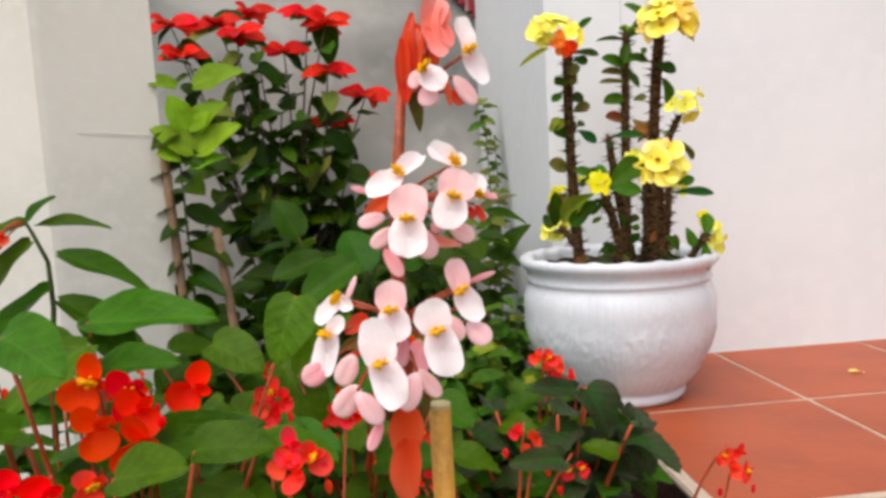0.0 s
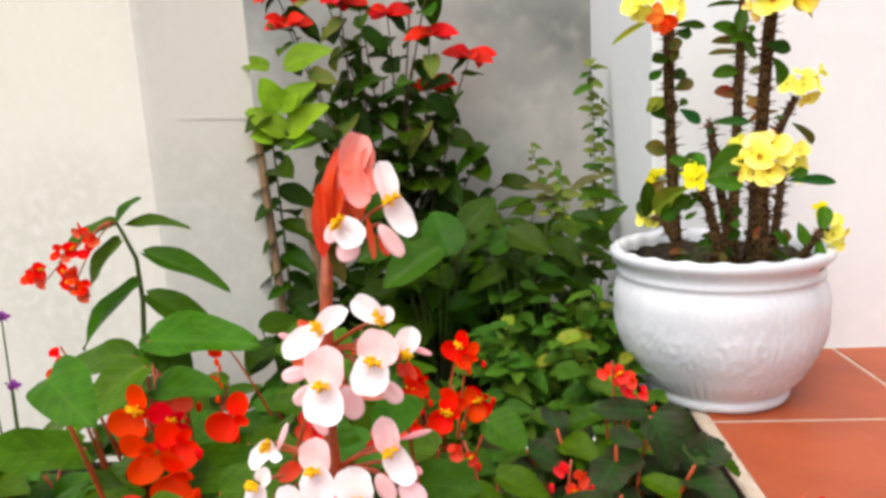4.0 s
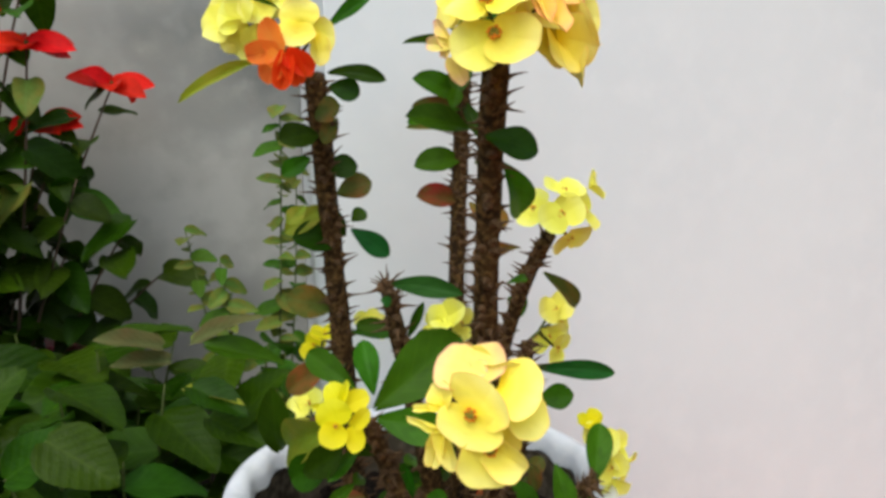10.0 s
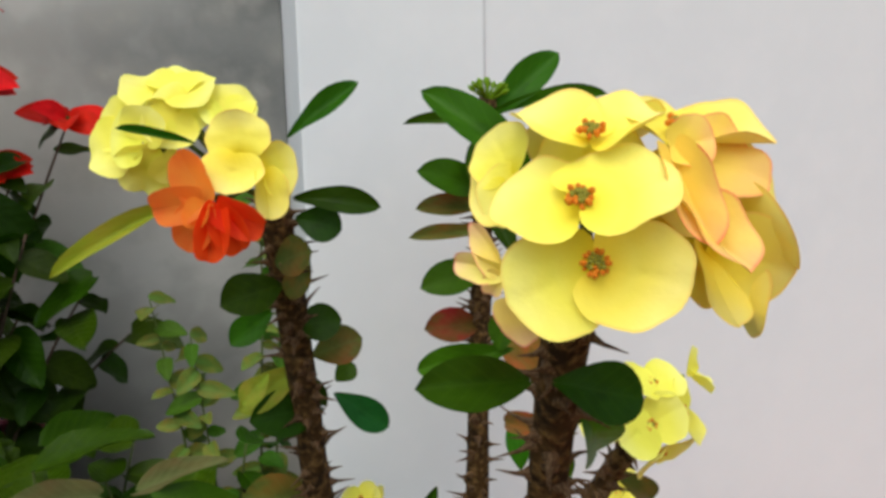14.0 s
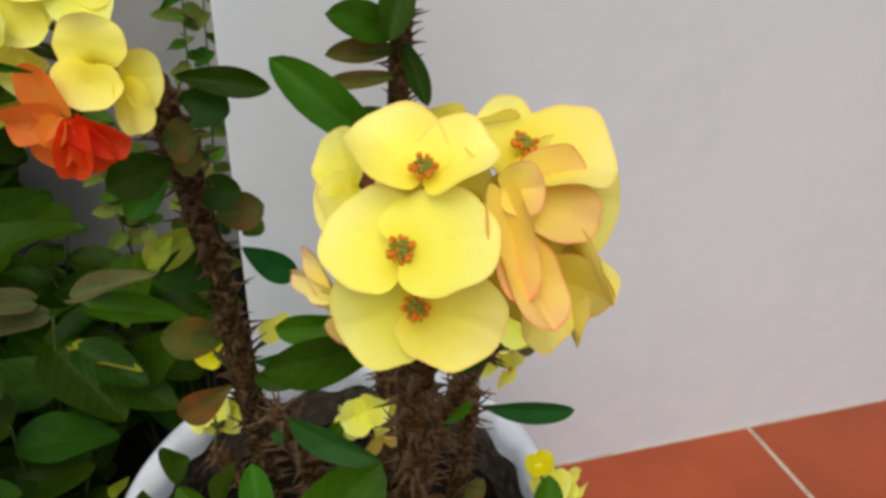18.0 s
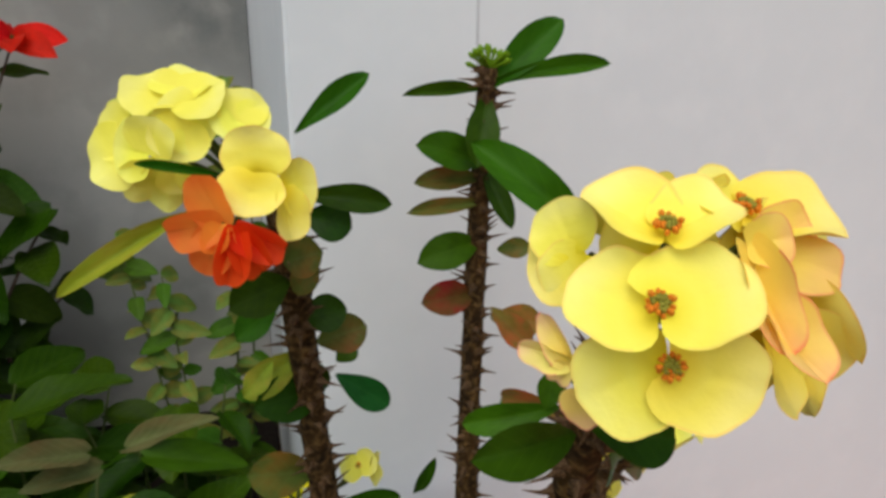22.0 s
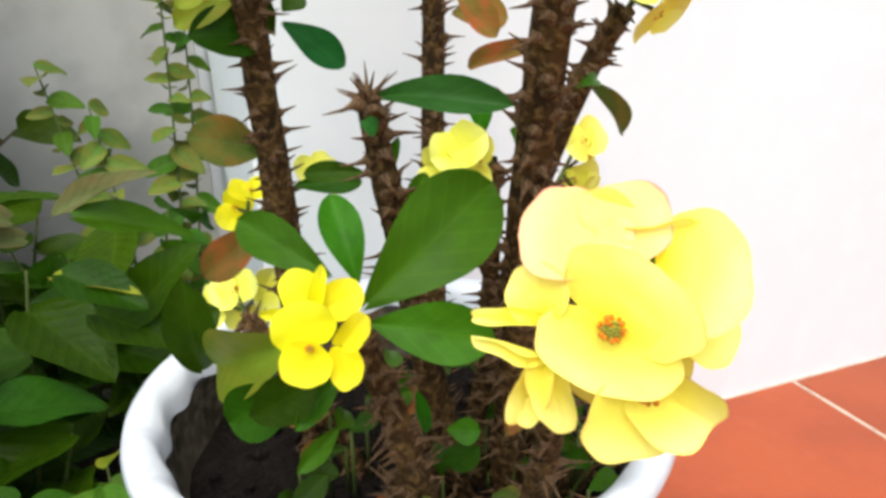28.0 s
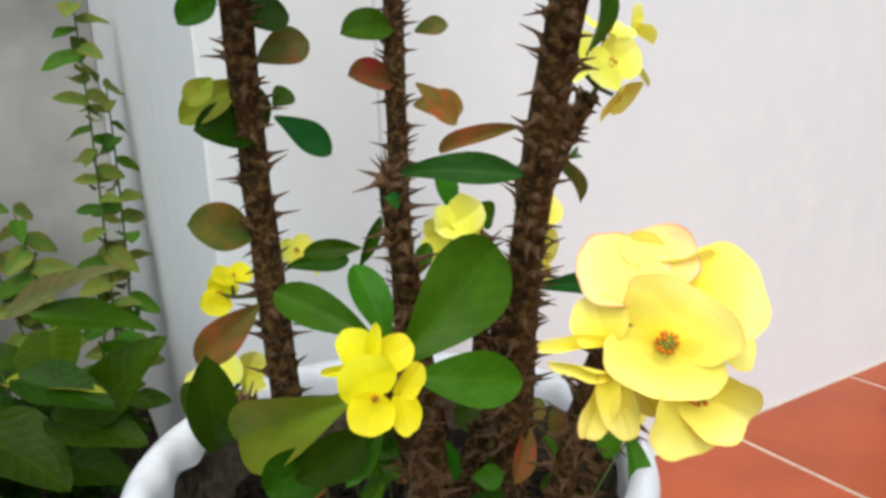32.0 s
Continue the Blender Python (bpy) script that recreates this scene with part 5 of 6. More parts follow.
spray((-0.565, -1.045, 0.528), [
    ((-0.5346, -1.0553, 0.5476), (0.29, -0.94, 0.16), (((-0.5384, -1.0535, 0.5646), 0.0093, "fold", "white"), ((-0.5265, -1.0555, 0.5315), 0.0108, "cup", "white"),)),
    ((-0.5522, -1.0525, 0.5608), (0.20, -0.94, 0.27), (((-0.5463, -1.0469, 0.5765), 0.0129, "bowl", "salmon"), ((-0.5460, -1.0557, 0.5449), 0.0114, "cup", "salmon"),)),
    ((-0.5450, -1.0527, 0.5614), (0.38, -0.89, 0.25), (((-0.5420, -1.0545, 0.5503), 0.0074, "cup", "salmon"), ((-0.5434, -1.0496, 0.5705), 0.0064, "cup", "salmon"),)),
    ((-0.5561, -1.0610, 0.5387), (0.00, -0.96, 0.28), (((-0.5468, -1.0634, 0.5303), 0.0127, "over", "white"),)),
], [
    ((-0.5595, -1.0592, 0.5393), (-0.5618, -1.0610, 0.5305), 0.0064, "pink"),
    ((-0.5566, -1.0583, 0.5316), (-0.5521, -1.0595, 0.5223), 0.0114, "pink"),
    ((-0.5407, -1.0537, 0.5369), (-0.5304, -1.0553, 0.5226), 0.0085, "pink"),
    ((-0.5455, -1.0535, 0.5404), (-0.5431, -1.0566, 0.5218), 0.0035, "coral"),
    ((-0.5412, -1.0507, 0.5309), (-0.5370, -1.0518, 0.5227), 0.0056, "coral"),
    ((-0.5575, -1.0488, 0.5618), (-0.5551, -1.0511, 0.5478), 0.0050, "salmon"),
    ((-0.5501, -1.0502, 0.5615), (-0.5490, -1.0518, 0.5516), 0.0035, "salmon"),
], [
    ((-0.5646, -1.0582, 0.5251), (-0.5606, -1.0471, 0.5729), 0.0096, "ovate", "coral"),
    ((-0.5648, -1.0548, 0.5552), (-0.5650, -1.0602, 0.5255), 0.0056, "ovate", "coral"),
    ((-0.5616, -1.0566, 0.5378), (-0.5567, -1.0490, 0.5712), 0.0086, "ovate", "coral"),
    ((-0.5584, -1.0444, 0.5641), (-0.5576, -1.0513, 0.5368), 0.0111, "ovate", "coral"),
    ((-0.5483, -1.0435, 0.5635), (-0.5532, -1.0487, 0.5375), 0.0111, "ovate", "coral"),
    ((-0.5619, -1.0530, 0.5296), (-0.5581, -1.0578, 0.5124), 0.0066, "ovate", "olive"),
], "nodding tip of pink flowers under coral bracts")
spray((-0.571, -1.045, 0.478), [
    ((-0.5680, -1.0661, 0.4678), (-0.09, -0.98, 0.20), (((-0.5660, -1.0628, 0.4851), 0.0185, "cup", "pink"), ((-0.5690, -1.0696, 0.4496), 0.0180, "over", "white"),)),
    ((-0.5452, -1.0633, 0.4774), (0.01, -0.98, 0.19), (((-0.5408, -1.0606, 0.4907), 0.0182, "cup", "pink"), ((-0.5507, -1.0662, 0.4624), 0.0165, "over", "white"),)),
    ((-0.5710, -1.0556, 0.4893), (-0.06, -0.85, 0.53), (((-0.5576, -1.0512, 0.4977), 0.0095, "fold", "white"), ((-0.5863, -1.0610, 0.4791), 0.0128, "cup", "white"),)),
    ((-0.5427, -1.0538, 0.4940), (0.02, -0.93, 0.37), (((-0.5555, -1.0507, 0.5027), 0.0102, "fold", "white"), ((-0.5371, -1.0523, 0.4974), 0.0073, "cup", "white"),)),
    ((-0.5344, -1.0541, 0.4780), (0.37, -0.90, 0.24), (((-0.5291, -1.0493, 0.4883), 0.0108, "flat", "white"),)),
], [
    ((-0.5785, -1.0528, 0.4698), (-0.5923, -1.0518, 0.4663), 0.0079, "pink"),
    ((-0.5745, -1.0558, 0.4637), (-0.5865, -1.0555, 0.4549), 0.0084, "pink"),
    ((-0.5801, -1.0542, 0.4538), (-0.5720, -1.0564, 0.4393), 0.0079, "bud"),
    ((-0.5621, -1.0550, 0.4627), (-0.5566, -1.0570, 0.4474), 0.0119, "pink"),
    ((-0.5468, -1.0543, 0.4646), (-0.5352, -1.0563, 0.4554), 0.0097, "pink"),
    ((-0.5499, -1.0577, 0.4677), (-0.5559, -1.0578, 0.4605), 0.0062, "bud"),
    ((-0.5834, -1.0451, 0.4815), (-0.5952, -1.0436, 0.4850), 0.0037, "bud"),
    ((-0.5320, -1.0502, 0.4793), (-0.5208, -1.0516, 0.4758), 0.0034, "bud"),
    ((-0.5327, -1.0527, 0.4731), (-0.5287, -1.0540, 0.4643), 0.0043, "coral"),
    ((-0.5361, -1.0525, 0.4724), (-0.5343, -1.0533, 0.4658), 0.0051, "coral"),
    ((-0.5741, -1.0484, 0.4572), (-0.5773, -1.0486, 0.4517), 0.0046, "bud"),
], [
    ((-0.5725, -1.0460, 0.4829), (-0.5848, -1.0460, 0.4913), 0.0098, "ovate", "coral"),
    ((-0.5755, -1.0460, 0.4802), (-0.5899, -1.0477, 0.4688), 0.0086, "ovate", "coral"),
    ((-0.5696, -1.0447, 0.4581), (-0.5394, -1.0480, 0.4530), 0.0069, "ovate", "salmon"),
], "cluster of pale pink flowers and buds")
spray((-0.575, -1.045, 0.415), [
    ((-0.5784, -1.0574, 0.4227), (-0.09, -0.98, 0.20), (((-0.5777, -1.0544, 0.4377), 0.0153, "cup", "pink"), ((-0.5770, -1.0607, 0.4067), 0.0164, "over", "white"),)),
    ((-0.5845, -1.0711, 0.4002), (-0.19, -0.98, 0.10), (((-0.5877, -1.0682, 0.4221), 0.0174, "cup", "white"), ((-0.5778, -1.0747, 0.3784), 0.0169, "over", "white"),)),
    ((-0.5571, -1.0664, 0.4130), (0.01, -1.00, 0.09), (((-0.5608, -1.0650, 0.4285), 0.0178, "cup", "white"), ((-0.5513, -1.0685, 0.3898), 0.0172, "over", "white"),)),
    ((-0.5432, -1.0520, 0.4294), (0.11, -0.98, 0.18), (((-0.5467, -1.0493, 0.4460), 0.0116, "fold", "pink"), ((-0.5344, -1.0539, 0.4136), 0.0127, "cup", "white"),)),
    ((-0.6040, -1.0423, 0.4278), (-0.44, -0.85, 0.29), (((-0.6167, -1.0400, 0.4157), 0.0099, "cup", "white"), ((-0.5972, -1.0475, 0.4229), 0.0076, "fold", "white"),)),
    ((-0.6100, -1.0494, 0.4113), (-0.46, -0.88, 0.11), (((-0.6021, -1.0524, 0.4206), 0.0086, "cup", "white"), ((-0.6146, -1.0498, 0.3897), 0.0138, "over", "white"),)),
], [
    ((-0.6022, -1.0428, 0.4247), (-0.5954, -1.0420, 0.4395), 0.0032, "pink"),
    ((-0.6119, -1.0487, 0.3965), (-0.6252, -1.0484, 0.3869), 0.0127, "bud"),
    ((-0.5985, -1.0536, 0.4008), (-0.6066, -1.0543, 0.3859), 0.0120, "pink"),
    ((-0.5971, -1.0572, 0.3860), (-0.6088, -1.0575, 0.3710), 0.0136, "pink"),
    ((-0.5980, -1.0614, 0.3835), (-0.5867, -1.0640, 0.3675), 0.0118, "pink"),
    ((-0.5867, -1.0580, 0.3669), (-0.5939, -1.0588, 0.3519), 0.0069, "bud"),
    ((-0.5678, -1.0634, 0.3917), (-0.5752, -1.0646, 0.3731), 0.0124, "pink"),
    ((-0.5675, -1.0574, 0.3915), (-0.5564, -1.0599, 0.3775), 0.0091, "pink"),
    ((-0.5608, -1.0548, 0.4040), (-0.5671, -1.0559, 0.3872), 0.0086, "bud"),
    ((-0.5403, -1.0519, 0.4124), (-0.5288, -1.0540, 0.4020), 0.0122, "pink"),
    ((-0.5506, -1.0525, 0.4174), (-0.5434, -1.0544, 0.4044), 0.0104, "pink"),
    ((-0.5726, -1.0534, 0.4076), (-0.5747, -1.0546, 0.3928), 0.0080, "bud"),
    ((-0.5652, -1.0522, 0.4061), (-0.5693, -1.0529, 0.3948), 0.0081, "bud"),
    ((-0.5399, -1.0480, 0.4324), (-0.5235, -1.0490, 0.4377), 0.0035, "bud"),
    ((-0.5950, -1.0458, 0.4010), (-0.6035, -1.0455, 0.3956), 0.0047, "coral"),
    ((-0.5323, -1.0480, 0.4191), (-0.5302, -1.0486, 0.4146), 0.0029, "bud"),
], [
    ((-0.5909, -1.0445, 0.4183), (-0.6030, -1.0461, 0.4106), 0.0088, "ovate", "coral"),
    ((-0.5817, -1.0491, 0.3799), (-0.5801, -1.0513, 0.3594), 0.0099, "ovate", "olive"),
    ((-0.5656, -1.0488, 0.3784), (-0.5680, -1.0527, 0.3573), 0.0099, "ovate", "olive"),
    ((-0.5947, -1.0433, 0.4064), (-0.6066, -1.0447, 0.4016), 0.0064, "ovate", "olive"),
    ((-0.5891, -1.0526, 0.3786), (-0.5828, -1.0546, 0.3644), 0.0082, "ovate", "olive"),
    ((-0.5742, -1.0527, 0.3714), (-0.5751, -1.0577, 0.3404), 0.0175, "ovate", "coral"),
    ((-0.5733, -1.0545, 0.3539), (-0.5784, -1.0593, 0.3204), 0.0164, "ovate", "coral"),
    ((-0.5771, -1.0431, 0.4050), (-0.5896, -1.0430, 0.3939), 0.0088, "ovate", "coral"),
], "broad cluster of pale pink flowers and rounded buds")
stake = empty("bamboo_stake", (-0.555, -1.03, BED_Z), "yellow bamboo stake beside the pink begonia", "stake")
stem_part(stake, stake.location, [Vector((-0.555, -1.03, z)) for z in (BED_Z - 0.03, 0.1, 0.2, 0.204, 0.208, 0.364)], 0.0064, 0.006, BAMBOO, "cane", 14)
bm = bmesh.new()
lathe(bm, [(0.0, 0.3646 - BED_Z), (0.0045, 0.3646 - BED_Z), (0.0061, 0.3642 - BED_Z), (0.0061, 0.362 - BED_Z)], 14)
part("cut_end", bm, surface("cut_bamboo", (0.6, 0.5, 0.26), (0.5, 0.4, 0.2), (0.66, 0.56, 0.34), 90, 0.7), stake)


def red_begonia(place, tips, leaves, mats, size, seed, label, petal="red", flower=0.022, count=1, kind="heart"):
    """A bushy begonia: fleshy stems with lop-sided leaves, flowers nodding at the given tips."""
    rng = random.Random(seed)
    o = Vector(place)
    plant = empty("red_begonia", o, label, "plant", "red begonias in the bed")
    for t in tips:
        t = Vector(t)
        pts = path_points(o + Vector((rng.uniform(-0.04, 0.04), rng.uniform(-0.04, 0.04), 0)), t + Vector((0, 0, 0.012)), (rng.uniform(-0.03, 0.03), 0.03, 0.05))
        stalk = stem_part(plant, o, pts, 0.0038, 0.0013, STEM_RED, "flower_stalk", 6)
        for k in range(count):
            a = 6.28 * k / count + rng.uniform(-0.5, 0.5)
            off = Vector((0.8 * flower * math.cos(a), -0.008 + 0.3 * flower * math.sin(a), 0.8 * flower * math.sin(a))) if count > 1 else Vector((0, -0.006, 0))
            begonia_flower(stalk, o, t + off, (off.x * 30 + rng.uniform(-0.35, 0.35), -1, rng.uniform(0.0, 0.7)), (rng.uniform(-0.9, 0.9), 0, 1), flower * rng.uniform(0.85, 1.12), petal if rng.random() < 0.85 else "rosered", WIDE, k + seed, rng.random() < 0.4)
        for k in range(2):
            b = t + Vector((rng.uniform(-0.025, 0.025), rng.uniform(-0.02, 0.01), rng.uniform(-0.03, 0.0)))
            child("bud", with_material(BUD, PETAL[petal]), stalk, facing(b, (rng.uniform(-1, 1), -1, 0), (0, 0, 1), 0.011), o)
    for a, b, bend, many in leaves:
        leafy(plant, o, o + Vector(a), o + Vector(b), bend, 0.0045, many, kind, mats, size, 0.68, rng, 0.2, 0.18, STEM_RED, (0, -0.55, 1.0), 0.25)
    return plant


def spread(radius, height, n, seed, count):
    rng = random.Random(seed)
    rows = []
    for k in range(n):
        a = 6.28 * k / n + rng.uniform(-0.4, 0.4)
        r = radius * rng.uniform(0.35, 1.0)
        rows.append(((0.02 * math.cos(a), 0.02 * math.sin(a), 0), (r * math.cos(a), r * math.sin(a), height * rng.uniform(0.6, 1.05)), (0, 0, 0.04), count))
    return rows


G = LEAF["begonia"]
D = LEAF["bronze"]
red_begonia((-0.86, -0.68, BED_Z), [(-0.866, -0.716, 0.312), (-0.833, -0.721, 0.3), (-0.818, -0.739, 0.285), (-0.863, -0.725, 0.268), (-0.812, -0.752, 0.262), (-0.778, -0.693, 0.292), (-0.882, -0.6, 0.287)], spread(0.17, 0.42, 9, 1, 6), [G], 0.1, 1, "green-leaved begonia bush with large vermilion flowers", "red", 0.0225)
red_begonia((-0.95, -0.84, BED_Z), [(-0.851, -0.9, 0.285), (-0.825, -0.9, 0.28), (-0.855, -0.76, 0.225)], spread(0.15, 0.38, 7, 2, 6), [G], 0.1, 2, "leafy begonia with red flower clusters at the bed edge", "red", 0.015)
red_begonia((-0.7, -0.8, BED_Z), [(-0.658, -0.85, 0.272), (-0.711, -0.62, 0.25), (-0.634, -0.6, 0.228)], spread(0.15, 0.36, 8, 3, 6), [G], 0.1, 3, "begonia with broad green leaves and pinkish red flowers", "rosered", 0.0125, 4)
red_begonia((-0.62, -0.42, BED_Z), [(-0.563, -0.35, 0.25), (-0.552, -0.345, 0.23), (-0.64, -0.37, 0.191), (-0.63, -0.375, 0.205), (-0.581, -0.458, 0.187), (-0.57, -0.44, 0.205), (-0.637, -0.428, 0.157), (-0.539, -0.36, 0.167), (-0.548, -0.365, 0.16), (-0.593, -0.45, 0.17)], spread(0.16, 0.34, 9, 4, 6), [G, G, LEAF["rose"]], 0.085, 4, "begonia covered in scarlet flower clusters", "red", 0.021)
red_begonia((-0.79, -0.32, BED_Z), [(-0.774, -0.28, 0.197), (-0.72, -0.25, 0.238), (-0.672, -0.28, 0.248), (-0.937, -0.36, 0.26)], spread(0.17, 0.36, 8, 5, 6), [G], 0.095, 5, "begonia bush with few scarlet flowers by the pillar", "red", 0.0135)
red_begonia((-0.35, -0.45, BED_Z), [(-0.321, -0.348, 0.191), (-0.338, -0.36, 0.207), (-0.306, -0.36, 0.172)], spread(0.15, 0.32, 14, 6, 9), [D, D, G], 0.072, 6, "dark-leaved begonia with red flowers leaning over the terrace edge", "rosered", 0.0115, 2, "toothed")
red_begonia((-0.46, -0.66, BED_Z), [(-0.423, -0.614, 0.182), (-0.412, -0.62, 0.16), (-0.546, -0.62, 0.14), (-0.55, -0.55, 0.176), (-0.592, -0.55, 0.149), (-0.367, -0.62, 0.141)], spread(0.16, 0.29, 14, 7, 9), [D, G, G], 0.072, 7, "low begonia with glossy leaves and pinkish red flowers", "rosered", 0.011, 2, "toothed")
red_begonia((-0.22, -0.62, BED_Z), [(-0.148, -0.578, 0.118), (-0.14, -0.578, 0.095)], spread(0.11, 0.21, 11, 8, 8), [D, D, G], 0.066, 8, "dark begonia with a red bloom over the step", "rosered", 0.012, 2, "toothed")
red_begonia((-1.0, -0.5, BED_Z), [(-1.066, -0.55, 0.315), (-1.05, -0.58, 0.3), (-1.0, -0.52, 0.27)], spread(0.17, 0.4, 10, 12, 6), [G], 0.095, 12, "leafy begonia with red flowers at the pillar's foot", "red", 0.011)
red_begonia((-0.98, -0.38, BED_Z), [(-0.93, -0.4, 0.22)], spread(0.14, 0.34, 9, 13, 6), [G, LEAF["rose"]], 0.085, 13, "bushy green begonia close to the pillar", "red", 0.012)
red_begonia((-1.1, -0.72, BED_Z), [], spread(0.17, 0.4, 10, 14, 6), [G], 0.1, 14, "green begonia bush at the outer side of the bed", "red", 0.018)
red_begonia((-0.78, -0.55, BED_Z), [], spread(0.15, 0.33, 9, 15, 6), [G, G, LEAF["rose"]], 0.095, 15, "dense begonia leaves in the middle of the bed")
red_begonia((-0.97, -0.95, BED_Z), [], spread(0.15, 0.38, 9, 16, 6), [G], 0.1, 16, "dense green begonia foliage at the front of the bed")
red_begonia((-0.8, -0.9, BED_Z), [], spread(0.13, 0.36, 9, 17, 6), [G, G, D], 0.09, 17, "broad dark green begonia leaves at the front")
red_begonia((-1.2, -0.58, BED_Z), [], spread(0.16, 0.38, 10, 18, 6), [G, LEAF["rose"]], 0.09, 18, "leafy green begonia below the purple flowers")
red_begonia((-1.2, -0.86, BED_Z), [], spread(0.18, 0.4, 10, 19, 6), [G], 0.1, 19, "tall begonia foliage at the bed's outer end")
red_begonia((-0.82, -0.08, BED_Z), [(-0.74, -0.2, 0.21), (-0.76, -0.19, 0.2)], spread(0.17, 0.33, 10, 22, 6), [G], 0.095, 22, "green begonia with scarlet flowers before the plant stakes", "red", 0.015)
red_begonia((-0.66, -0.92, BED_Z), [], spread(0.14, 0.28, 7, 9, 6), [G, D], 0.09, 9, "leafy begonia with no open flowers")
red_begonia((-0.36, -0.88, BED_Z), [(-0.42, -0.86, 0.1)], spread(0.14, 0.23, 11, 10, 8), [D, G], 0.072, 10, "low dark-leaved begonia at the front of the bed", "rosered", 0.012, 2, "toothed")
red_begonia((-0.9, -1.0, BED_Z), [(-0.712, -0.95, 0.27)], spread(0.15, 0.26, 7, 11, 6), [G], 0.095, 11, "begonia with red flowers at the front of the bed")
FRONT_LEAVES = [
    (-0.905, -0.62, 0.353, -0.764, -0.66, 0.366, 0.058),
    (-0.89, -0.66, 0.336, -0.96, -0.72, 0.297, 0.057),
    (-0.938, -0.6, 0.328, -1.044, -0.6, 0.332, 0.05),
    (-0.883, -0.66, 0.31, -0.793, -0.7, 0.326, 0.042),
    (-0.901, -0.8, 0.376, -0.841, -0.85, 0.363, 0.056),
    (-0.86, -0.72, 0.218, -0.733, -0.78, 0.297, 0.057),
    (-0.799, -0.62, 0.223, -0.73, -0.66, 0.205, 0.065),
    (-0.674, -0.66, 0.373, -0.698, -0.7, 0.316, 0.062),
    (-0.753, -0.8, 0.263, -0.69, -0.82, 0.28, 0.045),
    (-0.803, -0.85, 0.265, -0.741, -0.88, 0.285, 0.045),
    (-0.912, -0.6, 0.357, -0.857, -0.64, 0.312, 0.052),
]
MIDDLE_LEAVES = [
    (-0.709, -0.42, 0.221, -0.637, -0.45, 0.313, 0.056),
    (-0.857, -0.3, 0.248, -0.775, -0.35, 0.227, 0.078),
    (-0.736, -0.4, 0.236, -0.674, -0.46, 0.158, 0.078),
    (-0.604, -0.66, 0.297, -0.622, -0.72, 0.277, 0.056),
    (-0.602, -0.6, 0.156, -0.535, -0.64, 0.178, 0.058),
    (-0.754, -0.5, 0.181, -0.686, -0.55, 0.152, 0.066),
    (-0.522, -0.5, 0.192, -0.473, -0.53, 0.166, 0.057),
]
EDGE_LEAVES = [
    (-0.3, -0.42, 0.166, -0.393, -0.45, 0.19, 0.054),
    (-0.292, -0.45, 0.169, -0.224, -0.47, 0.143, 0.07),
    (-0.311, -0.5, 0.194, -0.276, -0.55, 0.135, 0.08),
    (-0.278, -0.5, 0.137, -0.208, -0.5, 0.115, 0.062),
    (-0.387, -0.65, 0.159, -0.455, -0.7, 0.193, 0.049),
    (-0.27, -0.55, 0.143, -0.227, -0.58, 0.089, 0.066),
    (-0.334, -0.5, 0.151, -0.384, -0.54, 0.128, 0.066),
]
for rows, owner, tone in ((FRONT_LEAVES, "red_begonia", G), (MIDDLE_LEAVES, "red_begonia.003", G), (EDGE_LEAVES, "red_begonia.005", D)):
    plant = bpy.data.objects[owner]
    o = plant.location
    for n, (bx, by, bz, tx, ty, tz, width) in enumerate(rows):
        base = Vector((bx, by, bz))
        stem_part(plant, o, path_points((o.x, o.y, o.z), base, (0, 0, 0.03), 5), 0.003, 0.002, STEM_RED, "leaf_stalk", 5)
        tip = Vector((tx, ty, tz))
        if tone is D:
            leaf(plant, o, base, base.lerp(tip, 0.8), width * 0.78, tone, "toothed", (0.15, -0.75, 0.85), n)
        else:
            leaf(plant, o, base, tip, width, tone, "heart", (0, -0.75, 0.85), n)

# leggy begonia against the pillar
LB = Vector((-1.095, -0.34, BED_Z))
leggy = empty("tall_begonia", LB, "leggy begonia with drooping leaves and coral red flowers", "plant")
main = [Vector(p) for p in ((-1.095, -0.34, BED_Z), (-1.09, -0.335, 0.1), (-1.087, -0.33, 0.208), (-1.073, -0.33, 0.33), (-1.074, -0.33, 0.399), (-1.092, -0.33, 0.444), (-1.1, -0.33, 0.46))]
stem_part(leggy, LB, main, 0.0055, 0.0025, STEM_GREEN, "stem", 8)
for base, tip, w in (((-1.06, -0.33, 0.407), (-0.923, -0.34, 0.366), 0.04), ((-1.065, -0.33, 0.339), (-0.928, -0.34, 0.272), 0.048), ((-1.074, -0.33, 0.361), (-1.191, -0.35, 0.266), 0.046), ((-1.082, -0.33, 0.452), (-0.983, -0.34, 0.464), 0.026),
                     ((-1.1, -0.33, 0.456), (-1.21, -0.35, 0.43), 0.038), ((-1.09, -0.34, 0.432), (-1.15, -0.36, 0.367), 0.05), ((-1.087, -0.33, 0.25), (-1.01, -0.38, 0.22), 0.05), ((-1.09, -0.335, 0.2), (-1.17, -0.38, 0.2), 0.05), ((-1.1, -0.33, 0.458), (-1.06, -0.33, 0.5), 0.03)):
    leaf(leggy, LB, base, tip, w, G, "ovate", (-0.1, -0.6, 1), len(leggy.children))
rng = random.Random(17)
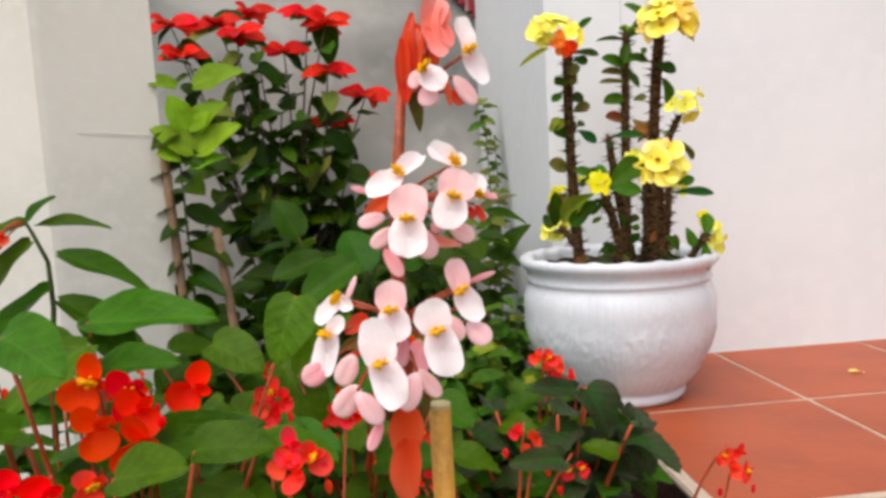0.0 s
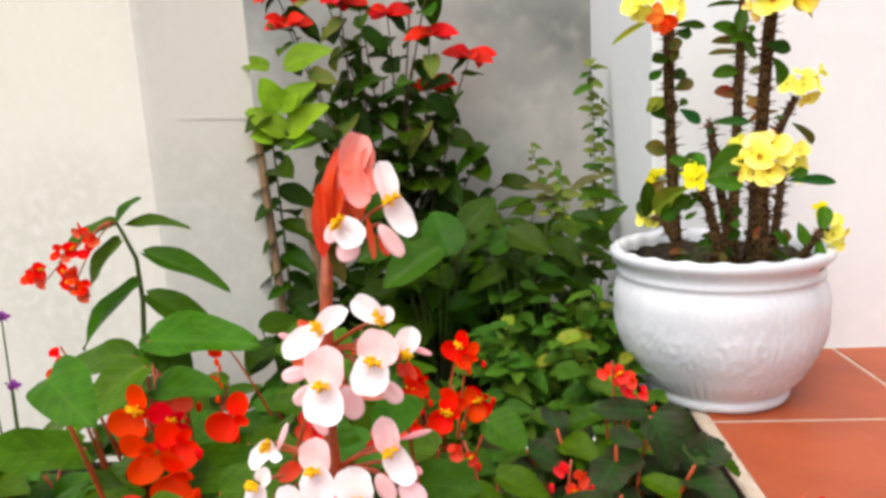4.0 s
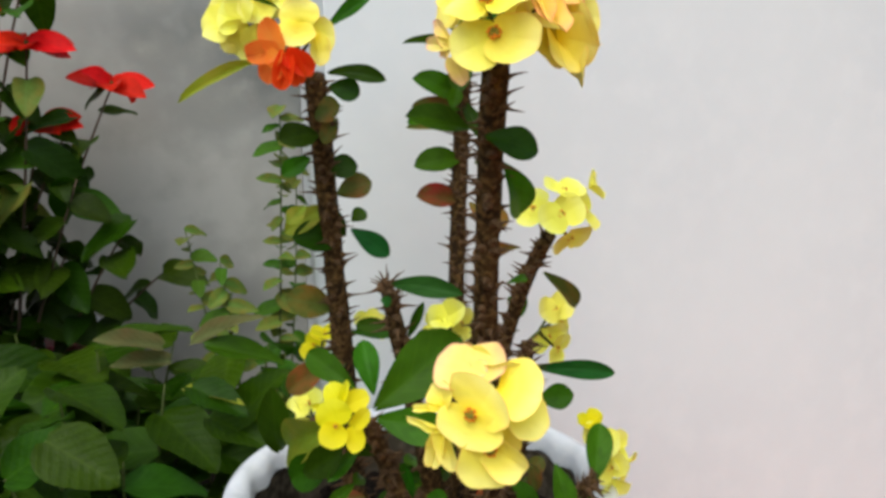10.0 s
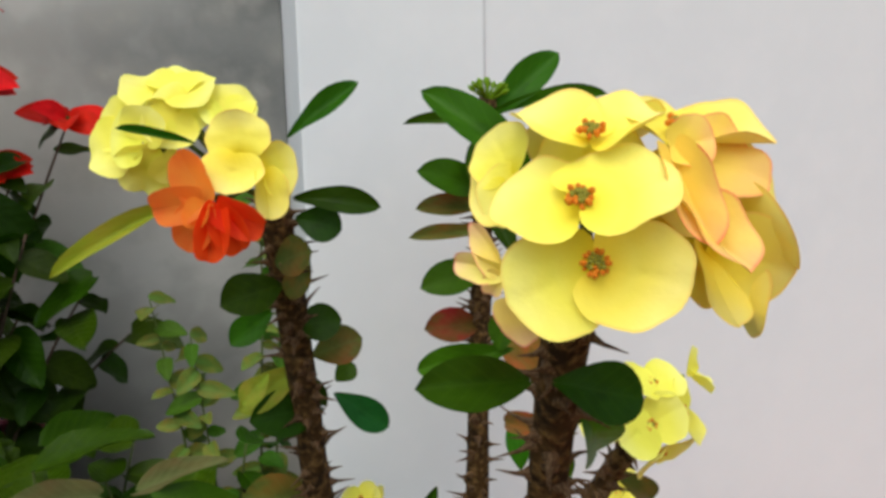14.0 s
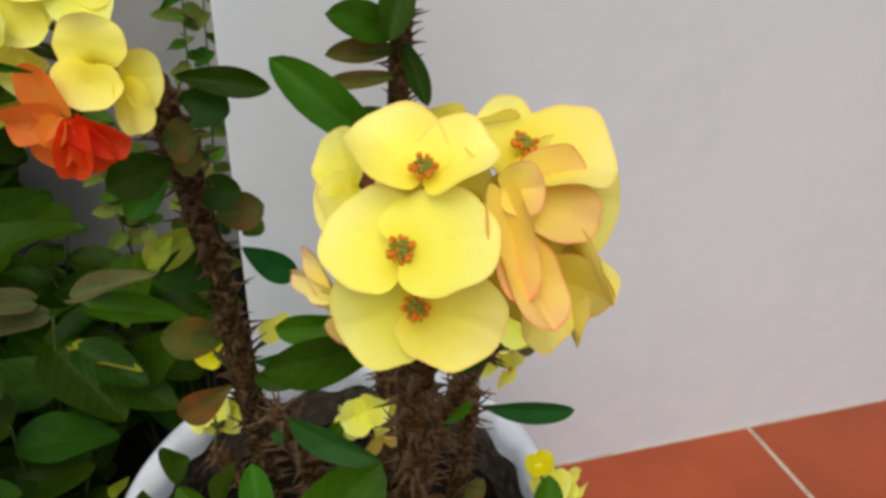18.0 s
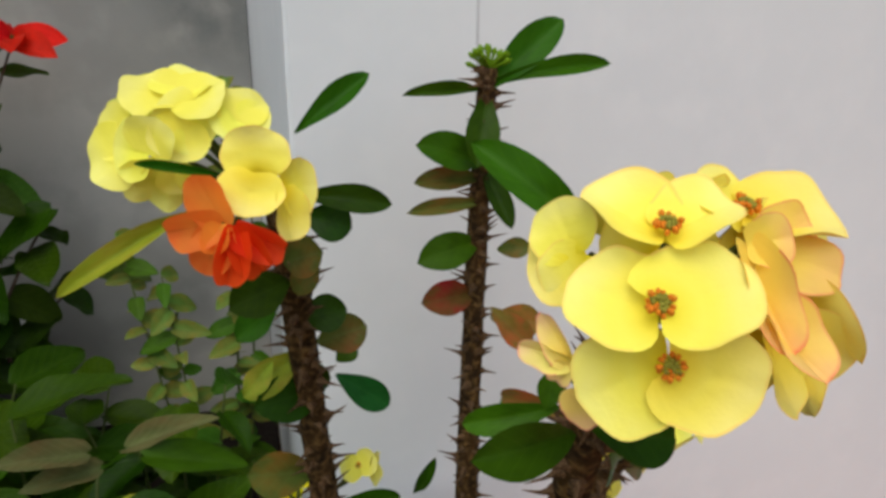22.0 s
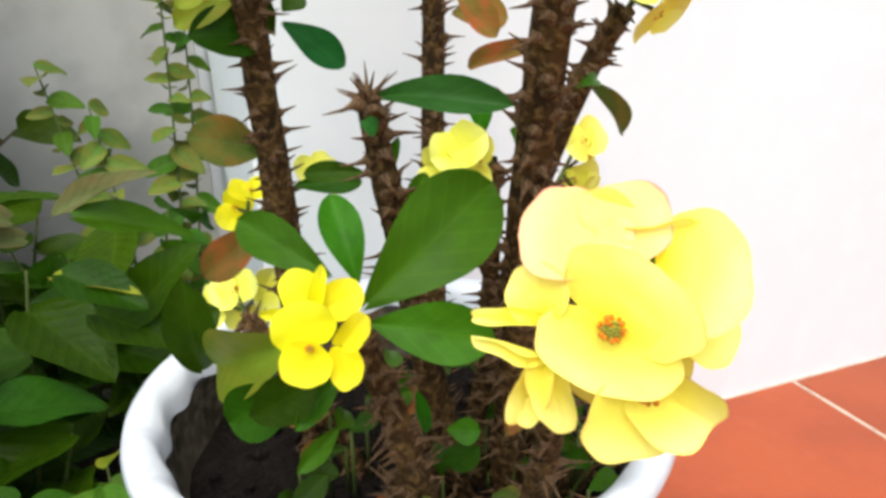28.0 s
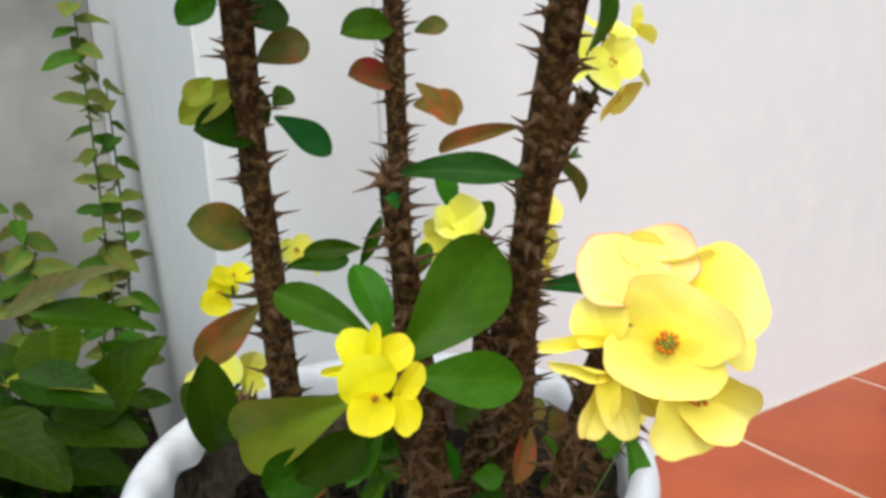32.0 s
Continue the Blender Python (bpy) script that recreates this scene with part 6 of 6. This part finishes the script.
for hub in ((-1.122, -0.37, 0.436), (-1.166, -0.37, 0.405), (-1.2, -0.37, 0.38), (-1.15, -0.37, 0.38)):
    s = stem_part(leggy, LB, path_points((-1.1, -0.335, 0.46), hub, (0, 0, 0.02)), 0.0015, 0.001, STEM_RED, "flower_stalk", 5)
    for k in range(5):
        begonia_flower(s, LB, Vector(hub) + Vector((rng.uniform(-0.022, 0.022), -0.01, rng.uniform(-0.025, 0.02))), (rng.uniform(-0.5, 0.5), -1, 0.2), (rng.uniform(-1, 1), 0, 1), 0.0115, "coral" if k % 3 == 1 else "red", WIDE, k, k == 2)

# small purple flowers at the pillar's foot
PU = Vector((-1.2, -0.52, BED_Z))
purple = empty("purple_flowers", PU, "small purple globe flowers on thin stems", "plant")
for k, (x, z) in enumerate(((-1.165, 0.36), (-1.19, 0.3), (-1.15, 0.27), (-1.215, 0.33), (-1.18, 0.235))):
    tip = Vector((x, -0.52 - 0.01 * k, z))
    s = stem_part(purple, PU, path_points(PU, tip, (0.01, 0, 0.02)), 0.002, 0.0012, STEM_GREEN, "stem", 5)
    for j in range(10):
        a, e = 2.4 * j, -0.6 + 0.22 * j
        d = Vector((math.cos(a) * math.cos(e), math.sin(a) * math.cos(e), math.sin(e)))
        leaf(s, PU, tip, tip + d * 0.012, 0.008, PETAL["purple"], "ovate", d.orthogonal(), j, "petal")
    leaf(purple, PU, PU.lerp(tip, 0.6), PU.lerp(tip, 0.6) + Vector((0.04, -0.03, 0.01)), 0.015, LEAF["rose"], "lance", (0, -0.5, 1), k)

# ---- shrubs and climbers behind ----
rng = random.Random(21)
SH = Vector((-0.9, 1.08, BED_Z))
shrub = empty("red_shrub", SH, "tall dark-leaved shrub with scarlet bracts before the cement wall", "shrub")
for x, y, z, stars in ((-0.595, 1.2, 0.82, 1), (-0.718, 1.02, 0.885, 1), (-0.87, 1.1, 0.97, 1), (-1.17, 0.9, 0.93, 1), (-1.2, 0.92, 1.03, 1), (-0.78, 1.1, 1.09, 1), (-0.716, 1.05, 1.05, 1), (-0.733, 1.12, 0.72, 1), (-0.95, 1.0, 0.9, 0),
                       (-1.05, 1.0, 0.75, 0), (-0.65, 1.05, 0.6, 0), (-0.55, 1.1, 0.5, 0), (-0.8, 0.95, 0.6, 0), (-1.0, 0.95, 1.0, 1), (-0.5, 1.15, 0.36, 0), (-0.9, 0.9, 0.45, 0), (-0.7, 1.1, 0.42, 0), (-1.08, 1.05, 1.06, 1), (-0.98, 1.1, 1.1, 1), (-0.66, 1.1, 0.74, 0), (-0.88, 1.0, 0.75, 0), (-1.12, 0.92, 0.6, 0), (-0.78, 1.02, 0.8, 0)):
    tip = Vector((x, y, z))
    pts = leafy(shrub, SH, SH + Vector((rng.uniform(-0.06, 0.06), rng.uniform(-0.05, 0.05), 0)), tip, (rng.uniform(-0.05, 0.05), 0, 0.1), 0.0055, 11 if y < 1.0 or x < -0.9 else 8, "heart", [LEAF["shrub"], LEAF["broad"], LEAF["shrub"], LEAF["rose"] if z > 0.7 else LEAF["broad"], LEAF["vine"] if z > 0.8 else LEAF["shrub"]], 0.128, 0.66, rng, 0.35, 0.0, STEM_WOOD, (0, -0.7, 0.8), 0.5)
    if stars:
        hub = stem_part(shrub, SH, [tip, tip + Vector((0, 0, 0.01))], 0.004, 0.004, STEM_GREEN, "flower_head", 6, label="scarlet star of pointed bracts")
        for k in range(9):
            a = 6.28 * k / 9 + rng.uniform(-0.3, 0.3)
            d = Vector((math.cos(a), 0.8 * math.sin(a), rng.uniform(-0.05, 0.45))).normalized()
            leaf(hub, SH, tip, tip + d * rng.uniform(0.06, 0.1), 0.064, LEAF["redbract"], "lance", (0, -0.9, 0.7), k, "bract")

# staked young plant with lime leaves
ST = Vector((-1.0, 0.2, BED_Z))
young = empty("young_shrub", ST, "young shrub with lime green top leaves tied to a stake", "shrub")
pts = leafy(young, ST, ST, (-1.015, 0.2, 0.63), (0, 0, 0), 0.005, 22, "ovate", [LEAF["broad"]], 0.105, 0.5, rng, 0.3, -0.1, STEM_GREEN, (0, -0.7, 0.8), 0.3)
for k, (base, tip, width) in enumerate((
    ((-0.990, 0.198, 0.633), (-1.018, 0.178, 0.708), 0.058),
    ((-0.987, 0.198, 0.633), (-0.912, 0.187, 0.699), 0.061),
    ((-0.979, 0.190, 0.581), (-1.051, 0.164, 0.650), 0.058),
    ((-0.975, 0.190, 0.580), (-0.880, 0.180, 0.646), 0.068),
    ((-0.973, 0.217, 0.730), (-0.871, 0.205, 0.776), 0.071),
    ((-1.011, 0.214, 0.732), (-1.064, 0.182, 0.753), 0.042),
    ((-1.009, 0.185, 0.574), (-1.046, 0.153, 0.583), 0.048),
    ((-0.973, 0.199, 0.628), (-0.947, 0.178, 0.670), 0.045),
    ((-0.987, 0.183, 0.551), (-0.919, 0.165, 0.581), 0.042),
)):
    leaf(young, ST, base, tip, width, LEAF["lime"], "ovate", (0, -0.8, 0.6), k)
for a, b in (((-1.012, 0.19, BED_Z), (-1.045, 0.19, 0.6)), ((-0.885, 0.17, BED_Z), (-0.945, 0.19, 0.41))):
    s = empty("garden_stake", a, "weathered wooden plant stake in the bed", "stake", "wooden stakes")
    v = Vector(b) - Vector(a)
    stem_part(s, a, [Vector(a) + v * k / 6 for k in range(7)], 0.0105, 0.0095, OLD_STAKE, "shaft", 9, 0.06, 3)

# broad-leaved plants in the middle of the bed
for n, (x, y, h, r, c, sz) in enumerate(((-0.68, 0.38, 0.44, 0.17, 9, 0.15), (-0.86, 0.55, 0.52, 0.18, 9, 0.14), (-0.52, 0.6, 0.52, 0.16, 8, 0.15), (-0.45, 0.34, 0.5, 0.13, 7, 0.125), (-0.32, 0.62, 0.48, 0.12, 6, 0.12), (-0.9, 0.02, 0.36, 0.13, 7, 0.11), (-0.72, 0.85, 0.45, 0.2, 8, 0.15))):
    o = Vector((x, y, BED_Z))
    bush = empty("broad_leaved_plant", o, "bushy plant with large ribbed dark green leaves", "plant", "broad-leaved plants")
    for a, b, bend, count in spread(r, h, c, 40 + n, 6):
        leafy(bush, o, o + Vector(a), o + Vector(b), bend, 0.004, count, "ovate", [LEAF["broad"], LEAF["broad"], LEAF["broad"], LEAF["rose"] if n in (3, 4) else LEAF["broad"]], sz, 0.56, rng, 0.3, 0.1, STEM_GREEN, (0, -0.5, 1), 0.3)
for base, tip, w, tone in (((-0.31, 0.3, 0.405), (-0.205, 0.29, 0.391), 0.034, "g"), ((-0.275, 0.31, 0.29), (-0.222, 0.27, 0.375), 0.055, "broad"), ((-0.31, 0.31, 0.3), (-0.235, 0.26, 0.285), 0.05, "broad"), ((-0.33, 0.3, 0.35), (-0.26, 0.25, 0.335), 0.045, "broad"), ((-0.33, 0.33, 0.40), (-0.25, 0.28, 0.46), 0.028, "dry"), ((-0.36, 0.33, 0.38), (-0.42, 0.29, 0.4), 0.03, "dry"), ((-0.34, 0.32, 0.34), (-0.27, 0.26, 0.35), 0.022, "y"), ((-0.37, 0.33, 0.4), (-0.43, 0.28, 0.44), 0.034, "dry")):
    leaf(bpy.data.objects["broad_leaved_plant.003"], (-0.45, 0.34, BED_Z), base, tip, w, LEAF[tone], "ovate", (0, -0.6, 0.8), 1)

for k, (bx, by, bz, tx, ty, tz, width) in enumerate((
        (-0.636, 0.12, 0.32, -0.756, 0.05, 0.256, 0.088), (-0.614, 0.15, 0.294, -0.654, 0.2, 0.397, 0.095), (-0.584, 0.2, 0.338, -0.521, 0.22, 0.421, 0.075), (-0.709, 0.15, 0.332, -0.818, 0.1, 0.305, 0.07),
        (-0.479, 0.2, 0.332, -0.399, 0.15, 0.303, 0.071), (-0.77, 0.25, 0.376, -0.813, 0.25, 0.471, 0.075), (-0.525, 0.2, 0.29, -0.456, 0.2, 0.343, 0.06))):
    plant = bpy.data.objects["broad_leaved_plant.003" if bx > -0.55 else "broad_leaved_plant"]
    stem_part(plant, plant.location, path_points(plant.location, (bx, by, bz), (0, 0, 0.03), 5), 0.0028, 0.002, STEM_GREEN, "leaf_stalk", 5)
    leaf(plant, plant.location, (bx, by, bz), (tx, ty, tz), width, LEAF["g" if k < 2 else "broad"], "ovate", (0, -0.7, 0.7), k)

# rose bush of small leaves beside the pot
for n, (x, y, h, r) in enumerate(((-0.46, 0.12, 0.38, 0.17), (-0.31, 0.2, 0.36, 0.11), (-0.55, -0.08, 0.28, 0.13), (-0.3, 0.0, 0.26, 0.1))):
    o = Vector((x, y, BED_Z))
    bush = empty("rose_bush", o, "low bush of small toothed green leaves", "bush", "small-leaved bushes")
    for a, b, bend, count in spread(r, h, 10, 60 + n, 11):
        leafy(bush, o, o + Vector(a), o + Vector(b), bend, 0.0025, count, "ovate", [LEAF["rose"], LEAF["rose"], LEAF["rose"], LEAF["y"] if rng.random() < 0.3 else LEAF["rose"]], 0.06, 0.62, rng, 0.25, 0.1, STEM_GREEN, (0, -0.5, 1), 0.3)

# climber in the corner
VO = Vector((-0.25, 0.6, BED_Z))
vine = empty("climber", VO, "slender climber with pale yellow-green leaves in the corner", "vine")
for a, b, bend, count in (((-0.25, 0.6, BED_Z), (-0.2, 0.93, 0.76), (0.02, 0, 0.05), 40), ((-0.25, 0.6, BED_Z), (-0.33, 0.8, 0.44), (0, 0, 0.05), 26), ((-0.25, 0.6, BED_Z), (-0.17, 0.9, 0.62), (0.03, 0, 0), 28), ((-0.26, 0.6, BED_Z), (-0.4, 0.85, 0.5), (0, 0, 0.06), 24)):
    leafy(vine, VO, a, b, bend, 0.003, count, "ovate", [LEAF["vine"], LEAF["vine"], LEAF["rose"]], 0.055, 0.55, rng, 0.3, 0.1, STEM_GREEN, (0, -0.8, 0.6), 0.3)

# ground cover of small round leaves with tiny white flowers
rng = random.Random(31)
cover = empty("clover", (-0.4, -0.2, BED_Z), "ground cover of small round dark green leaves with tiny white flowers", "ground cover")
for k in range(150):
    b = Vector((rng.uniform(-0.6, -0.19), rng.uniform(-0.4, 0.05), BED_Z))
    t = b + Vector((rng.uniform(-0.03, 0.03), rng.uniform(-0.03, 0.0), rng.uniform(0.1, 0.2)))
    if k % 3 == 0:
        stem_part(cover, cover.location, path_points(b, t, (0, 0, 0.0), 3), 0.0012, 0.0008, STEM_GREEN, "stem", 4)
    for j in range(3):
        a = 2.09 * j + k
        leaf(cover, cover.location, t, t + Vector((0.026 * math.cos(a), 0.026 * math.sin(a), 0.006)), 0.025, LEAF["rose"], "heart", (0, -0.4, 1), j)
    if k % 9 == 0:
        m = facing(t + Vector((0, -0.01, 0.012)), (0, -0.7, 0.7), (0, 0, 1), 0.006)
        child("flower", with_material(WIDE[0], PETAL["snow"]), cover, m, cover.location)

# ---- pots and clutter ----


def round_pot(name, place, r0, r1, h, material, label, lip=0.012, fill=True):
    o = Vector(place)
    ob = empty(name, o, label, "flower pot")
    bm = bmesh.new()
    lathe(bm, [(0, 0), (r0 * 0.96, 0), (r0, 0.006), (r1 - 0.004, h - 0.03), (r1 + lip * 0.6, h - 0.028), (r1 + lip, h - 0.02), (r1 + lip, h - 0.003), (r1 + lip - 0.004, h), (r1 - 0.004, h), (r1 - 0.008, h - 0.02), (r1 - 0.012, h * 0.5)], 36)
    smooth(part("pot_body", bm, material, ob))
    if fill:
        bm = bmesh.new()
        lathe(bm, [(0, h - 0.03), (r1 * 0.5, h - 0.027), (r1 - 0.007, h - 0.032)], 24)
        part("soil", bm, SOIL, ob)
    return ob


nursery = round_pot("black_pot", (-0.93, 0.5, BED_Z), 0.07, 0.1, 0.18, BLACK_PLASTIC, "black plastic nursery pot with a pale rim half hidden by leaves")
bm = bmesh.new()
lathe(bm, [(0.1145, 0.162), (0.1165, 0.166), (0.1165, 0.18), (0.113, 0.184), (0.098, 0.184), (0.095, 0.178)], 36)
smooth(part("rim", bm, surface("dusty_rim", (0.5, 0.45, 0.36), (0.4, 0.36, 0.28), (0.58, 0.53, 0.44), 20, 0.8), nursery, "dusty cream rim"))
round_pot("clay_pot", (-0.93, 0.26, BED_Z), 0.035, 0.045, 0.16, TERRACOTTA, "small plain clay pot standing among the begonias", 0.006)
basin = empty("plastic_basin", (-0.83, 1.27, BED_Z), "pink plastic basin holding white bags by the wall", "basin")
bm = bmesh.new()
lathe(bm, [(0, 0.24), (0.09, 0.24), (0.13, 0.34), (0.142, 0.342), (0.142, 0.348), (0.128, 0.348), (0.092, 0.25), (0, 0.25)], 32)
smooth(part("bowl", bm, surface("pink_plastic", (0.5, 0.1, 0.16), (0.42, 0.08, 0.13), (0.56, 0.15, 0.2), 10, 0.35), basin))
bm = bmesh.new()
lathe(bm, [(0, 0), (0.12, 0), (0.1, 0.05), (0.1, 0.24), (0, 0.24)], 20)
smooth(part("stand", bm, BLACK_PLASTIC, basin))
bm = bmesh.new()
bmesh.ops.create_icosphere(bm, subdivisions=3, radius=0.085, matrix=Matrix.Translation((0.05, 0, 0.36)) @ Matrix.Diagonal((1.3, 0.9, 0.55, 1)))
for v in bm.verts:
    v.co += v.co.normalized() * 0.02 * noise.noise(v.co * 22)
part("plastic_bag", bm, surface("white_film", (0.68, 0.68, 0.7), (0.56, 0.57, 0.6), (0.76, 0.76, 0.77), 14, 0.3), basin)
CLOTH = Vector((-0.16, 1.385, 1.1))
cloth = empty("hanging_cloth", CLOTH, "striped pinkish red cloth hanging in the wall corner", "cloth")
pink_cloth = surface("red_cloth", (0.36, 0.05, 0.07), (0.28, 0.035, 0.05), (0.42, 0.09, 0.1), 40, 0.85)
pale_cloth = surface("pale_cloth", (0.55, 0.3, 0.31), (0.48, 0.25, 0.26), (0.6, 0.36, 0.36), 40, 0.85)
for k in range(9):
    x0, low = -0.235 + 0.014 * k, 1.21 - 0.0135 * k + 0.012 * (k % 2)
    block("fold", (x0 - CLOTH.x, -0.012 - 0.007 * (k % 2), low - CLOTH.z), (x0 + 0.0135 - CLOTH.x, 0.012 - 0.007 * (k % 2), 1.62 - CLOTH.z), pale_cloth if k % 3 == 1 else pink_cloth, cloth, 0.004)
block("rod", (-0.25 - CLOTH.x, -0.012, 1.60 - CLOTH.z), (-0.085 - 0.06 - CLOTH.x, 0.014, 1.63 - CLOTH.z), OLD_STAKE, cloth, 0.004)

FL = Vector((0.488, 0.036, 0.001))
flake = empty("fallen_petal", FL, "pale withered petal lying on the terrace tile", "petal")
leaf(flake, FL, FL + Vector((-0.014, 0.006, 0.002)), FL + Vector((0.016, -0.008, 0.0035)), 0.014, PETAL["tinged"], "ovate", (0, 0, 1), 0, "blade")
leaf(flake, FL, FL + Vector((-0.004, 0.004, 0.003)), FL + Vector((0.01, 0.009, 0.006)), 0.009, PETAL["tinged"], "ovate", (0, 0, 1), 1, "blade")

# ---- garden past the wall's end ----
rng = random.Random(41)
tagged(block("kerb", (END_X + 0.03, -2.9, BED_Z - 0.02), (END_X + 0.13, 3.0, -0.05), GROUT, bevel=0.008), "pale concrete kerb beside the terrace", "kerb", kind="structure")
for n, (x, y, s) in enumerate(((2.38, 0.86, 0.72), (2.6, 1.2, 0.8), (2.5, 0.6, 0.7), (2.7, 0.75, 0.8))):
    p = round_pot("garden_pot", (x, y, BED_Z - 0.02), 0.1 * s, 0.15 * s, 0.2 * s, surface("red_glaze_%d" % n, (0.5, 0.06, 0.03), (0.4, 0.05, 0.03), (0.55, 0.1, 0.06), 8, 0.35), "red bowl-shaped pot in the far garden", 0.02)
    p["group"] = "garden pots"
    o = Vector((x, y, BED_Z + 0.15 * s))
    bush = empty("garden_plant", o, "leafy green garden plant in a red pot", "plant", "garden plants")
    for a, b, bend, count in spread(0.2 * s, 0.55 * s, 8, 80 + n, 8):
        leafy(bush, o, o + Vector(a), o + Vector(b), bend, 0.005, count, "lance", [LEAF["rose"], LEAF["shrub"], LEAF["vine"]], 0.17, 0.3, rng, 0.2, 0.5, STEM_GREEN)
    tip = o + Vector((0, -0.05, 0.6 * s))
    hub = stem_part(bush, o, path_points(o, tip, (0.02, 0, 0)), 0.004, 0.003, STEM_GREEN, "flower_stalk", 5)
    for k in range(7):
        a = 0.9 * k
        leaf(hub, o, tip, tip + Vector((0.07 * math.cos(a), 0.07 * math.sin(a), 0.03)), 0.04, LEAF["redbract"], "lance", (0, -0.5, 1), k, "bract")
grass = empty("grass", (2.2, 0.6, BED_Z - 0.02), "patchy dry green grass in the garden", "grass")
grass["kind"] = "stuff"
bm = bmesh.new()
for k in range(900):
    b = Vector((rng.uniform(-0.5, 0.6), rng.uniform(-0.9, 0.9), 0))
    if noise.noise(b * 3) < -0.1:
        continue
    w = Vector((rng.uniform(-0.05, 0.05), rng.uniform(-0.05, 0.05), rng.uniform(0.03, 0.09)))
    tube(bm, [b, b + w * 0.6, b + w], [0.003, 0.002, 0.0004], 3, False)
tagged(part("tufts", bm, LEAF["vine"], grass), kind="stuff")

tagged(block("wall_joint", (0.052, WALL_Y - 0.0012, 0.0), (0.0545, WALL_Y + 0.001, 2.19), surface("joint_grey", (0.6, 0.61, 0.62), (0.5, 0.51, 0.52), (0.66, 0.66, 0.67), 8, 0.7)), "fine vertical joint in the white wall", "joint", kind="structure")

# ---- terrace tiles ----


def tile_mesh(w, d):
    me, verts = bpy.data.meshes.new("tile"), []
    for z, inset in ((-0.006, 0.0), (-0.0012, 0.0), (0.0, 0.0016)):
        verts += [(inset, inset, z), (w - inset, inset, z), (w - inset, d - inset, z), (inset, d - inset, z)]
    faces = [(8, 9, 10, 11)] + [(4 * r + k, 4 * r + (k + 1) % 4, 4 * r + 4 + (k + 1) % 4, 4 * r + 4 + k) for r in (0, 1) for k in range(4)]
    me.from_pydata(verts, [], faces)
    me.materials.append(TILE)
    return me


def lay(parent, xs, ys, z, gap=0.0095):
    for x0, x1 in zip(xs, xs[1:]):
        for y0, y1 in zip(ys, ys[1:]):
            key = ("tile", round(x1 - x0, 3), round(y1 - y0, 3))
            if key not in MADE:
                MADE[key] = tile_mesh(x1 - x0 - gap, y1 - y0 - gap)
            t = new("tile", MADE[key])
            t.parent, t.location = parent, (x0 + gap / 2, y0 + gap / 2, z)


lay(floor, [EDGE_X + 0.004, X0, X0 + TILE_W, X0 + 2 * TILE_W, END_X + 0.008], [FRONT_Y + 0.003, WALL_Y - TILE_W, WALL_Y - 0.001], 0.0)
lay(lower, [EDGE_X + 0.004] + [X0 + TILE_W * k for k in range(6)], [FRONT_Y - 0.016 - TILE_W * k for k in range(6, -1, -1)], BED_Z + 0.0085)
